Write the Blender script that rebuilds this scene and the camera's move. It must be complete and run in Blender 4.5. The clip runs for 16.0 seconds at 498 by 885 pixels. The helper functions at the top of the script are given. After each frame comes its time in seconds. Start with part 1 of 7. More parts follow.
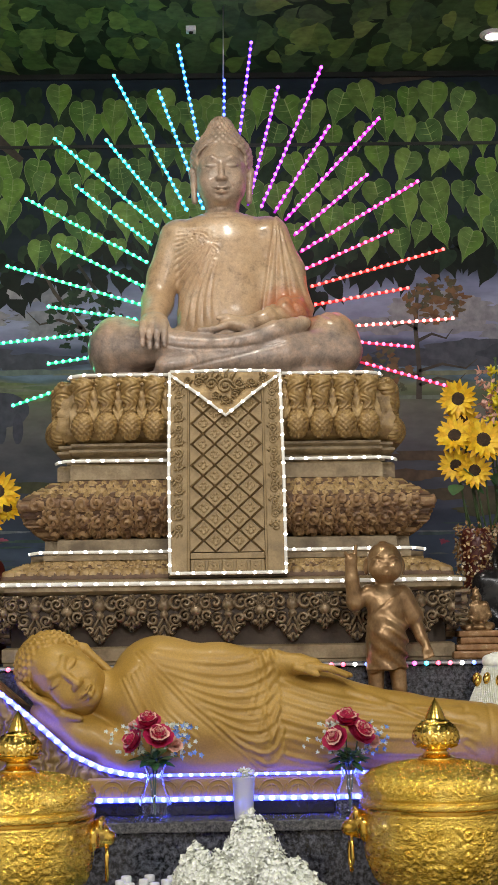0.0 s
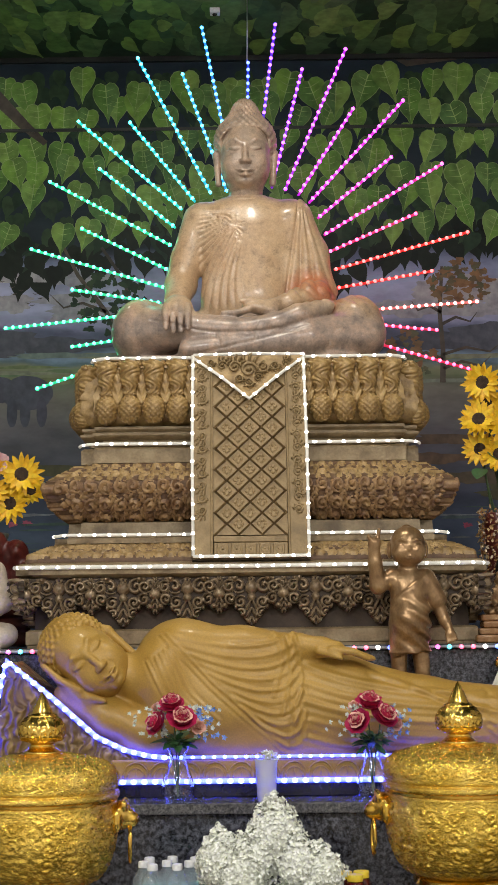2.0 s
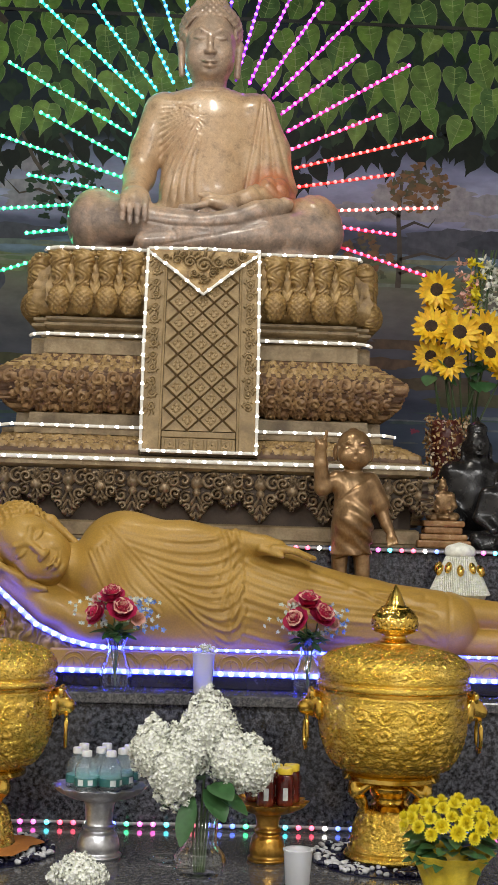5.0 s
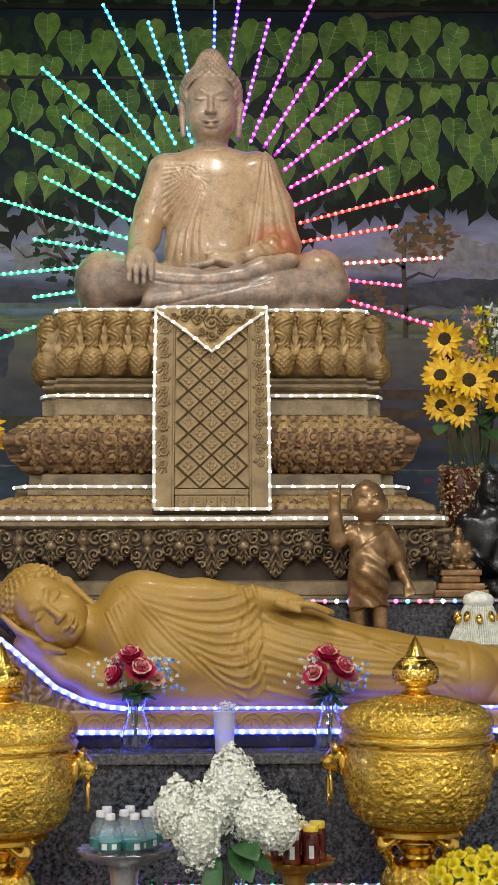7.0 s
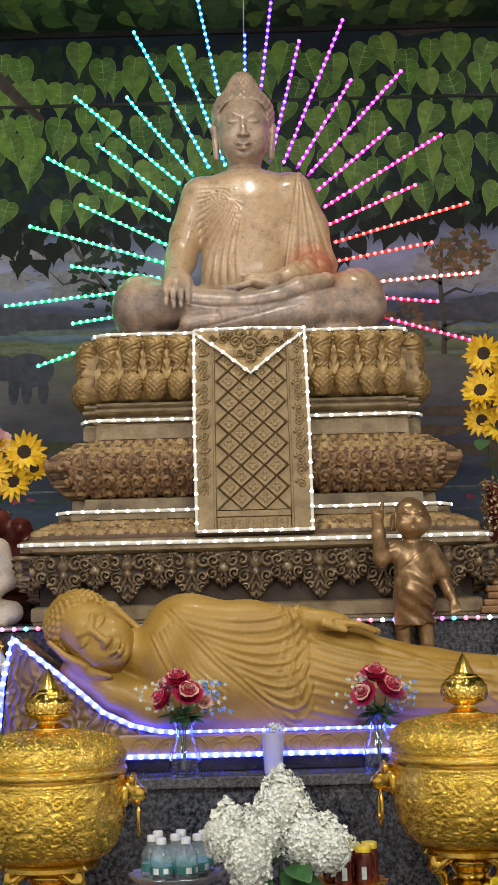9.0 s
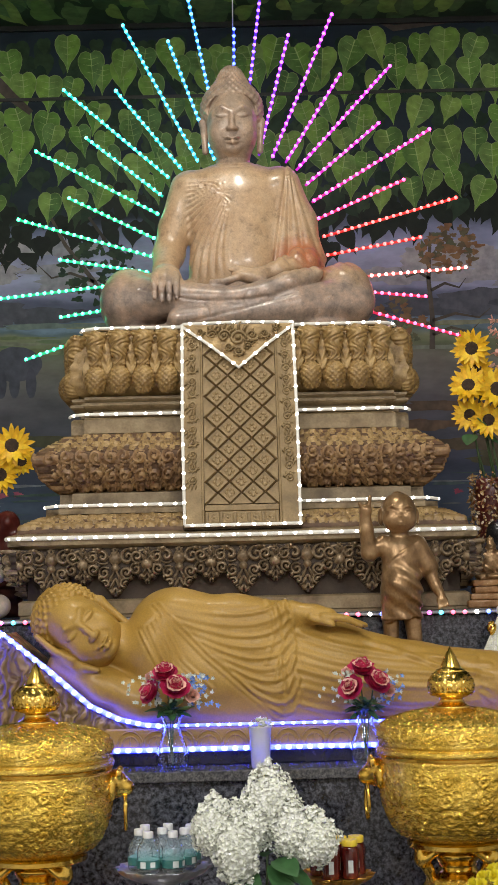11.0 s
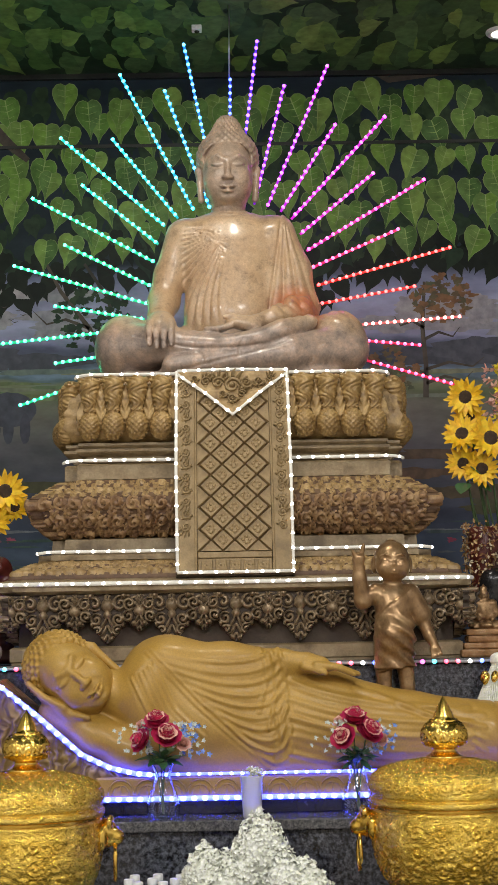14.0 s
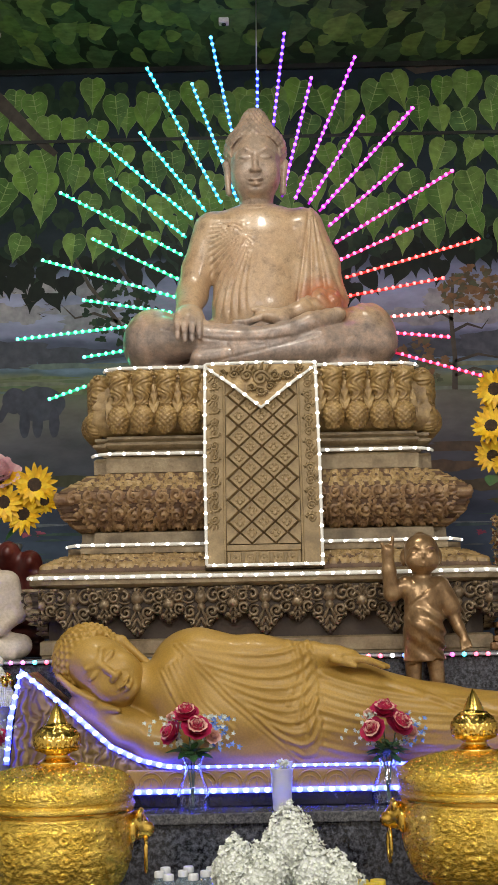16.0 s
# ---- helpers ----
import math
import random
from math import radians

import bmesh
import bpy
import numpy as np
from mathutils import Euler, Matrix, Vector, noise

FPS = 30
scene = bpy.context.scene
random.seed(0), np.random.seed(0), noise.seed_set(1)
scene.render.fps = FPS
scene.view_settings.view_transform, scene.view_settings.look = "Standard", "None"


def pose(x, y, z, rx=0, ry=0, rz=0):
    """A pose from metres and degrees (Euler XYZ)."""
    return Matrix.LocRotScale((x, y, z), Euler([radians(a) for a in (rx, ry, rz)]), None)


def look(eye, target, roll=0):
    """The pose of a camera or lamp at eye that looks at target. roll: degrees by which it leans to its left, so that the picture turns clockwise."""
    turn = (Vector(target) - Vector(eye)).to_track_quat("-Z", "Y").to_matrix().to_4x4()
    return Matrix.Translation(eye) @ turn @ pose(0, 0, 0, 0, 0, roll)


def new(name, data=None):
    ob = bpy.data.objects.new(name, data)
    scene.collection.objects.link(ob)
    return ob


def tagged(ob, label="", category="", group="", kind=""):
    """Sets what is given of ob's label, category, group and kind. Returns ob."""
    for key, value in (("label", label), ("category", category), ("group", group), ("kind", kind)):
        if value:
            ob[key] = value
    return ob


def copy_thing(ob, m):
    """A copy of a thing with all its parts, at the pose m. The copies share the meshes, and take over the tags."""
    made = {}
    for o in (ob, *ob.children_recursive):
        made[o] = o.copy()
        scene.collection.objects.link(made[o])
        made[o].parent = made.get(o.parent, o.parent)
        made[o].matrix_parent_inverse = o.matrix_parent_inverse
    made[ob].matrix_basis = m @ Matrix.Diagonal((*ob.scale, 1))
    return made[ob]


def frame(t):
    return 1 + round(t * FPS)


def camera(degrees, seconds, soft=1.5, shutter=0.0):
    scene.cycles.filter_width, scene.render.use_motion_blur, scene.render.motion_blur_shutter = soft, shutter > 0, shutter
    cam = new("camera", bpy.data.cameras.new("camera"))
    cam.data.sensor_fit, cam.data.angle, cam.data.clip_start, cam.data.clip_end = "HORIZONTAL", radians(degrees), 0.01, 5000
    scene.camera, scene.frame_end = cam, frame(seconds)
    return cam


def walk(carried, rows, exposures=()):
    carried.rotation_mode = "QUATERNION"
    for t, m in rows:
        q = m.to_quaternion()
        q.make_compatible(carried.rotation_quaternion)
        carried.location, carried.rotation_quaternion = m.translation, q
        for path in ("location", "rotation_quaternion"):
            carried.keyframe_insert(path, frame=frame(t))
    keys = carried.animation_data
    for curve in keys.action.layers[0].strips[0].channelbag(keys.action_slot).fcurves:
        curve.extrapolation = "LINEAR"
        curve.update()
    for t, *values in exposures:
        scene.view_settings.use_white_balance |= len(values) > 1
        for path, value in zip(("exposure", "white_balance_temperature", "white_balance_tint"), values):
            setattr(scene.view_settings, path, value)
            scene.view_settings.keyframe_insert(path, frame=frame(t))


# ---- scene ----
cam = camera(19.7, 16.0)
EYE = 1.5
# seconds, yaw, pitch, roll: the camera turns in the hand at one spot
ROWS = [
    (0.0, -0.800, 7.900, 0.900),
    (0.5, -0.560, 8.043, 0.876),
    (1.0, -0.266, 7.955, 0.796),
    (1.5, -0.033, 7.675, 0.752),
    (2.0, 0.112, 7.243, 0.689),
    (2.5, 0.079, 6.746, 0.612),
    (3.0, -0.149, 6.123, 0.342),
    (3.5, -0.474, 5.551, 0.055),
    (4.0, -1.194, 4.435, -1.010),
    (4.2, -1.420, 3.758, -1.350),
    (4.9, -2.095, 3.146, -1.840),
    (5.6, -2.287, 3.955, -1.204),
    (6.3, -2.089, 4.777, -0.502),
    (6.5, -1.938, 4.872, -0.225),
    (7.0, -1.484, 5.375, 0.132),
    (7.5, -0.945, 5.929, 0.500),
    (8.0, -0.389, 6.308, 0.852),
    (8.2, -0.161, 6.368, 0.970),
    (8.9, 0.276, 6.284, 1.433),
    (9.6, 0.225, 5.707, 1.756),
    (10.5, -0.069, 5.576, 1.664),
    (11.0, -0.197, 5.985, 1.388),
    (11.5, -0.287, 6.565, 1.141),
    (12.0, -0.410, 7.088, 0.938),
    (12.5, -0.530, 7.418, 0.876),
    (13.0, -0.591, 7.592, 0.903),
    (13.5, -0.594, 7.731, 0.999),
    (14.0, -0.494, 7.861, 1.047),
    (14.5, -0.247, 7.945, 1.083),
    (15.0, 0.111, 7.911, 1.098),
    (15.5, 0.468, 7.766, 1.109),
    (16.0, 0.670, 7.601, 1.109),
]
walk(cam, [(t, pose(0, 0, EYE, 90 + pitch, roll, yaw)) for t, yaw, pitch, roll in ROWS], [(0.0, 0.0), (16.0, 0.0)])

# ---- world and lights ----
CEIL = 3.94
WALL = 5.95
world = bpy.data.worlds.new("world")
scene.world = world
world.use_nodes = True
world.node_tree.nodes["Background"].inputs[0].default_value = (0.6, 0.7, 0.9, 1)
world.node_tree.nodes["Background"].inputs[1].default_value = 0.03


def area_lamp(name, at, target, sx, sy, watts, colour):
    data = bpy.data.lights.new(name, "AREA")
    data.shape, data.size, data.size_y, data.energy, data.color = "RECTANGLE", sx, sy, watts, colour
    ob = new(name, data)
    ob.matrix_world = look(at, target)
    return ob


PANEL_LIGHTS = [(-1.5, 0.6), (1.5, 0.6), (0.0, -1.2)]
DOWNLIGHTS = [(-0.42, 3.75), (0.12, 3.75)]
for px, py in PANEL_LIGHTS:
    area_lamp("ceiling_panel_lamp", (px, py, CEIL - 0.05), (px, py + 0.3, 0), 1.15, 0.55, 99, (1.0, 0.985, 0.965))
for px, py in DOWNLIGHTS:
    area_lamp("downlight_lamp", (px, py, CEIL - 0.03), (px, py + 0.25, 0), 0.13, 0.13, 12, (1.0, 0.94, 0.82))

# ---- materials ----


def rgba(c):
    return (c[0], c[1], c[2], 1)


class Nodes:
    def __init__(self, name):
        self.m = bpy.data.materials.new(name)
        self.m.use_nodes = True
        self.t = self.m.node_tree
        self.b = self.t.nodes["Principled BSDF"]
        self.coords = self.t.nodes.new("ShaderNodeTexCoord")

    def add(self, kind, **values):
        n = self.t.nodes.new(kind)
        for k, v in values.items():
            n.inputs[k.replace("_", " ")].default_value = v
        return n

    def link(self, a, b):
        self.t.links.new(a, b)

    def noise(self, scale, detail=4.0, rough=0.55, space="Object"):
        n = self.add("ShaderNodeTexNoise", Scale=scale, Detail=detail, Roughness=rough)
        self.link(self.coords.outputs[space], n.inputs["Vector"])
        return n.outputs["Fac"]

    def voronoi(self, scale, feature="F1", space="Object"):
        n = self.add("ShaderNodeTexVoronoi", Scale=scale)
        n.feature = feature
        self.link(self.coords.outputs[space], n.inputs["Vector"])
        return n.outputs["Distance"]

    def ramp(self, fac, stops):
        n = self.t.nodes.new("ShaderNodeValToRGB")
        e = n.color_ramp.elements
        while len(e) < len(stops):
            e.new(0.5)
        for i, (p, c) in enumerate(stops):
            e[i].position, e[i].color = p, rgba(c)
        self.link(fac, n.inputs["Fac"])
        return n.outputs["Color"]

    def mix(self, fac, a, b, mode="MIX"):
        n = self.t.nodes.new("ShaderNodeMix")
        n.data_type, n.blend_type = "RGBA", mode
        for value, k in ((fac, 0), (a, 6), (b, 7)):
            if isinstance(value, (int, float)):
                n.inputs[k].default_value = value
            elif isinstance(value, tuple):
                n.inputs[k].default_value = rgba(value)
            else:
                self.link(value, n.inputs[k])
        return n.outputs[2]

    def math(self, op, a, b=0.0):
        n = self.t.nodes.new("ShaderNodeMath")
        n.operation = op
        for value, k in ((a, 0), (b, 1)):
            if isinstance(value, (int, float)):
                n.inputs[k].default_value = value
            else:
                self.link(value, n.inputs[k])
        return n.outputs[0]

    def bump(self, height, strength, distance=0.004):
        n = self.add("ShaderNodeBump", Strength=strength, Distance=distance)
        self.link(height, n.inputs["Height"])
        old = self.b.inputs["Normal"].links
        if old:
            self.link(old[0].from_socket, n.inputs["Normal"])
        self.link(n.outputs["Normal"], self.b.inputs["Normal"])

    def colour(self, socket):
        self.link(socket, self.b.inputs["Base Color"])

    def set(self, **values):
        for k, v in values.items():
            self.b.inputs[k.replace("_", " ")].default_value = v
        return self


def surface(name, dark, mid, light, scale=8.0, rough=0.5, metal=0.0, bump=0.15, grain=90.0, coat=0.0, distance=0.003, rough_var=0.15):
    """A worn surface: blotches at one scale, grain at a finer one."""
    n = Nodes(name)
    big = n.noise(scale, 5, 0.6)
    fine = n.noise(grain, 3, 0.6)
    base = n.ramp(big, [(0.3, dark), (0.5, mid), (0.72, light)])
    speck = n.ramp(fine, [(0.3, (0.72, 0.72, 0.72)), (0.7, (1.15, 1.15, 1.15))])
    n.colour(n.mix(0.6, base, speck, "MULTIPLY"))
    n.set(Roughness=rough, Metallic=metal, Coat_Weight=coat, Coat_Roughness=0.15)
    r = n.math("MULTIPLY_ADD", big, rough_var)
    r.node.inputs[2].default_value = max(0.02, rough - rough_var / 2)
    n.link(r, n.b.inputs["Roughness"])
    if bump:
        n.bump(fine, bump, distance)
        n.bump(big, bump * 0.6, distance * 3)
    return n.m


def glow(name, colour, strength, base=(0.8, 0.8, 0.8)):
    n = Nodes(name)
    n.set(Base_Color=rgba(base), Roughness=0.35, Emission_Color=rgba(colour), Emission_Strength=strength)
    return n.m


def granite(name, dark, light, rough):
    n = Nodes(name)
    a = n.noise(85, 4, 0.75)
    b = n.noise(240, 2, 0.6)
    base = n.ramp(a, [(0.4, dark), (0.52, tuple((p + q) / 2 for p, q in zip(dark, light))), (0.62, light)])
    n.colour(n.mix(0.5, base, n.ramp(b, [(0.35, (0.5, 0.5, 0.52)), (0.65, (1.3, 1.3, 1.3))]), "MULTIPLY"))
    n.set(Roughness=rough, Specular_IOR_Level=0.5)
    return n.m


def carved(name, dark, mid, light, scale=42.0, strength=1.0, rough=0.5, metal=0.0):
    """Carved and painted stone: deep scroll relief with shade painted into the hollows of the carving and gilt worn on
    the raised parts.
    """
    n = Nodes(name)
    warp = n.add("ShaderNodeTexNoise", Scale=9.0, Detail=2.0)
    n.link(n.coords.outputs["Object"], warp.inputs["Vector"])
    moved = n.t.nodes.new("ShaderNodeVectorMath")
    moved.operation = "MULTIPLY_ADD"
    n.link(warp.outputs["Color"], moved.inputs[0])
    moved.inputs[1].default_value = (0.07, 0.07, 0.07)
    n.link(n.coords.outputs["Object"], moved.inputs[2])
    v = n.add("ShaderNodeTexVoronoi", Scale=scale)
    v.feature = "SMOOTH_F1"
    n.link(moved.outputs[0], v.inputs["Vector"])
    w = n.add("ShaderNodeTexWave", Scale=scale * 0.35, Distortion=9.0, Detail=2.0)
    w.inputs["Detail Scale"].default_value = 1.5
    n.link(moved.outputs[0], w.inputs["Vector"])
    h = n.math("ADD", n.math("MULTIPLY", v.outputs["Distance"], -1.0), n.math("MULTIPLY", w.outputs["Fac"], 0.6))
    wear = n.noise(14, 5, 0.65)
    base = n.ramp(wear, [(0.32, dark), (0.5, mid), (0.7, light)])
    hollow_shade = n.ramp(h, [(0.0, (0.45, 0.4, 0.36)), (0.32, (1.05, 1.05, 1.05))])
    n.colour(n.mix(0.85, base, hollow_shade, "MULTIPLY"))
    n.set(Roughness=rough, Metallic=metal)
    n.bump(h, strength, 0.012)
    n.bump(n.noise(160, 3), 0.2, 0.002)
    return n.m


M = {}


def statue_skin():
    """Cream paint on the robe, worn to grey-brown stone on legs, hands and head, with fine cracks."""
    n = Nodes("painted_sandstone")
    sep = n.t.nodes.new("ShaderNodeSeparateXYZ")
    n.link(n.coords.outputs["Object"], sep.inputs[0])
    blotch = n.noise(9, 6, 0.7)
    z = n.math("ADD", sep.outputs["Z"], n.math("MULTIPLY", n.math("SUBTRACT", blotch, 0.5), 0.22))
    cream = n.ramp(n.noise(6, 5, 0.6), [(0.3, (0.44, 0.285, 0.16)), (0.5, (0.55, 0.375, 0.225)), (0.72, (0.63, 0.47, 0.31))])
    worn = n.ramp(n.noise(16, 6, 0.7), [(0.3, (0.19, 0.15, 0.135)), (0.48, (0.35, 0.27, 0.225)), (0.6, (0.5, 0.35, 0.265)), (0.72, (0.5, 0.45, 0.41))])
    region = n.ramp(z, [(0.15, (1, 1, 1)), (0.24, (0, 0, 0)), (0.6, (0, 0, 0)), (0.68, (0.75, 0.75, 0.75))])
    base = n.mix(region, cream, worn)
    # rust-orange undercoat on the sleeve of the bent arm
    spot = n.add("ShaderNodeVectorMath")
    spot.operation = "DISTANCE"
    spot.inputs[1].default_value = (0.235, -0.09, 0.265)
    n.link(n.coords.outputs["Object"], spot.inputs[0])
    near = n.ramp(n.math("ADD", spot.outputs["Value"], n.math("MULTIPLY", n.math("SUBTRACT", blotch, 0.5), 0.12)), [(0.06, (0.9, 0.9, 0.9)), (0.115, (0, 0, 0))])
    base = n.mix(near, base, (0.5, 0.17, 0.075))
    patches = n.noise(26, 6, 0.75)
    base = n.mix(0.8, base, n.ramp(patches, [(0.34, (0.55, 0.53, 0.52)), (0.46, (0.95, 0.95, 0.95)), (0.62, (1.08, 1.07, 1.05)), (0.72, (1.35, 1.36, 1.38))]), "MULTIPLY")
    crack = n.add("ShaderNodeTexVoronoi", Scale=11.0)
    crack.feature = "DISTANCE_TO_EDGE"
    warp = n.add("ShaderNodeTexNoise", Scale=18.0, Detail=4.0)
    n.link(n.coords.outputs["Object"], warp.inputs["Vector"])
    n.link(warp.outputs["Color"], crack.inputs["Vector"])
    lines = n.ramp(crack.outputs["Distance"], [(0.0, (0.6, 0.56, 0.52)), (0.03, (1, 1, 1))])
    fine_grain = n.noise(130, 3, 0.6)
    base = n.mix(0.55, base, lines, "MULTIPLY")
    n.colour(n.mix(0.5, base, n.ramp(fine_grain, [(0.3, (0.75, 0.75, 0.75)), (0.7, (1.15, 1.15, 1.15))]), "MULTIPLY"))
    n.set(Roughness=0.32, Coat_Weight=0.45, Coat_Roughness=0.14)
    n.bump(fine_grain, 0.15, 0.003)
    n.bump(blotch, 0.2, 0.008)
    return n.m


M["stone_skin"] = statue_skin()
M["gold_robe"] = surface("matt_gold_paint", (0.36, 0.205, 0.035), (0.425, 0.25, 0.046), (0.47, 0.29, 0.068), 5, 0.5, 0.08, 0.06, 200, 0.12)
M["bronze"] = surface("brushed_bronze", (0.15, 0.085, 0.04), (0.3, 0.18, 0.085), (0.44, 0.29, 0.15), 16, 0.3, 0.6, 0.15, 130)
M["ped_carved"] = surface("carved_pedestal_stone", (0.15, 0.085, 0.03), (0.34, 0.22, 0.088), (0.52, 0.36, 0.16), 24, 0.42, 0.05, 0.3, 140)
M["ped_bulb"] = surface("gilded_carving", (0.16, 0.09, 0.028), (0.34, 0.215, 0.078), (0.54, 0.37, 0.15), 26, 0.4, 0.1, 0.25, 150)
M["ped_plain"] = surface("pedestal_sandstone", (0.14, 0.092, 0.042), (0.265, 0.19, 0.1), (0.37, 0.285, 0.165), 15, 0.5, 0, 0.5, 110)
M["ped_panel"] = surface("panel_gilt_stone", (0.16, 0.105, 0.044), (0.25, 0.168, 0.072), (0.35, 0.245, 0.115), 16, 0.46, 0.1, 0.4, 160)
M["skirt"] = surface("silvered_carving", (0.13, 0.085, 0.045), (0.27, 0.195, 0.115), (0.48, 0.37, 0.24), 30, 0.36, 0.25, 0.2, 160)
# Dark stone for recess and pendant ground, with their shade in the colour.
M["skirt_back"] = surface("shaded_recess_stone", (0.035, 0.022, 0.014), (0.06, 0.04, 0.026), (0.085, 0.06, 0.042), 12, 0.7, 0, 0.3, 120)
# Worn red-brown paint; the shade of the belly's underside is in the colour too.
M["ped_under"] = surface("worn_shaded_red_brown_gilding", (0.13, 0.06, 0.028), (0.27, 0.155, 0.07), (0.44, 0.28, 0.125), 24, 0.4, 0.05, 0.3, 140)
# Antique dark paint between motifs, with the shade of the gaps in its colour.
M["ped_shaded_patina"] = surface("antiqued_shaded_ground", (0.075, 0.036, 0.017), (0.12, 0.062, 0.03), (0.18, 0.105, 0.05), 20, 0.6, 0, 0.3, 140)
# Dark brown ground behind the lattice tiles.
M["groove"] = surface("groove_dark_brown", (0.03, 0.018, 0.009), (0.05, 0.03, 0.015), (0.07, 0.045, 0.022), 20, 0.8, 0, 0.2, 150)
M["gold"] = None
M["granite"] = granite("polished_granite", (0.01, 0.01, 0.013), (0.13, 0.135, 0.16), 0.14)
M["granite_top"] = granite("polished_granite_slab", (0.05, 0.05, 0.055), (0.17, 0.165, 0.16), 0.12)
M["room_wall"] = surface("room_wall_paint", (0.62, 0.6, 0.56), (0.68, 0.66, 0.62), (0.73, 0.71, 0.68), 3, 0.7, 0, 0.05, 200)
M["room_floor"] = surface("floor_tile", (0.42, 0.37, 0.31), (0.5, 0.45, 0.39), (0.56, 0.51, 0.45), 3, 0.35, 0, 0.05, 90)
M["rope"] = glow("led_rope_sleeve", (1.0, 0.93, 0.78), 0.24, (0.62, 0.6, 0.55))
M["bulb_white"] = glow("led_white", (1.0, 0.93, 0.8), 9)
M["bulb_blue"] = glow("led_blue", (0.2, 0.34, 1.0), 6)
M["rope_blue"] = glow("led_blue_sleeve", (0.011, 0.016, 1.0), 18.0, (0.5, 0.55, 0.8))
M["black"] = surface("black_lacquer", (0.008, 0.008, 0.009), (0.014, 0.013, 0.013), (0.022, 0.02, 0.02), 10, 0.25, 0, 0.1, 90)
M["steel"] = surface("steel", (0.4, 0.4, 0.42), (0.5, 0.5, 0.52), (0.6, 0.6, 0.62), 12, 0.3, 0.9, 0.05, 80)


def gold_embossed(name, scale, strength):
    n = Nodes(name)
    v = n.add("ShaderNodeTexVoronoi", Scale=scale)
    v.feature = "SMOOTH_F1"
    warp = n.add("ShaderNodeTexNoise", Scale=20.0, Detail=2.0)
    n.link(n.coords.outputs["Object"], warp.inputs["Vector"])
    moved = n.t.nodes.new("ShaderNodeVectorMath")
    moved.operation = "MULTIPLY_ADD"
    n.link(warp.outputs["Color"], moved.inputs[0])
    moved.inputs[1].default_value = (0.06, 0.06, 0.06)
    n.link(n.coords.outputs["Object"], moved.inputs[2])
    n.link(moved.outputs[0], v.inputs["Vector"])
    w = n.add("ShaderNodeTexWave", Scale=scale * 0.42, Distortion=11.0, Detail=2.0)
    w.inputs["Detail Scale"].default_value = 2.0
    n.link(moved.outputs[0], w.inputs["Vector"])
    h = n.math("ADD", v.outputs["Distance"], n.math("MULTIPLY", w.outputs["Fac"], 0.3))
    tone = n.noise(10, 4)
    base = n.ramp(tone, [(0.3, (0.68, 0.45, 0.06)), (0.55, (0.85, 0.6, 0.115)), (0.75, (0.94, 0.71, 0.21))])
    # Low parts of the embossing are darkened, shade put into the gold's colour.
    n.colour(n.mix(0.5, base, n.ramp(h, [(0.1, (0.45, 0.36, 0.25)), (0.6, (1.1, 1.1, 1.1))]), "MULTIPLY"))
    n.set(Metallic=1.0, Roughness=0.27)
    n.bump(h, strength, 0.0055)
    return n.m


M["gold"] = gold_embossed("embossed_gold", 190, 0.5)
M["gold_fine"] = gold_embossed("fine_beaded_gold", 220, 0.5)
M["gold_plain"] = surface("polished_gold", (0.64, 0.38, 0.05), (0.78, 0.5, 0.095), (0.88, 0.61, 0.15), 9, 0.2, 1.0, 0.08, 90)

# ---- mesh helpers ----


def mesh_of(name, verts, faces, smooth=False):
    me = bpy.data.meshes.new(name)
    me.from_pydata([tuple(v) for v in verts], [], [tuple(f) for f in faces])
    me.update()
    if smooth:
        me.shade_smooth()
    return me


def bm_mesh(name, bm, smooth=False):
    me = bpy.data.meshes.new(name)
    bmesh.ops.recalc_face_normals(bm, faces=bm.faces)
    bm.to_mesh(me)
    bm.free()
    if smooth:
        me.shade_smooth()
    return me


def thing(name, label, category, group="", at=(0, 0, 0), turn=0, kind=""):
    ob = new(name)
    ob.matrix_world = pose(*at, 0, 0, turn)
    ob.empty_display_size = 0.05
    return tagged(ob, label, category, group, kind)


def part(name, me, material, parent=None, label="", m=None):
    if isinstance(me, bmesh.types.BMesh):
        me = bm_mesh(name, me)
    if not me.materials:
        me.materials.append(material)
    ob = new(name, me)
    if parent is not None:
        ob.parent = parent
    if m is not None:
        ob.matrix_local = m
    if label:
        ob["label"] = label
    return ob


def solo(name, me, material, label, category, group="", m=None, kind=""):
    return tagged(part(name, me, material, None, "", m), label, category, group, kind)


def box_bm(x0, x1, y0, y1, z0, z1, bevel=0.0, bm=None):
    bm = bm or bmesh.new()
    r = bmesh.ops.create_cube(bm, size=1, matrix=Matrix.LocRotScale(((x0 + x1) / 2, (y0 + y1) / 2, (z0 + z1) / 2), None, (x1 - x0, y1 - y0, z1 - z0)))
    if bevel:
        vs = set(r["verts"])
        bmesh.ops.bevel(bm, geom=[e for e in bm.edges if e.verts[0] in vs], offset=bevel, segments=2, affect="EDGES", profile=0.5)
    return bm


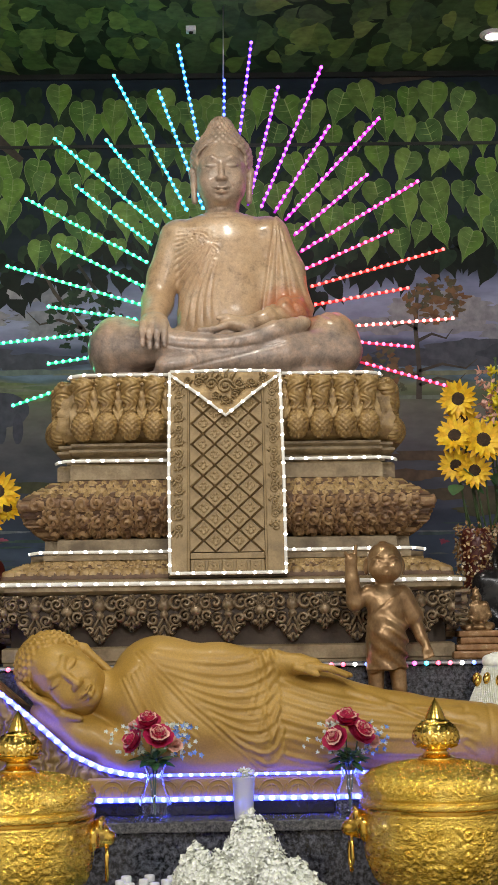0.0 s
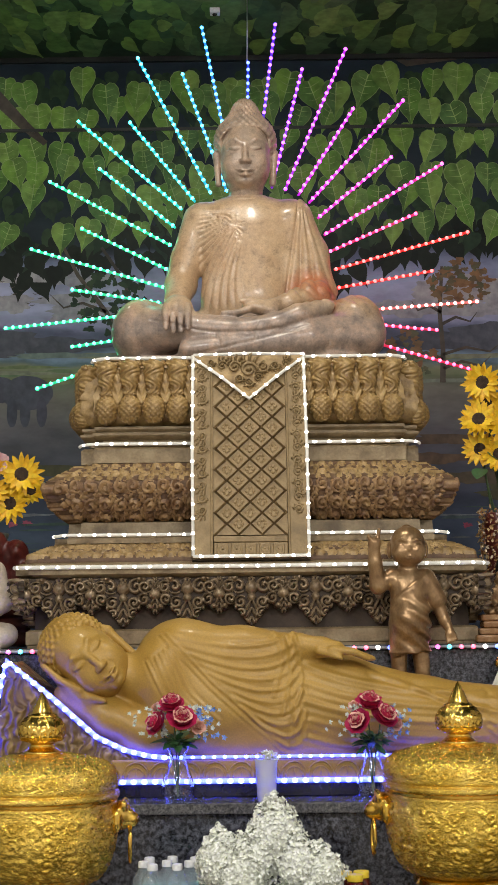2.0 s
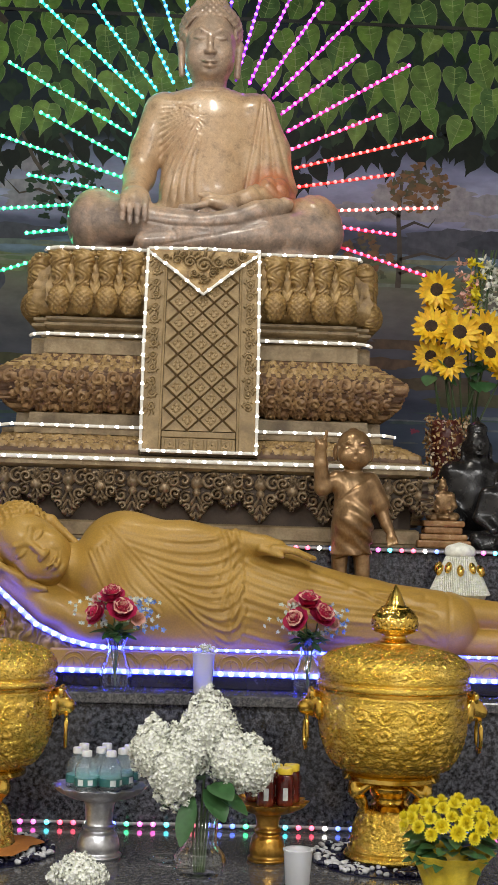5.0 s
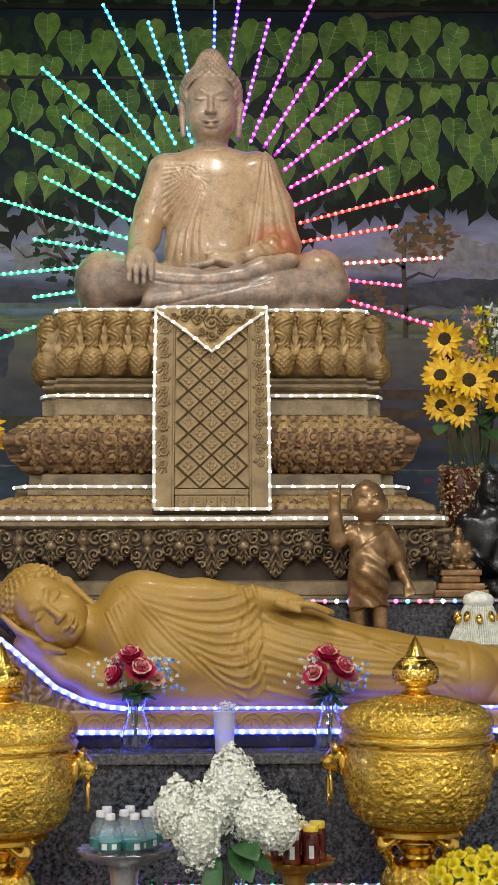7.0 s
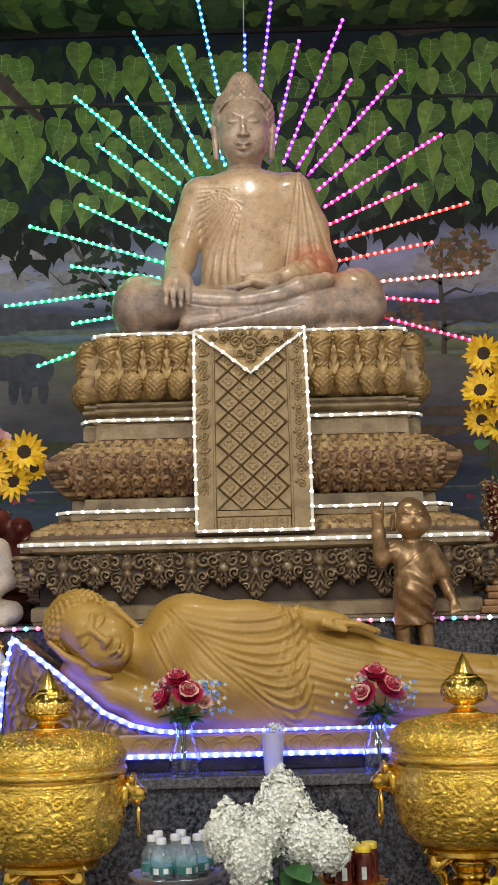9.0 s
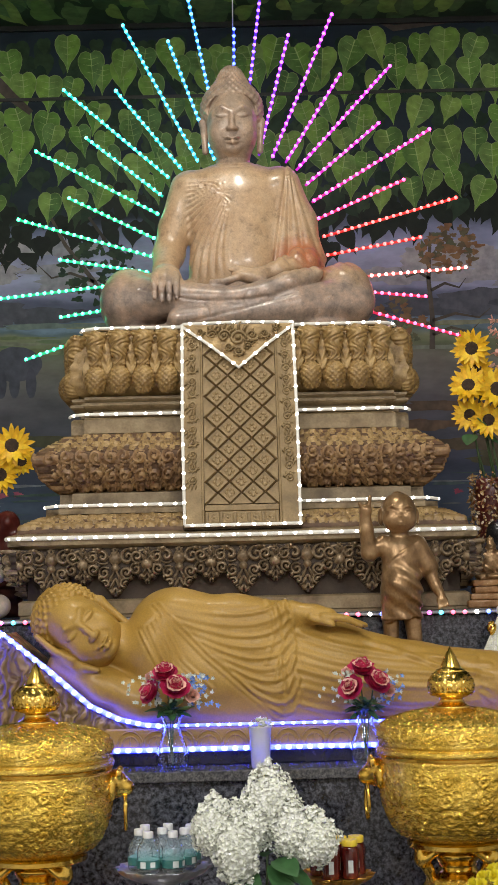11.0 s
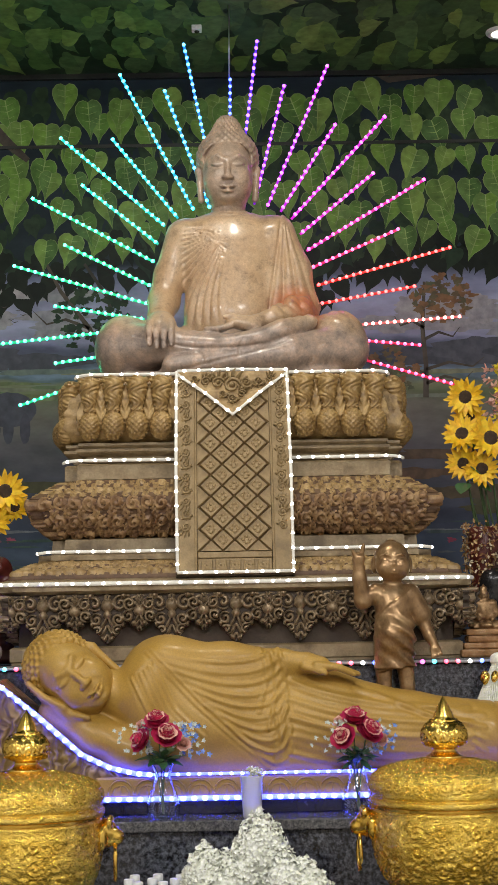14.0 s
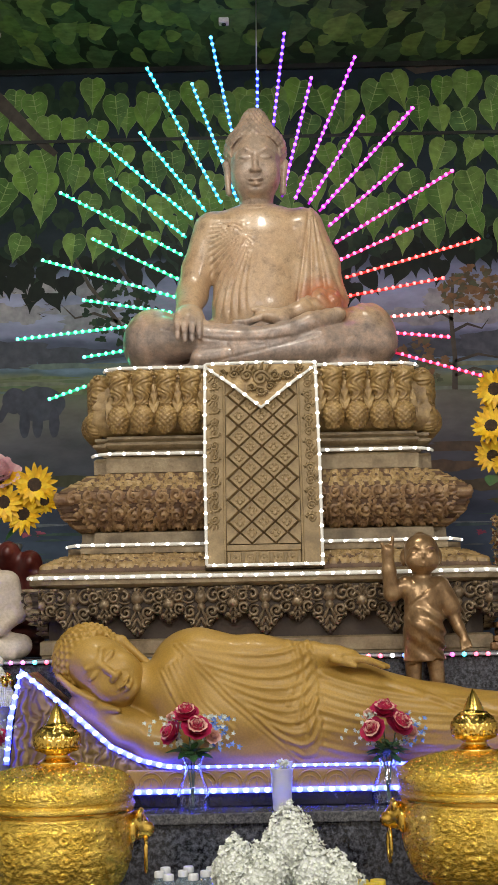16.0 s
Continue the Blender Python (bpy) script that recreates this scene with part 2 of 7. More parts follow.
def lathe(name, profile, n=48, smooth=True, ripple=None):
    verts, faces = [], []
    for r, z in profile:
        for i in range(n):
            a = 2 * math.pi * i / n
            k = ripple(a, z) if ripple else 1
            verts.append((r * k * math.cos(a), r * k * math.sin(a), z))
    for j in range(len(profile) - 1):
        for i in range(n):
            q = (i + 1) % n
            faces.append((j * n + i, j * n + q, (j + 1) * n + q, (j + 1) * n + i))
    if profile[0][0] > 1e-4:
        faces.append(tuple(reversed(range(n))))
    if profile[-1][0] > 1e-4:
        faces.append(tuple((len(profile) - 1) * n + i for i in range(n)))
    me = mesh_of(name, verts, faces)
    if smooth:
        me.shade_smooth()
        me.set_sharp_from_angle(angle=radians(38))
    return me


def smooth_profile(points, steps=5):
    """A Catmull-Rom line through the profile's corners."""
    out = []
    p = [points[0]] + list(points) + [points[-1]]
    for i in range(1, len(p) - 2):
        a, b, c, d = (np.array(q, float) for q in p[i - 1:i + 3])
        for s in range(steps):
            t = s / steps
            out.append(tuple(0.5 * (2 * b + (c - a) * t + (2 * a - 5 * b + 4 * c - d) * t * t + (3 * b - a - 3 * c + d) * t ** 3)))
    out.append(points[-1])
    return [(max(0.0, r), z) for r, z in out]


def tube_data(path, radius, n=8, closed=False, base=0):
    """Vertices and faces of a tube along path; radius is a number or a list."""
    path = [Vector(p) for p in path]
    k = len(path)
    verts, faces = [], []
    up = Vector((0.123, 0.456, 0.88))
    for i, p in enumerate(path):
        d = (path[(i + 1) % k if closed else min(i + 1, k - 1)] - path[i - 1 if (i or closed) else 0]).normalized()
        s = d.cross(up)
        s = s.normalized() if s.length > 1e-5 else Vector((1, 0, 0))
        u = s.cross(d)
        r = radius[i] if isinstance(radius, (list, tuple)) else radius
        for j in range(n):
            a = 2 * math.pi * j / n
            verts.append(p + s * (r * math.cos(a)) + u * (r * math.sin(a)))
    for i in range(k if closed else k - 1):
        for j in range(n):
            q, w = (j + 1) % n, (i + 1) % k
            faces.append((base + i * n + j, base + i * n + q, base + w * n + q, base + w * n + j))
    if not closed:
        faces.append(tuple(base + j for j in reversed(range(n))))
        faces.append(tuple(base + (k - 1) * n + j for j in range(n)))
    return verts, faces


def tube(name, path, radius, n=8, closed=False):
    v, f = tube_data(path, radius, n, closed)
    return mesh_of(name, v, f, True)


class Batch:
    """Gathers many small pieces into one mesh."""

    def __init__(self):
        self.v, self.f = [], []

    def add(self, verts, faces, m=None):
        b = len(self.v)
        self.v += [tuple(m @ Vector(v)) if m is not None else tuple(v) for v in verts]
        self.f += [tuple(b + i for i in f) for f in faces]

    def tube(self, path, radius, n=6, closed=False):
        v, f = tube_data(path, radius, n, closed)
        self.add(v, f)

    def ball(self, at, r, nu=6, nv=4, scale=(1, 1, 1)):
        v, f = ball_data(nu, nv)
        self.add(v, f, Matrix.LocRotScale(at, None, [r * s for s in scale]))

    def mesh(self, name, smooth=True):
        return mesh_of(name, self.v, self.f, smooth)


def ball_data(nu=8, nv=5):
    v = [(0, 0, 1)]
    for j in range(1, nv):
        t = math.pi * j / nv
        v += [(math.sin(t) * math.cos(2 * math.pi * i / nu), math.sin(t) * math.sin(2 * math.pi * i / nu), math.cos(t)) for i in range(nu)]
    v.append((0, 0, -1))
    f = [(0, 1 + i, 1 + (i + 1) % nu) for i in range(nu)]
    for j in range(nv - 2):
        for i in range(nu):
            a, b = 1 + j * nu + i, 1 + j * nu + (i + 1) % nu
            f.append((a, a + nu, b + nu, b))
    e = len(v) - 1
    f += [(e, e - nu + (i + 1) % nu, e - nu + i) for i in range(nu)]
    return v, f


# ---- sculpting: blended solids turned into one skin ----


class Clay:
    def __init__(self, low, high, step):
        self.low, self.step = np.array(low, float), step
        n = np.ceil((np.array(high) - self.low) / step).astype(int) + 1
        ax = [self.low[i] + step * np.arange(n[i]) for i in range(3)]
        self.x, self.y, self.z = (a.astype(np.float32) for a in np.meshgrid(*ax, indexing="ij"))
        self.d = np.full(self.x.shape, 10.0, np.float32)

    def blend(self, d, k):
        if k <= 0:
            self.d = np.minimum(self.d, d)
        else:
            h = np.clip(0.5 + 0.5 * (self.d - d) / k, 0, 1)
            self.d = self.d + (d - self.d) * h - k * h * (1 - h)

    def egg(self, at, radii, k=0.02, turn=None):
        p = np.stack([self.x - at[0], self.y - at[1], self.z - at[2]], -1)
        if turn is not None:
            r = np.array(Euler([radians(a) for a in turn]).to_matrix(), np.float32)
            p = p @ r
        q = np.sqrt(((p / np.array(radii, np.float32)) ** 2).sum(-1))
        g = np.sqrt(((p / np.array(radii, np.float32) ** 2) ** 2).sum(-1)) + 1e-6
        self.blend((q * (q - 1) / g).astype(np.float32), k)

    def limb(self, a, b, ra, rb, k=0.02):
        a, b = np.array(a, np.float32), np.array(b, np.float32)
        ab = b - a
        t = np.clip(((self.x - a[0]) * ab[0] + (self.y - a[1]) * ab[1] + (self.z - a[2]) * ab[2]) / (ab @ ab), 0, 1)
        d = np.sqrt((self.x - a[0] - t * ab[0]) ** 2 + (self.y - a[1] - t * ab[1]) ** 2 + (self.z - a[2] - t * ab[2]) ** 2)
        self.blend(d - (ra + (rb - ra) * t), k)

    def limbs(self, points, radii, k=0.02):
        for i in range(len(points) - 1):
            self.limb(points[i], points[i + 1], radii[i], radii[i + 1], k)

    def block(self, at, half, rounded, k=0.01):
        q = np.stack([abs(self.x - at[0]) - half[0] + rounded, abs(self.y - at[1]) - half[1] + rounded, abs(self.z - at[2]) - half[2] + rounded], -1)
        self.blend(np.sqrt((np.maximum(q, 0) ** 2).sum(-1)) + np.minimum(q.max(-1), 0) - rounded, k)

    def skin(self):
        """Vertices and quads of the zero level."""
        d = self.d
        s = d < 0
        n = np.array(d.shape)
        c = np.zeros(n - 1, np.int32)
        for i in (0, 1):
            for j in (0, 1):
                for k in (0, 1):
                    c += s[i:n[0] - 1 + i, j:n[1] - 1 + j, k:n[2] - 1 + k]
        cells = np.argwhere((c > 0) & (c < 8))
        index = np.full(n - 1, -1, np.int64)
        index[tuple(cells.T)] = np.arange(len(cells))
        total, count = np.zeros((len(cells), 3)), np.zeros(len(cells))
        corners = [(i, j, k) for i in (0, 1) for j in (0, 1) for k in (0, 1)]
        for a in corners:
            for axis in range(3):
                if a[axis]:
                    continue
                b = list(a)
                b[axis] = 1
                da, db = d[tuple((cells + a).T)], d[tuple((cells + b).T)]
                hit = (da < 0) != (db < 0)
                t = np.where(hit, da / np.where(hit, da - db, 1), 0)
                p = np.repeat(np.array([a], float), len(cells), 0)
                p[:, axis] = t
                total += p * hit[:, None]
                count += hit
        verts = self.low + self.step * (cells + total / count[:, None])
        faces = []
        for axis in range(3):
            u, v = (axis + 1) % 3, (axis + 2) % 3
            sl0, sl1 = [slice(1, -1)] * 3, [slice(1, -1)] * 3
            sl0[axis], sl1[axis] = slice(0, -1), slice(1, None)
            a, b = s[tuple(sl0)], s[tuple(sl1)]
            for flip, mask in ((False, a & ~b), (True, ~a & b)):
                e = np.argwhere(mask)
                for m in range(3):
                    if m != axis:
                        e[:, m] += 1
                q = []
                for du, dv in ((1, 1), (0, 1), (0, 0), (1, 0)):
                    w = e.copy()
                    w[:, u] -= du
                    w[:, v] -= dv
                    q.append(index[tuple(w.T)])
                q = np.stack(q[::-1] if flip else q, 1)
                faces.append(q)
        return verts, np.concatenate(faces)

    def mesh(self, name, *others):
        v, f = self.skin()
        for o in others:
            v2, f2 = o.skin()
            f = np.concatenate([f, f2 + len(v)])
            v = np.concatenate([v, v2])
        me = bpy.data.meshes.new(name)
        me.from_pydata(v.tolist(), [], f.tolist())
        me.update()
        me.shade_smooth()
        return me


# ---- carved relief ----


def line_gap(a, b, pts):
    """Distance in the plane (a, b) to a polyline."""
    best = np.full(len(a), 9.0)
    for (x0, z0), (x1, z1) in zip(pts, pts[1:]):
        dx, dz = x1 - x0, z1 - z0
        t = np.clip(((a - x0) * dx + (b - z0) * dz) / (dx * dx + dz * dz), 0, 1)
        best = np.minimum(best, np.hypot(a - x0 - t * dx, b - z0 - t * dz))
    return best


def bend(p, q, r, n=8):
    """A quadratic arc from p to r, drawn towards q."""
    return [tuple((1 - t) ** 2 * p[i] + 2 * t * (1 - t) * q[i] + t * t * r[i] for i in (0, 1)) for t in (k / n for k in range(n + 1))]


def step_to(v, lo, hi):
    t = np.clip((v - lo) / (hi - lo), 0, 1)
    return t * t * (3 - 2 * t)


def chiselled(name, pieces):
    """One mesh out of several skins, each cut finer by its own relief(points, normals)."""
    vs, fs, base = [], [], 0
    for clay, relief in pieces:
        v, f = clay.skin()
        if relief is not None:
            n = np.zeros_like(v)
            cr = np.cross(v[f[:, 2]] - v[f[:, 0]], v[f[:, 3]] - v[f[:, 1]])
            for k in range(4):
                np.add.at(n, f[:, k], cr)
            n /= np.linalg.norm(n, axis=1)[:, None] + 1e-9
            v = v + n * relief(v, n)[:, None]
        vs.append(v)
        fs.append(f + base)
        base += len(v)
    me = bpy.data.meshes.new(name)
    me.from_pydata(np.concatenate(vs).tolist(), [], np.concatenate(fs).tolist())
    me.update()
    me.shade_smooth()
    return me


def scrollwork(u, v, motifs, period=0.0):
    """Height 0 to 1 of carved motifs (kind, across, along, radius, sense), repeated across by period."""
    if period:
        u = (u + period / 2) % period - period / 2
    out = np.zeros(np.broadcast(u, v).shape)
    for kind, cu, cv, r, sense in motifs:
        for shift in ((-period, 0, period) if period else (0,)):
            a, b = u - cu - shift, v - cv
            q = np.hypot(a, b) / r
            if not (q < 1.3).any():
                continue
            th = np.arctan2(b, a)
            dome = np.sqrt(np.clip(1 - q * q, 0, 1))
            if kind == "scroll":
                e = np.clip((1 - q) * 6, 0, 1) * np.clip(0.55 + 1.1 * np.cos(sense * th + 9.5 * q + 2.0), 0, 1) ** 0.6 * (1.0 - 0.35 * q)
            elif kind == "rosette":
                e = np.where(q < 0.35, 0.95, 0.25 + 0.7 * (0.5 + 0.5 * np.cos(8 * th)) ** 0.7) * (np.clip(1 - q, 0, 1) ** 0.35)
            elif kind == "leaf":
                t = np.clip(0.5 - b * sense / (2 * r), 0, 1)
                w = 0.55 * r * np.sin(np.pi * t ** 0.75) * (1 + 0.22 * np.cos(t * 22)) + 1e-5
                e = np.where((np.abs(a) < w) & (t > 0) & (t < 1), np.clip(1 - (a / w) ** 4, 0, 1) * (0.55 + 0.4 * np.cos(np.abs(a) / r * 20 - t * 20)), 0) * (1 - 0.7 * np.exp(-(a / (0.09 * r)) ** 2))
            else:
                e = dome
            out = np.maximum(out, e)
    return out


def relief_plate(name, w, h, inside, motifs, high, step=0.0023):
    """A carved plate hanging down from z = 0, cut to the outline inside(x, z)."""
    xs, zs = np.arange(-w, w + step, step), np.arange(-h - step, step / 2, step)
    X, Z = np.meshgrid(xs, zs, indexing="ij")
    keep = inside(X, Z)
    rise = scrollwork(X, Z, motifs)
    Y = np.where(keep, -0.004 - high * rise, 0.014)
    n, m = X.shape
    verts = np.stack([X, Y, Z], -1).reshape(-1, 3)
    faces = []
    for i in range(n - 1):
        for j in range(m - 1):
            if keep[i, j] or keep[i + 1, j] or keep[i, j + 1] or keep[i + 1, j + 1]:
                faces.append((i * m + j, (i + 1) * m + j, (i + 1) * m + j + 1, i * m + j + 1))
    return shaded_patina(mesh_of(name, verts.tolist(), faces, True), rise.reshape(-1), faces)


def shaded_patina(me, rise, faces):
    """Gives the uncarved ground between the motifs the second finish, antiqued and darkened like shade."""
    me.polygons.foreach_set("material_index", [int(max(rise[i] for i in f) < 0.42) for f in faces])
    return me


def relief_lathe(name, profile, high, motifs, period, n=480, step=0.0023):
    """A turned form with carved motifs standing out of it."""
    p = np.array(profile, float)
    s = np.concatenate([[0], np.cumsum(np.hypot(*np.diff(p, axis=0).T))])
    m = int(s[-1] / step) + 2
    t = np.linspace(0, s[-1], m)
    r, z = np.interp(t, s, p[:, 0]), np.interp(t, s, p[:, 1])
    nr, nz = np.gradient(z), -np.gradient(r)
    ln = np.hypot(nr, nz) + 1e-9
    nr, nz = nr / ln, nz / ln
    th = np.linspace(0, 2 * math.pi, n, endpoint=False)
    wide = r.max()
    hgt = high * scrollwork(th[:, None] * wide, t[None, :], motifs, 2 * math.pi * wide / round(2 * math.pi * wide / period))
    R, Z = r + nr * hgt, z + nz * hgt
    verts = np.stack([R * np.cos(th)[:, None], R * np.sin(th)[:, None], Z], -1).reshape(-1, 3)
    faces = [(i * m + j, ((i + 1) % n) * m + j, ((i + 1) % n) * m + j + 1, i * m + j + 1) for i in range(n) for j in range(m - 1)]
    return mesh_of(name, verts.tolist(), faces, True)


# ---- the room ----


def slab(name, x0, x1, y0, y1, z0, z1, material, label, category="structure", bevel=0.0):
    return solo(name, bm_mesh(name, box_bm(x0, x1, y0, y1, z0, z1, bevel)), material, label, category, kind="structure")


# Floor and three walls are out of view, added for bounce light and reflections.
slab("floor", -3.2, 3.2, -3.2, WALL + 0.2, -0.1, 0.0, M["room_floor"], "unseen pale tiled floor before the altar, added for bounce light", "floor")
slab("wall_west", -3.2, -3.0, -3.2, WALL + 0.2, 0.0, CEIL, M["room_wall"], "unseen cream side wall, added to bounce light into the hall", "wall")
slab("wall_east", 3.0, 3.2, -3.2, WALL + 0.2, 0.0, CEIL, M["room_wall"], "unseen cream side wall, added to bounce light into the hall", "wall")
slab("wall_south", -3.0, 3.0, -3.2, -3.0, 0.0, CEIL, M["room_wall"], "unseen cream wall behind the viewer, added to bounce light", "wall")

# ---- painted wall and ceiling ----


def mural_material():
    n = Nodes("mural_paint")
    sep = n.t.nodes.new("ShaderNodeSeparateXYZ")
    n.link(n.coords.outputs["Object"], sep.inputs[0])
    warp = n.add("ShaderNodeTexNoise", Scale=2.2, Detail=5.0, Roughness=0.6)
    stretch = n.add("ShaderNodeMapping")
    stretch.inputs["Scale"].default_value = (1, 1, 2.4)
    n.link(n.coords.outputs["Object"], stretch.inputs["Vector"])
    n.link(stretch.outputs[0], warp.inputs["Vector"])
    z = n.math("ADD", sep.outputs["Z"], n.math("MULTIPLY", n.math("SUBTRACT", warp.outputs["Fac"], 0.5), 0.16))
    fac = n.math("DIVIDE", n.math("SUBTRACT", z, 1.4), 2.54)
    stops = [(1.4, (0.03, 0.04, 0.055)), (1.78, (0.05, 0.065, 0.085)), (1.92, (0.045, 0.06, 0.08)), (2.02, (0.04, 0.046, 0.062)), (2.3, (0.075, 0.07, 0.068)),
             (2.46, (0.12, 0.11, 0.08)), (2.54, (0.09, 0.105, 0.05)), (2.585, (0.14, 0.145, 0.075)), (2.61, (0.07, 0.10, 0.10)), (2.63, (0.13, 0.18, 0.21)),
             (2.655, (0.06, 0.07, 0.085)), (2.735, (0.075, 0.08, 0.11)), (2.765, (0.2, 0.2, 0.26)), (2.9, (0.26, 0.26, 0.32)), (3.0, (0.17, 0.18, 0.24)), (3.09, (0.012, 0.018, 0.02)), (3.94, (0.011, 0.018, 0.022))]
    base = n.ramp(fac, [((a - 1.4) / 2.54, c) for a, c in stops])
    daub = n.add("ShaderNodeTexNoise", Scale=4.5, Detail=6.0, Roughness=0.6)
    n.link(stretch.outputs[0], daub.inputs["Vector"])
    n.colour(n.mix(0.75, base, n.ramp(daub.outputs["Fac"], [(0.32, (1.0, 1.06, 1.3)), (0.66, (2.0, 2.08, 2.5))]), "MULTIPLY"))
    n.set(Roughness=0.5, Specular_IOR_Level=0.16)
    n.bump(n.noise(60, 3), 0.05, 0.002)
    return n.m


def island_paint(name, colours, rough=0.42):
    n = Nodes(name)
    g = n.t.nodes.new("ShaderNodeNewGeometry")
    tone = n.ramp(g.outputs["Random Per Island"], [(i / max(1, len(colours) - 1), c) for i, c in enumerate(colours)])
    n.colour(n.mix(0.7, tone, n.ramp(n.noise(22, 3, 0.6), [(0.3, (0.5, 0.5, 0.5)), (0.7, (1.3, 1.3, 1.2))]), "MULTIPLY"))
    n.set(Roughness=rough, Specular_IOR_Level=0.16)
    return n.m


M["mural"] = mural_material()
M["leaf_paint"] = island_paint("painted_leaf_green", [(0.07, 0.145, 0.045), (0.12, 0.245, 0.048), (0.18, 0.32, 0.06), (0.085, 0.175, 0.06), (0.23, 0.36, 0.085), (0.11, 0.2, 0.05)])
M["leaf_dark"] = island_paint("painted_leaf_shade", [(0.012, 0.028, 0.02), (0.022, 0.046, 0.024), (0.034, 0.062, 0.03), (0.016, 0.034, 0.026)])
M["leaf_rib"] = island_paint("painted_leaf_rib", [(0.27, 0.39, 0.13), (0.33, 0.45, 0.17)])
M["paint_trunk"] = island_paint("painted_bark", [(0.06, 0.05, 0.045), (0.1, 0.08, 0.065)])
M["paint_grey"] = island_paint("painted_grey_shape", [(0.05, 0.055, 0.085), (0.075, 0.08, 0.11), (0.06, 0.06, 0.09)])
M["paint_autumn"] = island_paint("painted_autumn_leaves", [(0.2, 0.1, 0.05), (0.26, 0.14, 0.07), (0.13, 0.1, 0.06), (0.1, 0.12, 0.07)])
M["paint_pink"] = island_paint("painted_pink", [(0.3, 0.06, 0.12), (0.4, 0.1, 0.16)])
M["trim_dark"] = surface("dark_trim", (0.01, 0.011, 0.01), (0.016, 0.018, 0.016), (0.025, 0.028, 0.024), 10, 0.35, 0, 0.05, 90)

wall_north = slab("wall_north", -3.0, 3.0, WALL, WALL + 0.2, 0.0, CEIL, M["mural"], "glossy wall mural of leaves, evening sky, river and fields", "mural")
ceiling = slab("ceiling", -3.2, 3.2, -3.2, WALL + 0.2, CEIL, CEIL + 0.15, M["leaf_dark"], "ceiling painted with dark green leaves", "ceiling")
slab("trim_1", -3.0, 3.0, WALL - 0.006, WALL, 3.612, 3.626, M["trim_dark"], "thin dark joint strip across the mural", "trim")
slab("trim_2", -3.0, 3.0, WALL - 0.02, WALL, CEIL - 0.022, CEIL, M["trim_dark"], "thin dark strip between mural and ceiling", "trim")


def heart_leaf(n=14):
    """Outline of a bodhi leaf, one unit wide, tip down."""
    side = [(0.0, 0.42), (0.16, 0.5), (0.34, 0.46), (0.47, 0.3), (0.49, 0.1), (0.42, -0.12), (0.28, -0.34), (0.13, -0.52), (0.05, -0.7), (0.0, -0.88)]
    return side + [(-x, z) for x, z in side[-2:0:-1]]


LEAF = heart_leaf()


def leaf_field(rng, spots, to_world, leaves, ribs):
    for u, v, size, turn in spots:
        c, s = math.cos(turn), math.sin(turn)
        k = rng.uniform(0.85, 1.0)
        lift = 0.001 + rng.random() * 0.003
        pts = [(u + size * (x * k * c - z * s), v + size * (x * k * s + z * c)) for x, z in LEAF]
        if ribs is None:
            leaves.add([to_world(a, b, lift) for a, b in pts], [tuple(range(len(pts)))])
        else:
            half = len(pts) // 2
            for run in (pts[:half + 1], pts[half:] + pts[:1]):
                leaves.add([to_world(a, b, lift) for a, b in run], [tuple(range(len(run)))])
        if ribs is not None:
            pts = [(u + size * 1.05 * (x * k * c - z * s), v + size * 1.04 * (x * k * s + z * c)) for x, z in LEAF]
            edges.add([to_world(a, b, lift - 0.0006) for a, b in pts], [tuple(range(len(pts)))])
            for x0, z0, x1, z1, w in ((0, 0.42, 0, -0.8, 0.022), (0, 0.22, 0.36, 0.3, 0.013), (0, 0.22, -0.36, 0.3, 0.013), (0, 0.0, 0.38, 0.1, 0.013), (0, 0.0, -0.38, 0.1, 0.013), (0, -0.25, 0.25, -0.18, 0.011), (0, -0.25, -0.25, -0.18, 0.011)):
                q = []
                dx, dz = x1 - x0, z1 - z0
                ln = math.hypot(dx, dz)
                nx, nz = -dz / ln * w, dx / ln * w
                for x, z in ((x0 + nx, z0 + nz), (x0 - nx, z0 - nz), (x1, z1)):
                    q.append(to_world(u + size * (x * k * c - z * s), v + size * (x * k * s + z * c), lift + 0.0012))
                ribs.add(q, [(0, 1, 2)])


rng = random.Random(4)
wall_at = lambda u, v, lift: (u, WALL - 0.0004 - 0.3 * lift, v)
ceil_at = lambda u, v, lift: (u, v, CEIL - 0.0004 - 0.3 * lift)
lit, shade, ribs, hang, edges = Batch(), Batch(), Batch(), Batch(), Batch()
spots = [(rng.uniform(-1.6, 1.6), rng.uniform(3.06, 3.86), rng.uniform(0.06, 0.11), rng.uniform(-0.7, 0.7)) for i in range(420)]
leaf_field(rng, spots, wall_at, shade, None)
spots = []
for row, (z, size) in enumerate(((3.80, 0.125), (3.70, 0.12), (3.54, 0.115), (3.43, 0.12), (3.31, 0.12), (3.2, 0.105))):
    x = -1.6 + rng.uniform(0, 0.1)
    while x < 1.6:
        if rng.random() < 0.86:
            spots.append((x, z + rng.uniform(-0.045, 0.045), size * rng.uniform(0.8, 1.12), rng.uniform(-0.4, 0.4)))
        x += rng.uniform(0.085, 0.135)
wall_lit = lambda u, v, lift: (u, WALL - 0.0018 - 0.3 * lift, v)
leaf_field(rng, spots, wall_lit, lit, ribs)
spots = []
x = -1.6
while x < 1.6:
    for k in range(3):
        spots.append((x + rng.uniform(-0.03, 0.03), 3.04 + 0.05 * k + rng.uniform(-0.06, 0.05) - 0.06 * math.sin(x * 5), rng.uniform(0.06, 0.1), rng.uniform(-0.5, 0.5)))
    x += 0.055
leaf_field(rng, spots, wall_at, hang, None)
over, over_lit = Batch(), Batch()
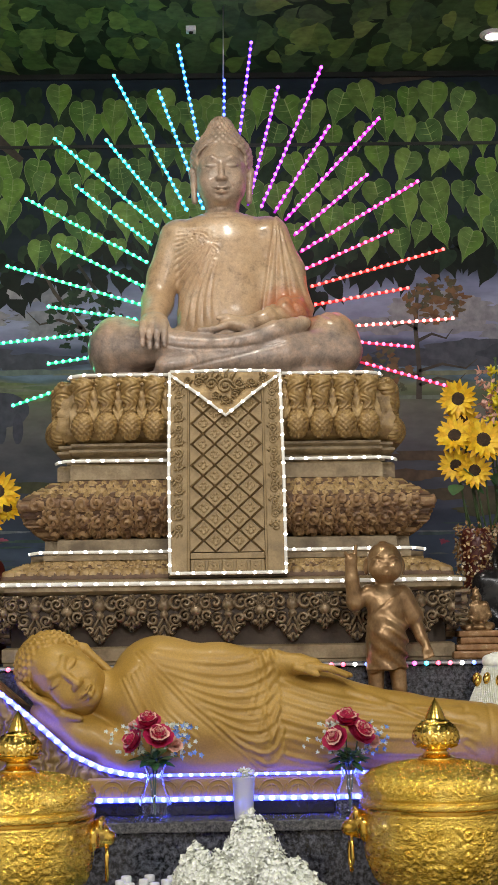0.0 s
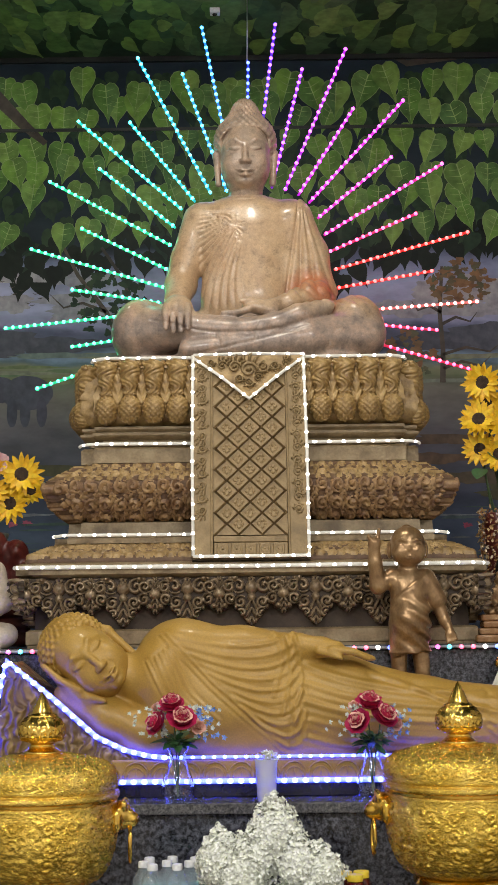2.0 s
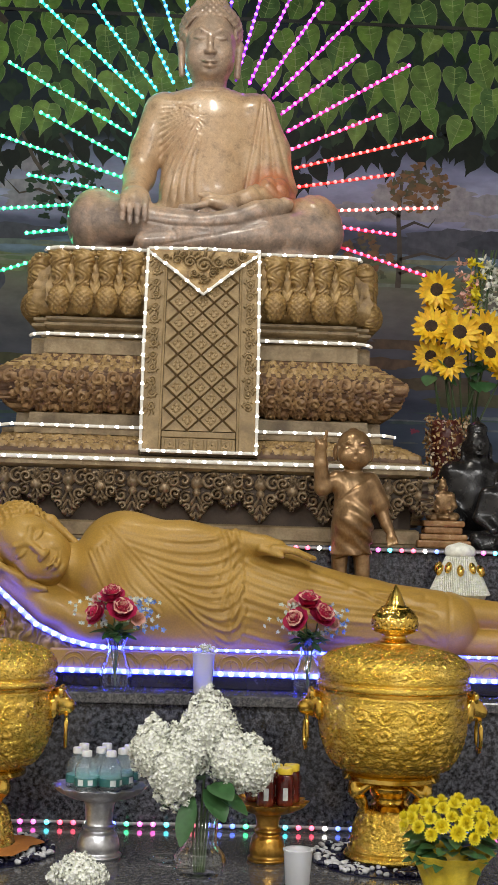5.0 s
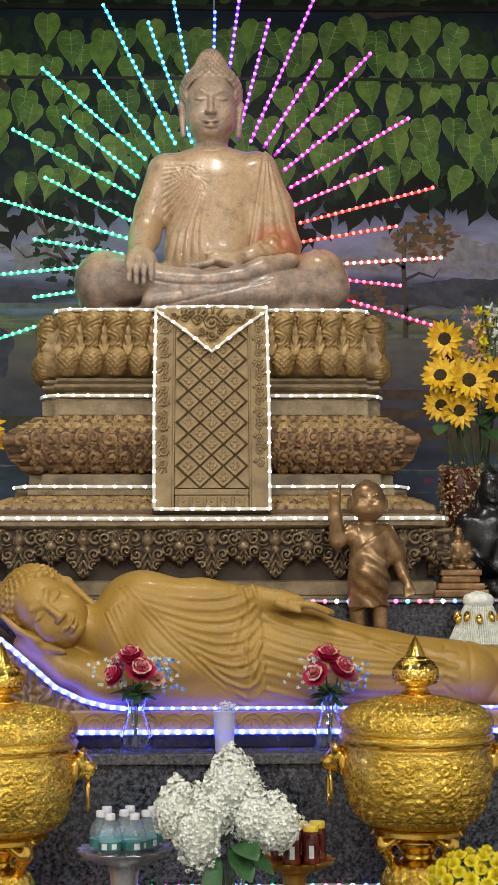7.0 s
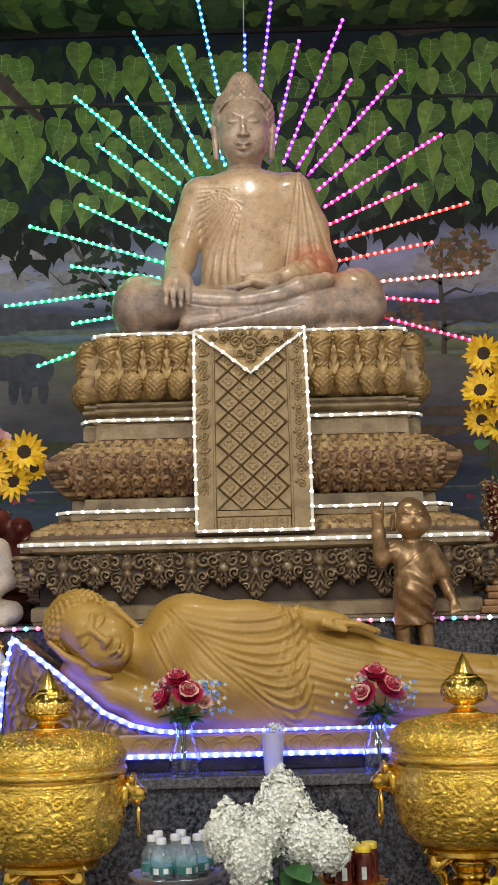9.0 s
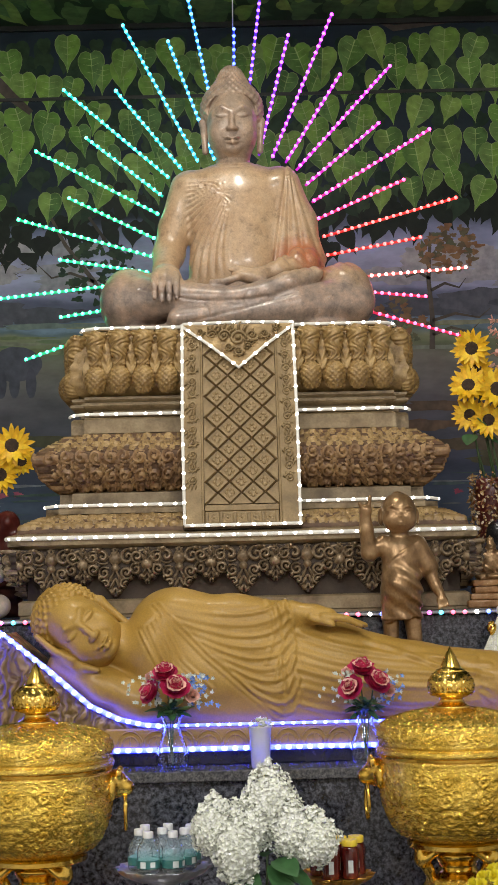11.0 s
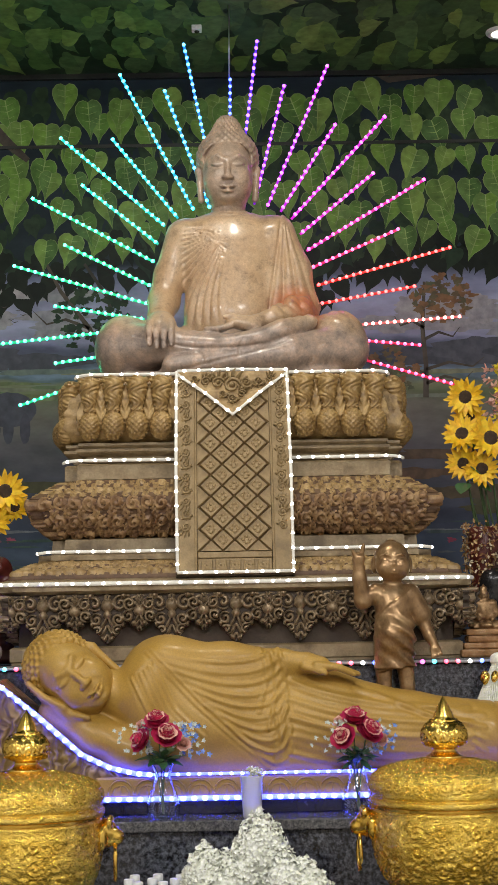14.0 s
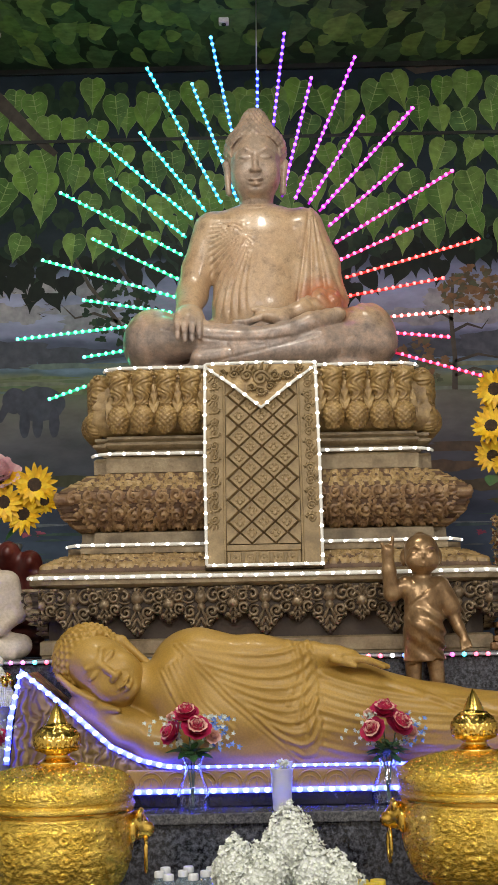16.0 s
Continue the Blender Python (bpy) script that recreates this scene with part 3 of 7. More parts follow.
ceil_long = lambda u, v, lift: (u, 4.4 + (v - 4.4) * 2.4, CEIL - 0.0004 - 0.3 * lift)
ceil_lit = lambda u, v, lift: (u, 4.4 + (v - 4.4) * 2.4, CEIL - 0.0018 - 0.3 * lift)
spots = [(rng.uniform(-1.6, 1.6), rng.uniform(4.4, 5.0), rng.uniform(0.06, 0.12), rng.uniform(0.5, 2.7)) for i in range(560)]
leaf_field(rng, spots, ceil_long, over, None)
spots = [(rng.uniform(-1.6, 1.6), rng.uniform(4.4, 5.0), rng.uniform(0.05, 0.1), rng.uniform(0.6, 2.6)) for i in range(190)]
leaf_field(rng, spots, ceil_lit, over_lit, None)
part("painted_shade_leaves", shade.mesh("shade_leaves", False), M["leaf_dark"], wall_north)["kind"] = "stuff"
part("painted_leaves", lit.mesh("lit_leaves", False), M["leaf_paint"], wall_north)["kind"] = "stuff"
M["leaf_edge"] = island_paint("painted_leaf_edge", [(0.2, 0.3, 0.1), (0.26, 0.36, 0.14), (0.14, 0.22, 0.08)])
part("painted_leaf_edges", edges.mesh("leaf_edges", False), M["leaf_edge"], wall_north)["kind"] = "stuff"
part("painted_leaf_ribs", ribs.mesh("leaf_ribs", False), M["leaf_rib"], wall_north)["kind"] = "stuff"
M["leaf_hang"] = island_paint("painted_hanging_leaf", [(0.006, 0.010, 0.008), (0.012, 0.018, 0.012), (0.009, 0.014, 0.011)])
part("painted_hanging_leaves", hang.mesh("hanging_leaves", False), M["leaf_hang"], wall_north)["kind"] = "stuff"
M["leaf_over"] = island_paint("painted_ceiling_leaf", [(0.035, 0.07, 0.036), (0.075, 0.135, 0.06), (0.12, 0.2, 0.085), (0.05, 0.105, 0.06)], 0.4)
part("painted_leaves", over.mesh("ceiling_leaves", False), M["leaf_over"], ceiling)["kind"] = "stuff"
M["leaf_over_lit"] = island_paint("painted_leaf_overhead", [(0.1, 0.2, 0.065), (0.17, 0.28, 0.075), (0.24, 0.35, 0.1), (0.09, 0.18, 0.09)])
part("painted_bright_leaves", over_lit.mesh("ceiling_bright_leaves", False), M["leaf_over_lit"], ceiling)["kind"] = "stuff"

# ---- altar steps ----
TOP = 1.436
slab("altar_step_lower", -1.9, 1.9, 2.75, 3.98, 0.0, 0.66, M["granite_top"], "polished grey granite offering table", "altar step", 0.004)
slab("altar_step_middle", -1.9, 1.9, 3.985, 4.398, 0.0, 0.992, M["granite"], "dark speckled granite altar riser", "altar step", 0.003)
slab("altar_ledge", -1.9, 1.9, 3.965, 4.398, 0.9925, 1.022, M["granite_top"], "polished granite ledge slab on the riser", "altar step", 0.004)
slab("altar_step_upper", -1.9, 1.9, 4.40, WALL - 0.002, 0.0, TOP - 0.015, M["granite"], "dark speckled granite upper altar step", "altar step", 0.004)
slab("altar_top", -1.9, 1.9, 4.385, WALL - 0.002, TOP - 0.0145, TOP, M["granite_top"], "polished granite slab under the pedestal", "altar step", 0.003)

# ---- pedestal ----
PY = 5.13
pedestal = thing("pedestal", "carved and gilded stone lotus pedestal with white light ropes", "pedestal", at=(0, PY, TOP))


def redent(w, c, step):
    """Square plan with one notch in each corner, walked in even steps."""
    q = [(-w + c, -w), (w - c, -w), (w - c, -w + c), (w, -w + c), (w, w - c), (w - c, w - c), (w - c, w), (-w + c, w), (-w + c, w - c), (-w, w - c), (-w, -w + c), (-w + c, -w + c)]
    counts = [max(2, round(1.3 / step)) if i % 3 == 0 else 4 for i in range(12)]
    pts = []
    for i in range(12):
        a, b = q[i], q[(i + 1) % 12]
        for k in range(counts[i]):
            t = k / counts[i]
            pts.append((a[0] + (b[0] - a[0]) * t, a[1] + (b[1] - a[1]) * t))
    return pts


def tier(name, profile, material, relief=0.0, step=0.02, c=0.045, freq=26.0, label="", motifs=None, period=0.08):
    """One moulded course: profile of (half width, height); relief roughens it with carving."""
    verts, faces = [], []
    along, heights = 0.0, []
    for i, (w, z) in enumerate(profile):
        pts = redent(w, c, step)
        along += math.hypot(w - profile[i - 1][0], z - profile[i - 1][1]) if i else 0.0
        if motifs:
            q = np.array(pts)
            u = np.where(np.abs(q[:, 1]) >= np.abs(q[:, 0]), q[:, 0], q[:, 1])
            rise = scrollwork(u, np.full(len(u), along), motifs, period) if 0 < i < len(profile) - 1 else u * 0
            heights += rise.tolist()
            before, after = profile[max(0, i - 1)], profile[min(len(profile) - 1, i + 1)]
            dw, dz = after[0] - before[0], after[1] - before[1]
            ln = math.hypot(dw, dz)
            k = 1 + relief * rise * dz / ln / np.abs(q).max(1)
            verts += [(x * f, y * f, z - 1.445 - relief * e * dw / ln) for (x, y), f, e in zip(pts, k, rise)]
            continue
        for x, y in pts:
            k = 0.0
            if relief and 0 < i < len(profile) - 1:
                d = noise.voronoi((x * freq, y * freq, z * freq))[0]
                k = relief * (d[1] - d[0] - 0.35) + relief * 0.6 * math.sin(70 * (x + y) + 4 * math.sin(60 * z)) * 0.4
            m = max(abs(x), abs(y))
            verts.append((x * (1 + k / m), y * (1 + k / m), z - 1.445))
    n = len(redent(0.5, c, step))
    for j in range(len(profile) - 1):
        for i in range(n):
            q = (i + 1) % n
            faces.append((j * n + i, j * n + q, (j + 1) * n + q, (j + 1) * n + i))
    faces.append(tuple(reversed(range(n))))
    faces.append(tuple((len(profile) - 1) * n + i for i in range(n)))
    me = mesh_of(name, verts, faces)
    me.shade_smooth()
    if motifs:
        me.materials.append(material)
        me.materials.append(M["ped_shaded_patina"])
        shaded_patina(me, heights + [1.0], faces)
    else:
        me.set_sharp_from_angle(angle=radians(40))
    return part(name, me, material, pedestal, label)


def fine(profile, step=0.009):
    out = []
    for (w0, z0), (w1, z1) in zip(profile, profile[1:]):
        n = max(1, round(math.hypot(w1 - w0, z1 - z0) / step))
        out += [(w0 + (w1 - w0) * i / n, z0 + (z1 - z0) * i / n) for i in range(n)]
    return out + [profile[-1]]


tier("plinth", [(0.695, 1.4450), (0.695, 1.452), (0.70, 1.456), (0.70, 1.494), (0.69, 1.5), (0.675, 1.5)], M["ped_plain"], step=0.3)
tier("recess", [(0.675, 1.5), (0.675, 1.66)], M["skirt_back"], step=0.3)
tier("board", [(0.70, 1.658), (0.715, 1.66), (0.728, 1.668), (0.728, 1.70), (0.71, 1.705), (0.6, 1.708)], M["ped_plain"], step=0.3)
rng = random.Random(8)


def acanthus(rows, period, across, r):
    """Rows of small curling leaves and scrolls, set alternately and a little unevenly."""
    out = []
    for k, (along, kind) in enumerate(rows):
        for i in range(across):
            u = (i + 0.5 * (k % 2)) * period / across - period / 2
            size = r * rng.uniform(0.9, 1.12)
            out.append((("leaf" if (i + k) % 2 else "scroll") if kind == "mixed" else kind, u + rng.uniform(-0.004, 0.004), along + rng.uniform(-0.003, 0.003), size * (1.25 if kind == "leaf" else 1.0), 1 if (i + k) % 2 else -1))
    return out


tier("sloped_course", fine(smooth_profile([(0.705, 1.705), (0.698, 1.722), (0.655, 1.748), (0.61, 1.764), (0.58, 1.768)], 6), 0.0034), M["ped_carved"], 0.009, 0.0036, period=0.23,
     motifs=acanthus(((0.03, "boss"), (0.045, "mixed"), (0.068, "mixed"), (0.09, "scroll"), (0.112, "mixed"), (0.13, "boss")), 0.23, 7, 0.0155))
tier("ledge", [(0.6, 1.766), (0.622, 1.768), (0.622, 1.785), (0.585, 1.79), (0.582, 1.835), (0.572, 1.84), (0.5, 1.845)], M["ped_plain"], step=0.3)
tier("lotus_belly", fine(smooth_profile([(0.56, 1.845), (0.60, 1.862), (0.635, 1.9), (0.65, 1.945), (0.646, 1.963)], 6), 0.0034), M["ped_under"], 0.017, 0.0036, period=0.36,
     motifs=acanthus(((0.024, "scroll"), (0.05, "leaf"), (0.082, "scroll"), (0.112, "leaf"), (0.142, "scroll")), 0.36, 8, 0.0225))
tier("lotus_slope", fine(smooth_profile([(0.648, 1.9632), (0.632, 1.974), (0.60, 1.995), (0.555, 2.025), (0.53, 2.03)], 6), 0.0034), M["ped_carved"], 0.009, 0.0036, period=0.36,
     motifs=acanthus(((0.016, "leaf"), (0.044, "scroll"), (0.07, "leaf"), (0.094, "mixed")), 0.36, 11, 0.016))
tier("ledge", [(0.53, 2.028), (0.548, 2.03), (0.548, 2.075), (0.54, 2.082), (0.5, 2.084)], M["ped_plain"], step=0.3)
tier("neck", [(0.505, 2.08), (0.52, 2.088), (0.52, 2.106), (0.54, 2.112), (0.55, 2.12), (0.55, 2.128), (0.535, 2.132), (0.545, 2.14), (0.545, 2.148), (0.5, 2.155)], M["ped_plain"], step=0.3)
tier("upper_lotus", fine(smooth_profile([(0.5, 2.15), (0.53, 2.165), (0.55, 2.2), (0.548, 2.25), (0.528, 2.32), (0.508, 2.365), (0.5, 2.37)], 6)), M["ped_carved"], 0.01, 0.012)
tier("top_slab", [(0.49, 2.368), (0.512, 2.37), (0.512, 2.382), (0.47, 2.384)], M["ped_plain"], step=0.3)


def lotus_bulb():
    """A round bud with carved rind, a leaf collar and a flame above it."""
    c = Clay((-0.05, -0.055, -0.07), (0.05, 0.05, 0.165), 0.0026)
    c.egg((0, 0, -0.014), (0.0375, 0.038, 0.048), 0.0)
    c.limb((-0.013, -0.014, 0.035), (0.013, -0.014, 0.035), 0.008, 0.008, 0.003)
    c.limbs([(0, -0.006, 0.045), (0, -0.004, 0.075), (0, -0.002, 0.12)], [0.018, 0.026, 0.034], 0.004)
    c.limb((-0.03, -0.01, 0.137), (0.03, -0.01, 0.137), 0.009, 0.009, 0.003)

    def rind(v, n):
        x, y, z = v.T
        tri = np.abs(np.sin((x + z) * 190)) * np.abs(np.sin((x - z) * 190))
        flame = np.abs(np.sin(x / (0.35 + 4.5 * np.clip(z - 0.04, 0, 1)) * 75 + 3 * np.sin(z * 90)))
        return np.where(z < 0.03, 0.0035 * tri - 0.0015, 0.005 * flame - 0.003)

    return chiselled("lotus_bulb", [(c, rind)])


def lotus_petal():
    """A pointed leaf with curled edges that fills the gap between two buds."""
    c = Clay((-0.045, -0.045, -0.06), (0.045, 0.04, 0.13), 0.0028)
    c.egg((0, 0, 0.03), (0.032, 0.022, 0.075), 0.0)
    c.egg((0, -0.016, 0.055), (0.016, 0.012, 0.05), 0.004)

    def lobes(v, n):
        x, y, z = v.T
        h = scrollwork(x, z, [("leaf", 0, 0.04, 0.06, -1), ("scroll", 0.022, 0.03, 0.016, 1), ("scroll", -0.022, 0.03, 0.016, -1), ("scroll", 0.018, 0.07, 0.015, -1), ("scroll", -0.018, 0.07, 0.015, 1), ("boss", 0, 0.098, 0.01, 1), ("scroll", 0.022, -0.01, 0.015, 1), ("scroll", -0.022, -0.01, 0.015, -1)])
        return 0.005 * (h - 0.5)

    return chiselled("lotus_petal", [(c, lobes)])


BULB = lotus_bulb()
PETAL = lotus_petal()
for side in range(3):
    turn = (0, 90, -90)[side]
    for i in range(12):
        u = -0.4235 + 0.077 * i
        if side == 0 and abs(u) < 0.19:
            continue
        part("lotus_petal", PETAL, M["ped_bulb"], pedestal, "", pose(0, 0, 0, 0, 0, turn) @ pose(u, -0.541, 2.235 - 1.445, -12))
    for i in range(13):
        u = -0.462 + 0.077 * i
        if side == 0 and abs(u) < 0.17:
            continue
        part("lotus_bulb", BULB, M["ped_bulb"], pedestal, "", pose(0, 0, 0, 0, 0, turn) @ pose(u, -0.562 + (0.02 if abs(u) > 0.43 else 0), 2.215 - 1.445, -7))


def spiral(turns, r0, r1, n, z=0.0, sense=1):
    return [((r0 + (r1 - r0) * i / n) * math.cos(sense * turns * 6.283 * i / n), -z - 0.004 * i / n, (r0 + (r1 - r0) * i / n) * math.sin(sense * turns * 6.283 * i / n)) for i in range(n + 1)]


def scroll_mesh(sense):
    b = Batch()
    p = spiral(1.6, 0.028, 0.004, 20, 0.0, sense)
    b.tube(p, [0.0065 - 0.0025 * i / 20 for i in range(21)], 6)
    b.ball((0, -0.006, 0), 0.007, 6, 4)
    for k in range(4):
        a = sense * (0.4 + k * 0.55)
        v = Vector((math.cos(a), 0, math.sin(a)))
        b.tube([v * 0.028, v * 0.04 + Vector((0, -0.006, 0.006)), v * 0.046 + Vector((sense * 0.008, -0.002, 0.014))], [0.006, 0.005, 0.002], 5)
    return b.mesh("scroll")


SCROLLS = [scroll_mesh(1), scroll_mesh(-1)]


def pendant_mesh(big):
    """Hanging carved leaf of the skirt: scrolls round a boss, pointed below."""
    if big:
        edge = ((0.0, 0.112), (-0.045, 0.104), (-0.075, 0.07), (-0.1, 0.046), (-0.128, 0.024), (-0.152, 0.004))
        motifs = [("boss", 0, -0.035, 0.02, 1), ("boss", 0, -0.064, 0.013, 1), ("leaf", 0, -0.112, 0.044, 1), ("leaf", 0, -0.012, 0.026, -1)]
        for s in (-1, 1):
            motifs += [("scroll", s * 0.04, -0.028, 0.027, s), ("scroll", s * 0.088, -0.026, 0.026, -s), ("scroll", s * 0.066, -0.066, 0.023, s), ("scroll", s * 0.034, -0.078, 0.021, -s), ("scroll", s * 0.03, -0.112, 0.018, s),
                       ("boss", s * 0.016, -0.136, 0.008, 1), ("boss", s * 0.064, -0.006, 0.008, 1), ("boss", s * 0.1, -0.055, 0.008, 1), ("boss", s * 0.05, -0.094, 0.007, 1), ("leaf", s * 0.064, -0.044, 0.02, 1)]
    else:
        edge = ((0.0, 0.06), (-0.04, 0.056), (-0.07, 0.046), (-0.095, 0.028), (-0.112, 0.004))
        motifs = [("boss", 0, -0.052, 0.018, 1), ("leaf", 0, -0.09, 0.03, 1), ("leaf", 0, -0.02, 0.03, -1)]
        for s in (-1, 1):
            motifs += [("scroll", s * 0.03, -0.03, 0.022, s), ("scroll", s * 0.034, -0.068, 0.02, -s), ("boss", s * 0.048, -0.006, 0.009, 1), ("boss", s * 0.016, -0.09, 0.008, 1)]
    zs, ws = [e[0] for e in edge][::-1], [e[1] for e in edge][::-1]
    wide = lambda z: np.interp(z, zs, ws) * (1 + 0.07 * np.sin(z * 300))
    return relief_plate("pendant", 0.115, 0.155, lambda x, z: (np.abs(x) < wide(z)) & (z > zs[0]), motifs, 0.023 if big else 0.028)


BIG, SMALL = pendant_mesh(True), pendant_mesh(False)
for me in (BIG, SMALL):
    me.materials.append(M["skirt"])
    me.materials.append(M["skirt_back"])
for side in range(3):
    turn = pose(0, 0, 0, 0, 0, (0, 90, -90)[side])
    for i in range(-7, 8):
        part("pendant", SMALL if i % 2 else BIG, M["skirt"], pedestal, "", turn @ pose(i * 0.0985, -0.694 - (0.011 if i % 2 else 0), 1.658 - 1.445))

# the sloping centre panel with its lattice of diamonds
PT, PB = Vector((0, 4.585 - PY, 2.366 - 1.445)), Vector((0, 4.392 - PY, 1.7085 - 1.445))
slope = math.degrees(math.atan2(PT.y - PB.y, PT.z - PB.z))
panel_h = (PT - PB).length
panel_m = Matrix.Translation(PB) @ pose(0, 0, 0, -slope)
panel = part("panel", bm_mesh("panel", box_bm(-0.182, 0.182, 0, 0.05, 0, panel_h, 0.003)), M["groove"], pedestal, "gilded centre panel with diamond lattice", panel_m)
for s in (-1, 1):
    part("border", bm_mesh("border", box_bm(s * 0.15 - 0.029, s * 0.15 + 0.029, -0.012, 0.0, 0.002, panel_h - 0.002, 0.003)), M["ped_panel"], panel)
    part("fillet", bm_mesh("fillet", box_bm(s * 0.119 - 0.0035, s * 0.119 + 0.0035, -0.016, 0.0, 0.002, panel_h - 0.002, 0.002)), M["ped_panel"], panel)
part("foot_rail", bm_mesh("foot_rail", box_bm(-0.114, 0.114, -0.008, 0.0, 0.002, 0.052, 0.003)), M["ped_panel"], panel)


def diamond_mesh():
    b = Batch()
    r0, r1 = 0.0355, 0.031
    v = [(r0, 0, 0), (0, 0, r0), (-r0, 0, 0), (0, 0, -r0), (r1, -0.009, 0), (0, -0.009, r1), (-r1, -0.009, 0), (0, -0.009, -r1)]
    b.add(v, [(4, 5, 6, 7), (0, 1, 5, 4), (1, 2, 6, 5), (2, 3, 7, 6), (3, 0, 4, 7)])
    for k in range(4):
        b.ball((0.0105 * math.cos(k * 1.5708), -0.009, 0.0105 * math.sin(k * 1.5708)), 0.0062, 6, 4, (1, 0.6, 1))
        b.ball((0.0125 * math.cos(k * 1.5708 + 0.7854), -0.009, 0.0125 * math.sin(k * 1.5708 + 0.7854)), 0.0036, 5, 3, (1, 0.6, 1))
    return b.mesh("diamond", False)


DIAMOND = diamond_mesh()
pitch = 0.0725
for row in range(-1, 18):
    for col in range(-2, 3):
        x = (col + (0.5 if row % 2 else 0)) * pitch
        z = 0.075 + row * pitch / 2
        if abs(x) > 0.09 or z < 0.09 or z > panel_h - 0.038:
            continue
        part("diamond_tile", DIAMOND, M["ped_panel"], panel, "", Matrix.Translation((x, 0, z)))
HALF = Batch()
HALF.add([(0, 0, -0.0405), (0, 0, 0.0405), (-0.0405, 0, 0), (0, -0.009, -0.035), (0, -0.009, 0.035), (-0.035, -0.009, 0)], [(3, 5, 4), (0, 2, 5, 3), (2, 1, 4, 5)])
HALF = HALF.mesh("half_diamond", False)
for row in range(1, 17):
    z = 0.075 + row * pitch / 2
    if row % 2 == 1 and z < panel_h - 0.045:
        for s in (-1, 1):
            part("half_tile", HALF, M["ped_panel"], panel, "", Matrix.Translation((s * 0.1145, 0, z)) @ Matrix.Diagonal((s, 1, 1, 1)))
for col in range(-1, 2):
    low_tile = Batch()
    low_tile.add([(-0.0358, 0, 0), (0.0358, 0, 0), (0, 0, 0.0358), (-0.0325, -0.009, 0), (0.0325, -0.009, 0), (0, -0.009, 0.0325)], [(3, 4, 5), (0, 3, 5, 2), (1, 2, 5, 4), (0, 1, 4, 3)])
    part("half_tile", low_tile.mesh("low_tile", False), M["ped_panel"], panel, "", Matrix.Translation((col * pitch, 0, 0.075)))
part("sill", bm_mesh("sill", box_bm(-0.114, 0.114, -0.01, 0.0, 0.0525, 0.072, 0.002)), M["ped_panel"], panel)
SQUARE = Batch()
bmq = box_bm(-0.017, 0.017, -0.013, 0, -0.018, 0.018, 0.003)
SQUARE.add([v.co.copy() for v in bmq.verts], [[v.index for v in f.verts] for f in bmq.faces])
bmq.free()
SQUARE.tube([(0.011 * math.cos(a * 0.6283), -0.0135, 0.011 * math.sin(a * 0.6283)) for a in range(10)], 0.0025, 4, True)
SQUARE.ball((0, -0.0135, 0), 0.004, 6, 4)
SQUARE = SQUARE.mesh("square_tile", False)
for i in range(5):
    part("rosette_tile", SQUARE, M["ped_panel"], panel, "", Matrix.Translation((-0.086 + 0.043 * i, -0.004, 0.028)))
for s in (-1, 1):
    for i in range(13):
        part("leaf_scroll", SCROLLS[(i + (s > 0)) % 2], M["ped_panel"], panel, "", pose(s * 0.15, -0.012, 0.155 + 0.042 * i, 0, 0 if i % 2 else 180, 0) @ Matrix.Diagonal((0.55, 0.6, 0.6, 1)))
# the pointed collar at the head of the panel
COLLAR = Batch()
COLLAR.add([(-0.175, -0.013, 0), (0.175, -0.013, 0), (0, -0.013, -0.15), (-0.175, 0.0, 0), (0.175, 0.0, 0), (0, 0.0, -0.15)], [(0, 2, 1), (0, 3, 5, 2), (2, 5, 4, 1)])
part("collar", COLLAR.mesh("collar", False), M["ped_carved"], panel, "", Matrix.Translation((0, -0.0125, panel_h - 0.002)))
for i, (x, z, k) in enumerate(((0, -0.045, 1.0), (0.045, -0.035, 0.75), (-0.045, -0.035, 0.75), (0.085, -0.03, 0.6), (-0.085, -0.03, 0.6), (0.0, -0.09, 0.6), (0.12, -0.02, 0.45), (-0.12, -0.02, 0.45), (0.03, -0.075, 0.5), (-0.03, -0.075, 0.5))):
    part("collar_scroll", SCROLLS[i % 2], M["ped_bulb"], panel, "", Matrix.Translation((x, -0.027, panel_h + z - 0.008)) @ Matrix.Diagonal((k, 1, k, 1)))

# ---- light ropes ----


def walk_line(points, step, start=0.0):
    """Points at even steps along a polyline."""
    pts = [Vector(p) for p in points]
    out, left = [], start
    for a, b in zip(pts, pts[1:]):
        ln = (b - a).length
        d = left
        while d < ln:
            out.append(a.lerp(b, d / ln))
            d += step
        left = d - ln
    return out


def light_rope(points, step, label, sleeve, bulb, radius=0.005, dot=0.0052, group="light ropes", name="light_rope"):
    ob = thing(name, label, "light rope", group)
    part("sleeve", tube("sleeve", points, radius, 8), sleeve, ob)
    b = Batch()
    b.ball((0, 0, 0), dot, 7, 5, (1.25, 0.7, 0.95))
    b = b.mesh("bulb")
    for p in walk_line(points, step, step / 2):
        part("bulb", b, bulb, ob, "", Matrix.Translation(p + Vector((0, -radius * 0.75, 0))))
    return ob


def panel_point(x, z, lift=0.018):
    return Matrix.Translation((0, PY, TOP)) @ panel_m @ Vector((x, -lift, z))


white = "white light rope glowing along the pedestal"
light_rope([panel_point(-0.176, 0.006), panel_point(-0.181, panel_h * 0.5), panel_point(-0.18, panel_h + 0.004)], 0.048, white, M["rope"], M["bulb_white"])
light_rope([panel_point(0.178, 0.006), panel_point(0.18, panel_h * 0.5), panel_point(0.177, panel_h + 0.004)], 0.048, white, M["rope"], M["bulb_white"])
light_rope([panel_point(-0.176, 0.004), panel_point(0.178, 0.004)], 0.047, white, M["rope"], M["bulb_white"])
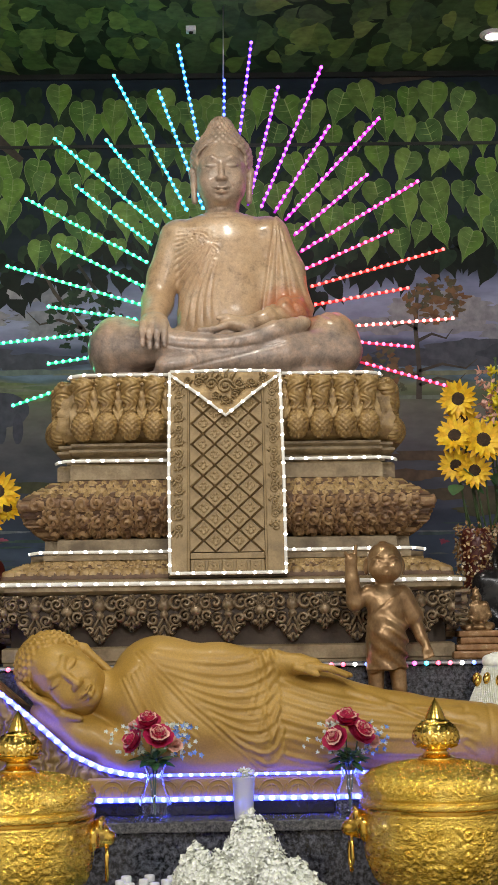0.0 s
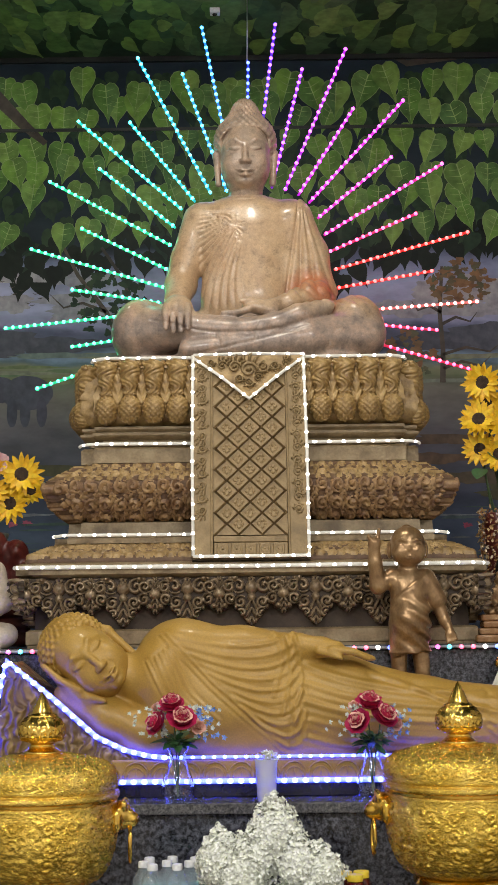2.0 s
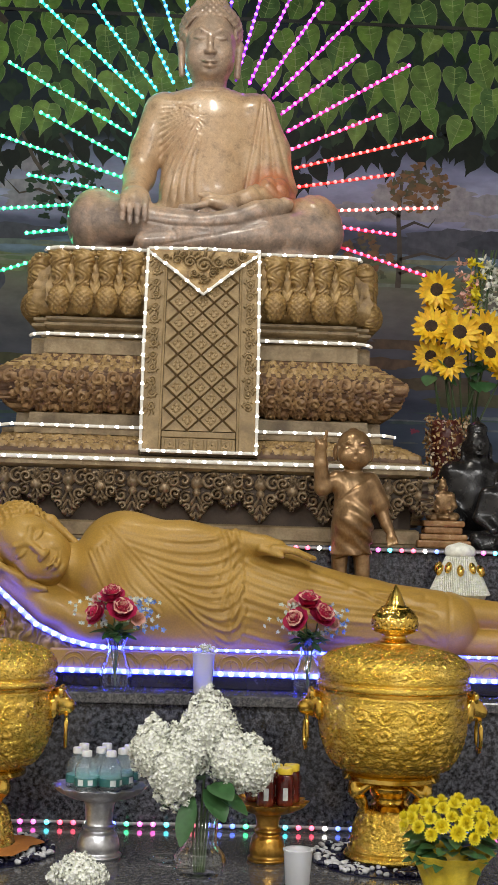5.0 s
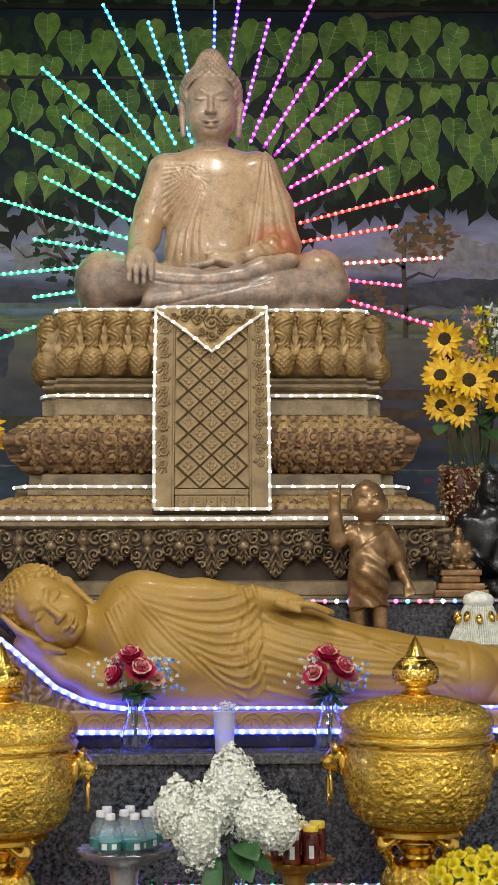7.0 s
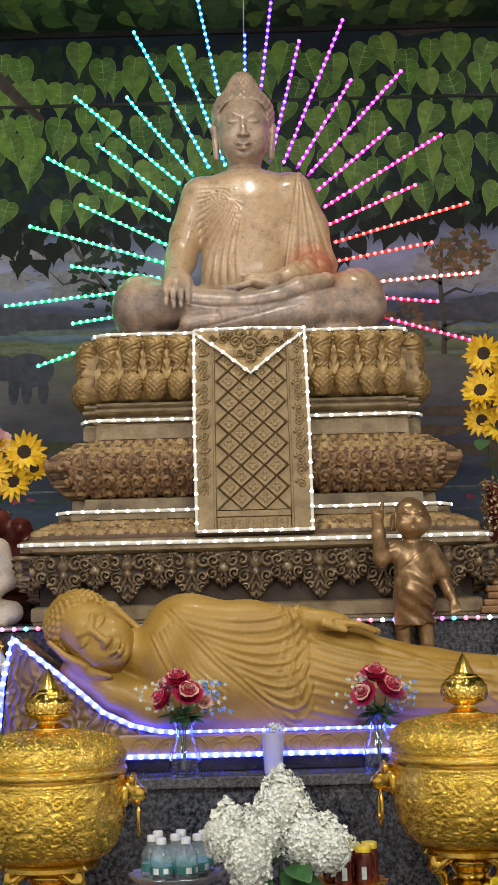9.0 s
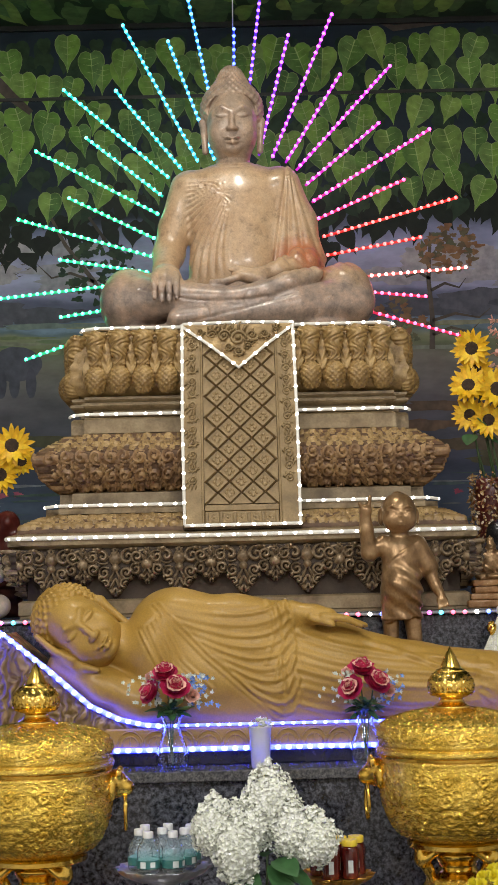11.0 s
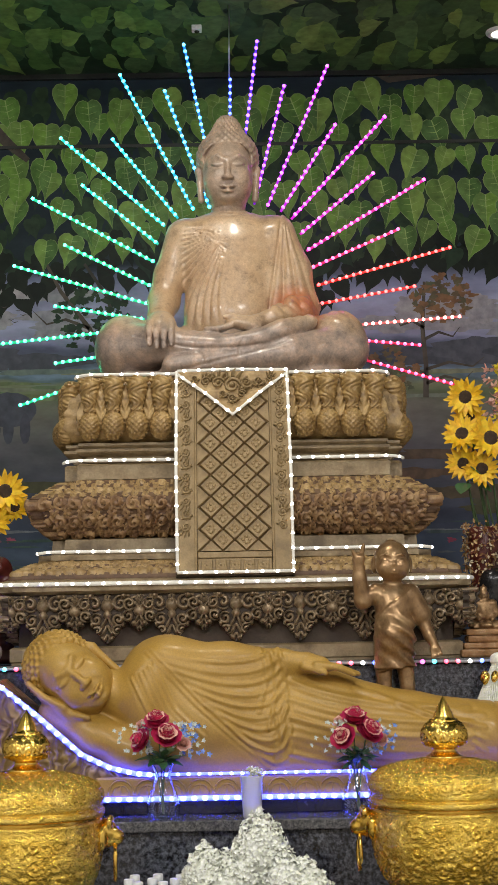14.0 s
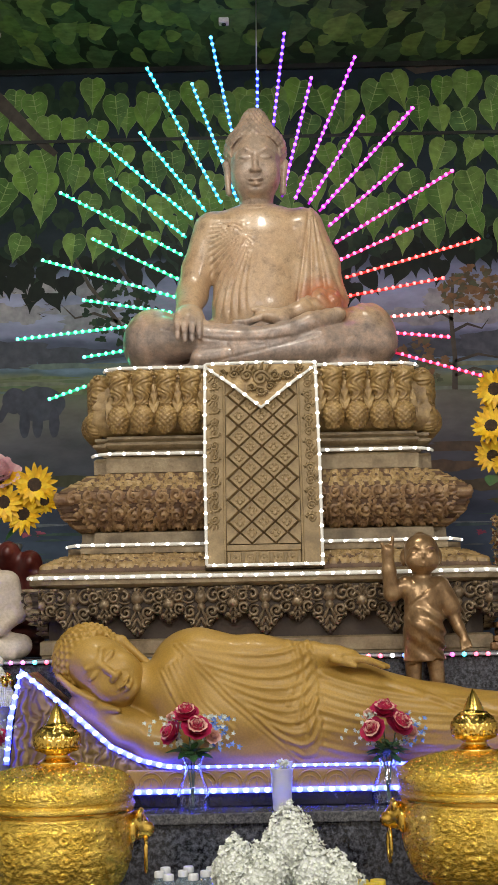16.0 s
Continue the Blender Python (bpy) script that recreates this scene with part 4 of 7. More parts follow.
light_rope([panel_point(-0.178, panel_h - 0.004), panel_point(-0.088, panel_h - 0.078, 0.026), panel_point(0, panel_h - 0.155, 0.026), panel_point(0.088, panel_h - 0.078, 0.026), panel_point(0.176, panel_h - 0.004)], 0.047, white, M["rope"], M["bulb_white"])
light_rope([panel_point(-0.178, panel_h + 0.006), panel_point(0.0, panel_h + 0.01), panel_point(0.176, panel_h + 0.006)], 0.047, white, M["rope"], M["bulb_white"])
for s in (-1, 1):
    def rail(w, z, inner):
        f, z = PY - w, z + TOP - 1.445
        return [(s * inner, f, z), (s * (w - 0.06), f, z + 0.001), (s * (w - 0.035), f + 0.006, z), (s * (w - 0.012), f + 0.022, z - 0.002), (s * (w - 0.004), f + 0.05, z - 0.002)]
    light_rope(rail(0.521, 2.376, 0.185), 0.05, white, M["rope"], M["bulb_white"])
    light_rope(rail(0.556, 2.09, 0.185), 0.047, white, M["rope"], M["bulb_white"])
    light_rope(rail(0.63, 1.793, 0.185), 0.047, white, M["rope"], M["bulb_white"])
f = PY - 0.735
light_rope([(-0.732, f + 0.05, TOP + 0.246), (-0.69, f, TOP + 0.245), (0, f, TOP + 0.243), (0.69, f, TOP + 0.245), (0.732, f + 0.05, TOP + 0.245)], 0.047, white, M["rope"], M["bulb_white"], 0.0065)

# ---- the burst of light bars behind the seated figure ----
RY = 5.27
HUB = Vector((0.005, RY, 2.73))


import colorsys


def hue(h, s=1.0):

    return colorsys.hsv_to_rgb(h % 1.0, s, 1.0)


burst = thing("light_burst", "fan of light bars in rainbow colours behind the statue", "light bars", at=tuple(HUB))
bars = [(-0.80, 2.379, -0.56, 2.46), (-0.67, 2.537, -0.50, 2.56), (-0.92, 2.61, -0.48, 2.653), (-0.671, 2.757, -0.33, 2.70), (-0.825, 2.915, -0.32, 2.76), (-0.634, 2.994, -0.31, 2.83),
        (-0.756, 3.178, -0.29, 2.92), (-0.566, 3.227, -0.275, 2.99), (-0.648, 3.415, -0.25, 3.06), (-0.45, 3.409, -0.2, 3.09), (-0.419, 3.666, -0.14, 3.12), (-0.247, 3.60, -0.08, 3.13), (-0.171, 3.786, -0.06, 3.22),
        (0.007, 3.643, 0.0, 3.3), (0.114, 3.795, 0.04, 3.25), (0.215, 3.614, 0.09, 3.14), (0.384, 3.692, 0.14, 3.13), (0.409, 3.454, 0.19, 3.11), (0.601, 3.483, 0.23, 3.08), (0.551, 3.259, 0.262, 3.02),
        (0.744, 3.23, 0.285, 2.955), (0.64, 3.036, 0.305, 2.89), (0.834, 2.961, 0.32, 2.82), (0.695, 2.812, 0.335, 2.75), (0.861, 2.692, 0.45, 2.665), (0.707, 2.584, 0.45, 2.61), (0.846, 2.427, 0.50, 2.53)]
for x0, z0, x1, z1 in bars:
    ang = math.degrees(math.atan2(z0 - HUB.z, x0 - HUB.x))
    ang = ang + 360 if ang < -90 else ang
    c = hue(0.66 + 0.34 * min(70.0, 90 - ang) / 70.0 if ang < 90 else 0.66 - 0.265 * min(62.0, ang - 90) / 62.0)
    if ang < -8 or ang > 176:
        c = hue(0.985) if ang < 90 else hue(0.4)
    elif ang < 2:
        c = (1.0, 0.18, 0.16)
    elif ang > 171:
        c = hue(0.4)
    sleeve = glow("bar_sleeve", c, 0.7, (0.08, 0.08, 0.08))
    dots = glow("bar_led", tuple(0.03 + 0.97 * v for v in c), 10.0)
    a, b = Vector((x0, 0, z0 - HUB.z)), Vector((x1, 0, z1 - HUB.z))
    bar = part("light_bar", tube("bar", [a, b], 0.0048, 8), sleeve, burst)
    led = Batch()
    led.ball((0, 0, 0), 0.0068, 8, 6)
    led = led.mesh("led")
    for p in walk_line([a, b], 0.0272, 0.008):
        part("led", led, dots, bar, "", Matrix.Translation(p + Vector((0, -0.0055, 0))))
part("hub", lathe("hub", [(0.0, -0.02), (0.05, -0.02), (0.06, 0.0), (0.05, 0.02), (0.0, 0.02)], 24), M["steel"], burst, "", pose(0, 0.03, 0.1, 90))
part("post", tube("post", [(0, 0.03, -0.35), (0, 0.03, 0.1)], 0.014, 10), M["steel"], burst)
solo("hanging_rod", tube("rod", [(0.012, RY, CEIL), (0.008, RY, 3.64)], 0.0028, 8), M["steel"], "thin metal rod hanging from the ceiling above the light bars", "rod")

# ---- statues ----


def model_head(h, crown=0.06, curl=0.0036, hair=1.0):
    """A serene head round the origin: face towards -y, crown up; hair in rows of curls."""
    h.egg((0, -0.02, 0.006), (0.089, 0.096, 0.132), 0.0)
    h.egg((0, -0.038, -0.058), (0.074, 0.064, 0.056), 0.04)
    h.egg((0, -0.086, -0.1), (0.025, 0.018, 0.018), 0.02)
    for s in (-1, 1):
        h.egg((s * 0.046, -0.074, -0.035), (0.03, 0.028, 0.034), 0.025)
        h.egg((s * 0.038, -0.094, 0.011), (0.0235, 0.017, 0.0125), 0.006)
        h.egg((s * 0.0135, -0.119, -0.041), (0.0095, 0.011, 0.0075), 0.006)
        h.limbs([(s * 0.094, 0.008, 0.05), (s * 0.103, 0.004, 0.02), (s * 0.101, 0.0, -0.03), (s * 0.097, -0.004, -0.088)], [0.012, 0.016, 0.011, 0.012], 0.006)
        h.limbs([(s * 0.009, -0.112, 0.026), (s * 0.036, -0.107, 0.042), (s * 0.068, -0.078, 0.028)], [0.003, 0.0035, 0.002], 0.012)
    h.limbs([(0, -0.11, 0.03), (0, -0.121, -0.01), (0, -0.128, -0.04)], [0.0055, 0.0075, 0.011], 0.009)
    h.limbs([(-0.034, -0.098, -0.072), (-0.015, -0.117, -0.073), (0, -0.119, -0.077), (0.015, -0.117, -0.073), (0.034, -0.098, -0.072)], [0.0025, 0.0058, 0.005, 0.0058, 0.0025], 0.003)
    h.limbs([(-0.027, -0.1, -0.082), (0, -0.115, -0.09), (0.027, -0.1, -0.082)], [0.003, 0.0078, 0.003], 0.004)
    face = h.d
    h.d = np.full(h.x.shape, 10.0, np.float32)
    h.egg((0, 0.014, 0.068), (0.113 * hair, 0.106 * hair, 0.11 * hair ** 1.6), 0.0)
    if crown:
        h.egg((0, 0.01, 0.172), (0.05, 0.052, crown), 0.034)
    az = np.arctan2(h.x, -h.y + 0.01)
    h.d += (curl * np.sin(az * 21) * np.sin(h.z * 215)).astype(np.float32)
    line = 0.103 - 0.055 * np.clip(np.abs(h.x) / 0.095, 0, 1) ** 3 - 0.16 * np.clip((np.abs(h.x) - 0.082) / 0.024, 0, 1) * (h.y > -0.05) - 0.8 * np.clip(h.y + 0.05, 0, 0.2)
    h.d = np.maximum(h.d, (line - h.z).astype(np.float32))
    h.blend(face, 0.004)


def face_lines(x, y, z):
    """Closed lids, brow edges and lip line cut into a face round the origin."""
    front = step_to(-y, 0.03, 0.06)
    out = np.zeros(len(x))
    for s in (-1, 1):
        out -= 0.0042 * np.exp(-(line_gap(x, z, bend((s * 0.016, 0.006), (s * 0.038, -0.01), (s * 0.063, 0.011))) / 0.0028) ** 2)
        out -= 0.0026 * np.exp(-(line_gap(x, z, bend((s * 0.016, 0.012), (s * 0.038, 0.034), (s * 0.064, 0.014))) / 0.0032) ** 2)
        out -= 0.002 * np.exp(-(line_gap(x, z, bend((s * 0.022, -0.04), (s * 0.026, -0.05), (s * 0.04, -0.064), 4)) / 0.005) ** 2)
    out -= 0.0026 * np.exp(-(line_gap(x, z, [(-0.036, -0.07), (-0.016, -0.0785), (0, -0.081), (0.016, -0.0785), (0.036, -0.07)]) / 0.0022) ** 2)
    out -= 0.0022 * np.exp(-(line_gap(x, z, [(-0.018, -0.099), (0.018, -0.099)]) / 0.004) ** 2)
    out -= 0.0014 * np.exp(-((x / 0.004) ** 2 + ((z + 0.062) / 0.007) ** 2))
    return out * front


def seated_statue():
    c = Clay((-0.53, -0.36, -0.01), (0.53, 0.24, 0.69), 0.005)
    # torso, shoulders
    c.egg((0, 0.0, 0.47), (0.178, 0.1, 0.155), 0.0)
    c.limb((-0.148, 0.0, 0.562), (0.148, 0.0, 0.566), 0.066, 0.066, 0.06)
    c.egg((0, 0.004, 0.6), (0.1, 0.07, 0.055), 0.04)
    c.egg((0, -0.005, 0.27), (0.168, 0.112, 0.2), 0.07)
    c.egg((0, 0.02, 0.09), (0.3, 0.16, 0.11), 0.05)
    c.egg((0.16, 0.0, 0.36), (0.07, 0.07, 0.15), 0.03)
    # right arm reaching down over the knee
    c.limbs([(-0.168, 0.0, 0.56), (-0.215, 0.0, 0.42), (-0.238, -0.02, 0.32), (-0.246, -0.12, 0.245)], [0.062, 0.056, 0.054, 0.045], 0.02)
    c.egg((-0.241, -0.192, 0.212), (0.05, 0.06, 0.032), 0.022, (28, 0, 0))
    for i in range(4):
        x = -0.278 + 0.0245 * i
        c.limbs([(x, -0.232, 0.2), (x + 0.001, -0.262, 0.165), (x + 0.002, -0.264, 0.118 - 0.01 * (i in (1, 2)))], [0.0122, 0.012, 0.0092], 0.003)
    c.limbs([(-0.2, -0.2, 0.2), (-0.19, -0.23, 0.15), (-0.194, -0.235, 0.11)], [0.014, 0.012, 0.009], 0.006)
    # left arm, hand in the lap
    c.limbs([(0.168, 0.0, 0.565), (0.222, 0.004, 0.43), (0.25, -0.006, 0.3)], [0.064, 0.062, 0.058], 0.03)
    c.limbs([(0.25, -0.01, 0.285), (0.225, -0.1, 0.25), (0.14, -0.175, 0.22)], [0.058, 0.052, 0.034], 0.03)
    c.limbs([(0.15, -0.17, 0.222), (0.06, -0.215, 0.196)], [0.03, 0.026], 0.02)
    c.egg((0.04, -0.22, 0.19), (0.062, 0.036, 0.02), 0.02, (0, 12, 0))
    for i in range(4):
        c.limbs([(0.0, -0.244 + 0.016 * i, 0.184 + 0.003 * i), (-0.045, -0.246 + 0.015 * i, 0.172), (-0.086 + 0.006 * i, -0.24 + 0.014 * i, 0.174)], [0.011, 0.0098, 0.0075], 0.004)
    c.limbs([(0.05, -0.225, 0.208), (0.005, -0.236, 0.218), (-0.022, -0.236, 0.214)], [0.012, 0.0095, 0.0075], 0.004)
    # crossed legs
    for s in (-1, 1):
        c.limbs([(s * 0.1, 0.03, 0.12), (s * 0.28, -0.02, 0.135), (s * 0.36, -0.06, 0.138)], [0.1, 0.104, 0.108], 0.03)
        c.egg((s * 0.378, -0.072, 0.14), (0.092, 0.12, 0.116), 0.04)
    c.limbs([(0.39, -0.11, 0.12), (0.2, -0.2, 0.09), (-0.04, -0.235, 0.062), (-0.2, -0.23, 0.052)], [0.088, 0.066, 0.05, 0.036], 0.014)
    c.limbs([(-0.38, -0.11, 0.14), (-0.2, -0.19, 0.128), (-0.02, -0.246, 0.112), (0.1, -0.246, 0.135)], [0.09, 0.06, 0.04, 0.034], 0.012)
    c.limbs([(0.08, -0.25, 0.13), (0.17, -0.228, 0.168), (0.272, -0.175, 0.205)], [0.033, 0.036, 0.024], 0.008)
    for i in range(4):
        c.egg((0.276 + 0.004 * i, -0.19 + 0.016 * i, 0.205 + 0.004 * i), (0.012, 0.01, 0.014), 0.004)
    c.block((0, -0.03, 0.012), (0.38, 0.2, 0.024), 0.02, 0.03)

    def robe(v, n):
        x, y, z = v.T
        front = step_to(-n[:, 1], -0.1, 0.35)
        body = step_to(z, 0.2, 0.27) * step_to(-z, -0.6, -0.56)
        # pleats fan out from the breast to the flank
        r = np.hypot(x + 0.0, z - 0.565)
        phi = np.arctan2(-x, 0.565 - z) + 0.45 * r
        fan = step_to(r, 0.02, 0.09) * step_to(phi, 0.12, 0.42) * step_to(-phi, -1.75, -1.6) * step_to(x, -0.18, -0.15)
        k = np.abs(np.sin(phi * 33 + 0.7 * np.sin(r * 19)))
        out = front * body * fan * (0.019 * k ** 0.6 - 0.016) * (0.7 + 0.3 * np.sin(phi * 7 + 1) ** 2)
        # sash over the other shoulder and its long pleats
        t = np.clip((0.6 - z) / 0.34, 0, 1.15)
        edge, outer = 0.185 - 0.052 * t, 0.2 + 0.115 * t
        s = (x - edge) / (outer - edge)
        on = step_to(s, -0.02, 0.04) * step_to(z, 0.22, 0.28) * front
        out += on * 0.004 + on * (0.012 * np.abs(np.sin(s * 9.6 + 0.6 * t)) ** 0.7 - 0.009) * step_to(-s, -1.1, -0.75)
        out -= 0.009 * np.exp(-((x - edge) / 0.0048) ** 2) * step_to(z, 0.24, 0.27) * step_to(-z, -0.62, -0.58) * front
        # sleeve rings on the bent forearm
        arm = step_to(x, 0.13, 0.17) * step_to(-z, -0.32, -0.29) * step_to(z, 0.2, 0.215) * front
        out += arm * 0.0045 * np.abs(np.sin((x * 0.8 + z * 0.9) * 95))
        # hems on shin and ankle, veins of wear across the legs
        low = step_to(-z, -0.2, -0.17) * front
        for line in (bend((-0.33, 0.16), (-0.1, 0.07), (0.1, 0.112)), bend((-0.17, 0.03), (0.05, 0.07), (0.2, 0.125)), bend((0.03, 0.075), (0.02, 0.1), (0.04, 0.13)), bend((-0.1, 0.05), (-0.09, 0.07), (-0.11, 0.09))):
            out -= low * 0.0045 * np.exp(-(line_gap(x, z, line) / 0.004) ** 2)
        out -= 0.0035 * np.exp(-(line_gap(x, z, bend((-0.075, 0.64), (0.0, 0.595), (0.075, 0.645))) / 0.004) ** 2) * front
        return out

    h = Clay((-0.13, -0.165, -0.24), (0.13, 0.135, 0.26), 0.0031)
    model_head(h)
    h.limb((0, 0.0, -0.07), (0, 0.006, -0.2), 0.06, 0.064, 0.02)
    for z in (-0.128, -0.148, -0.166):
        h.d += (0.0022 * np.exp(-((h.z - z) / 0.004) ** 2) * (h.y < 0)).astype(np.float32)
    h.low = h.low + np.array([-0.003, 0.0, 0.785])
    return chiselled("seated_statue", [(c, robe), (h, lambda v, n: face_lines(v[:, 0] + 0.003, v[:, 1], v[:, 2] - 0.785))])


buddha = solo("seated_statue", seated_statue(), M["stone_skin"], "painted stone statue seated cross-legged on the lotus pedestal", "statue", m=pose(0.0, 4.995, 2.374))


def reclining_statue():
    Y = 4.22
    c = Clay((-0.72, 4.03, 1.1), (1.3, 4.37, 1.54), 0.0052)
    c.limbs([(-0.22, Y + 0.03, 1.375), (-0.02, Y + 0.03, 1.335), (0.25, Y + 0.02, 1.285), (0.5, Y, 1.243), (0.745, Y, 1.226)], [0.125, 0.135, 0.122, 0.098, 0.086], 0.03)
    c.limbs([(-0.2, Y, 1.255), (0.1, Y, 1.225), (0.45, Y, 1.205), (0.745, Y, 1.2)], [0.12, 0.115, 0.09, 0.078], 0.05)
    c.egg((-0.205, Y + 0.03, 1.42), (0.105, 0.1, 0.095), 0.05)
    c.block((-0.05, Y, 1.15), (0.33, 0.1, 0.04), 0.03, 0.04)
    # ankles and feet past the hem
    c.limbs([(0.72, Y + 0.01, 1.255), (0.9, Y + 0.01, 1.243), (1.02, Y, 1.24)], [0.055, 0.044, 0.05], 0.004)
    c.limbs([(0.72, Y - 0.01, 1.17), (0.9, Y - 0.01, 1.166), (1.02, Y - 0.01, 1.165)], [0.045, 0.04, 0.042], 0.004)
    for z in (1.24, 1.165):
        c.egg((1.05, Y - 0.03, z), (0.035, 0.1, 0.04), 0.02)
    # arm lying along the flank
    c.limbs([(-0.19, Y - 0.02, 1.44), (-0.03, Y - 0.02, 1.43), (0.13, Y - 0.045, 1.43)], [0.06, 0.054, 0.045], 0.05)
    c.limbs([(0.12, Y - 0.055, 1.44), (0.2, Y - 0.072, 1.434), (0.24, Y - 0.08, 1.426)], [0.036, 0.028, 0.026], 0.012)
    for i in range(4):
        c.limbs([(0.225, Y - 0.108 + 0.019 * i, 1.432 - 0.005 * abs(i - 1)), (0.29, Y - 0.106 + 0.018 * i, 1.42), (0.345 - 0.012 * (i == 0), Y - 0.1 + 0.017 * i, 1.4)], [0.012, 0.0105, 0.008], 0.004)
    c.limbs([(0.19, Y - 0.1, 1.425), (0.25, Y - 0.118, 1.405)], [0.012, 0.008], 0.006)
    # bare shoulder and breast, neck, the forearm and hand under the head
    c.egg((-0.26, Y - 0.035, 1.34), (0.08, 0.088, 0.125), 0.04)
    c.limbs([(-0.29, Y - 0.02, 1.33), (-0.41, Y - 0.02, 1.372)], [0.07, 0.064], 0.03)
    c.limbs([(-0.18, Y - 0.06, 1.21), (-0.29, Y - 0.062, 1.19), (-0.41, Y - 0.06, 1.238), (-0.53, Y - 0.055, 1.305)], [0.07, 0.06, 0.052, 0.04], 0.03)
    c.egg((-0.49, Y - 0.085, 1.312), (0.07, 0.03, 0.026), 0.014, (0, 32, 0))
    for i in range(3):
        c.limbs([(-0.49, Y - 0.108 + 0.014 * i, 1.322 - 0.006 * i), (-0.55, Y - 0.1 + 0.014 * i, 1.352 - 0.004 * i), (-0.595, Y - 0.088 + 0.014 * i, 1.39)], [0.0125, 0.0115, 0.008], 0.004)
    c.limbs([(-0.455, Y - 0.105, 1.3), (-0.42, Y - 0.11, 1.292)], [0.013, 0.009], 0.006)

    swags = [(bend((-0.25 + 0.027 * k, 1.478 - 0.026 * k), (0.03 + 0.012 * k, 1.40 - 0.036 * k), (0.118 + 0.004 * k, 1.482 - 0.028 * k), 10), 0.0075 - 0.0025 * (k % 2)) for k in range(10)]
    drops = [([(0.118, 1.485), (0.135, 1.42), (0.142, 1.34), (0.12, 1.22)], 0.007), ([(0.09, 1.49), (0.108, 1.43), (0.112, 1.36), (0.085, 1.25)], 0.006), ([(0.06, 1.49), (0.08, 1.44), (0.085, 1.39), (0.06, 1.3)], 0.005),
             ([(0.1, 1.3), (0.12, 1.24), (0.1, 1.16)], 0.005)]
    legs = [(bend((0.15, 1.385 - 0.05 * k), (0.34, 1.305 - 0.045 * k), (0.66, 1.30 - 0.04 * k)), 0.006 - 0.002 * (k % 2)) for k in range(5)]
    shins = [(bend((0.34 + 0.06 * k, 1.36 - 0.02 * k), (0.48 + 0.05 * k, 1.31 - 0.025 * k), (0.7, 1.28 - 0.035 * k)), 0.004) for k in range(4)]
    hems = [([(-0.262, 1.475), (-0.12, 1.325), (0.085, 1.142)], 0.006), ([(-0.245, 1.478), (-0.1, 1.325), (0.105, 1.15)], 0.004), ([(-0.3, 1.40), (-0.255, 1.31), (-0.19, 1.2)], 0.006)]
    pleats = [([(-0.285 + 0.012 * k, 1.40 + 0.01 * k), (-0.245 + 0.017 * k, 1.31), (-0.185 + 0.022 * k, 1.235)], 0.005) for k in range(1, 5)]

    def robe(v, n):
        x, y, z = v.T
        front = step_to(-n[:, 1], -0.25, 0.25) * step_to(-z, -1.53, -1.48)
        # where the hand lies the cloth stays smooth
        front = front * (1 - step_to(x, 0.15, 0.18) * step_to(z, 1.385, 1.4) * step_to(-x, -0.37, -0.34))
        out = np.zeros(len(x))
        for lines, w in ((swags, 0.0048), (drops, 0.005), (legs, 0.0065), (shins, 0.0055), (hems, 0.0035), (pleats, 0.0045)):
            for pts, high in lines:
                g = line_gap(x, z, pts)
                fade = 0.25 + 0.75 * step_to(x, -0.16, 0.03) if lines is swags else 1.0
                out += fade * (high * 0.5 * np.exp(-(g / w) ** 2) - high * 0.45 * np.exp(-((g - 2.0 * w) / w) ** 2))
        out = np.clip(out, -0.006, 0.011) * front
        out -= 0.004 * np.exp(-((x - 0.742) / 0.004) ** 2)
        return out

    # the head lies in the palm, face to the hall, crown up the slope
    S, spin = 0.97, radians(9)
    ax, up = np.array([-0.78, 0, 0.626]), np.array([0.626, 0, 0.78])
    o = np.array([-0.468, Y - 0.02, 1.399])
    side = up * math.cos(spin) + np.array([0, 1, 0]) * math.sin(spin)
    deep = np.array([0, 1, 0]) * math.cos(spin) - up * math.sin(spin)
    h = Clay((-0.70, 4.03, 1.26), (-0.28, 4.37, 1.58), 0.0038)
    gx, gy, gz = h.x - o[0], h.y - o[1], h.z - o[2]
    h.x, h.y, h.z = (((gx * q[0] + gy * q[1] + gz * q[2]) / S).astype(np.float32) for q in (side, deep, ax))
    model_head(h, 0.0, 0.0055, 0.95)
    h.limb((0, 0.02, -0.07), (0.0, 0.05, -0.2), 0.062, 0.07, 0.02)
    for z in (-0.125, -0.145):
        h.d += (0.0025 * np.exp(-((h.z - z) / 0.004) ** 2) * (h.y < 0)).astype(np.float32)

    def face(v, n):
        p = (v - o) / S
        return face_lines(p @ side, p @ deep, p @ ax)

    return chiselled("reclining_statue", [(c, robe), (h, face)])


solo("reclining_statue", reclining_statue(), M["gold_robe"], "golden statue reclining on its side on a low plinth", "statue")


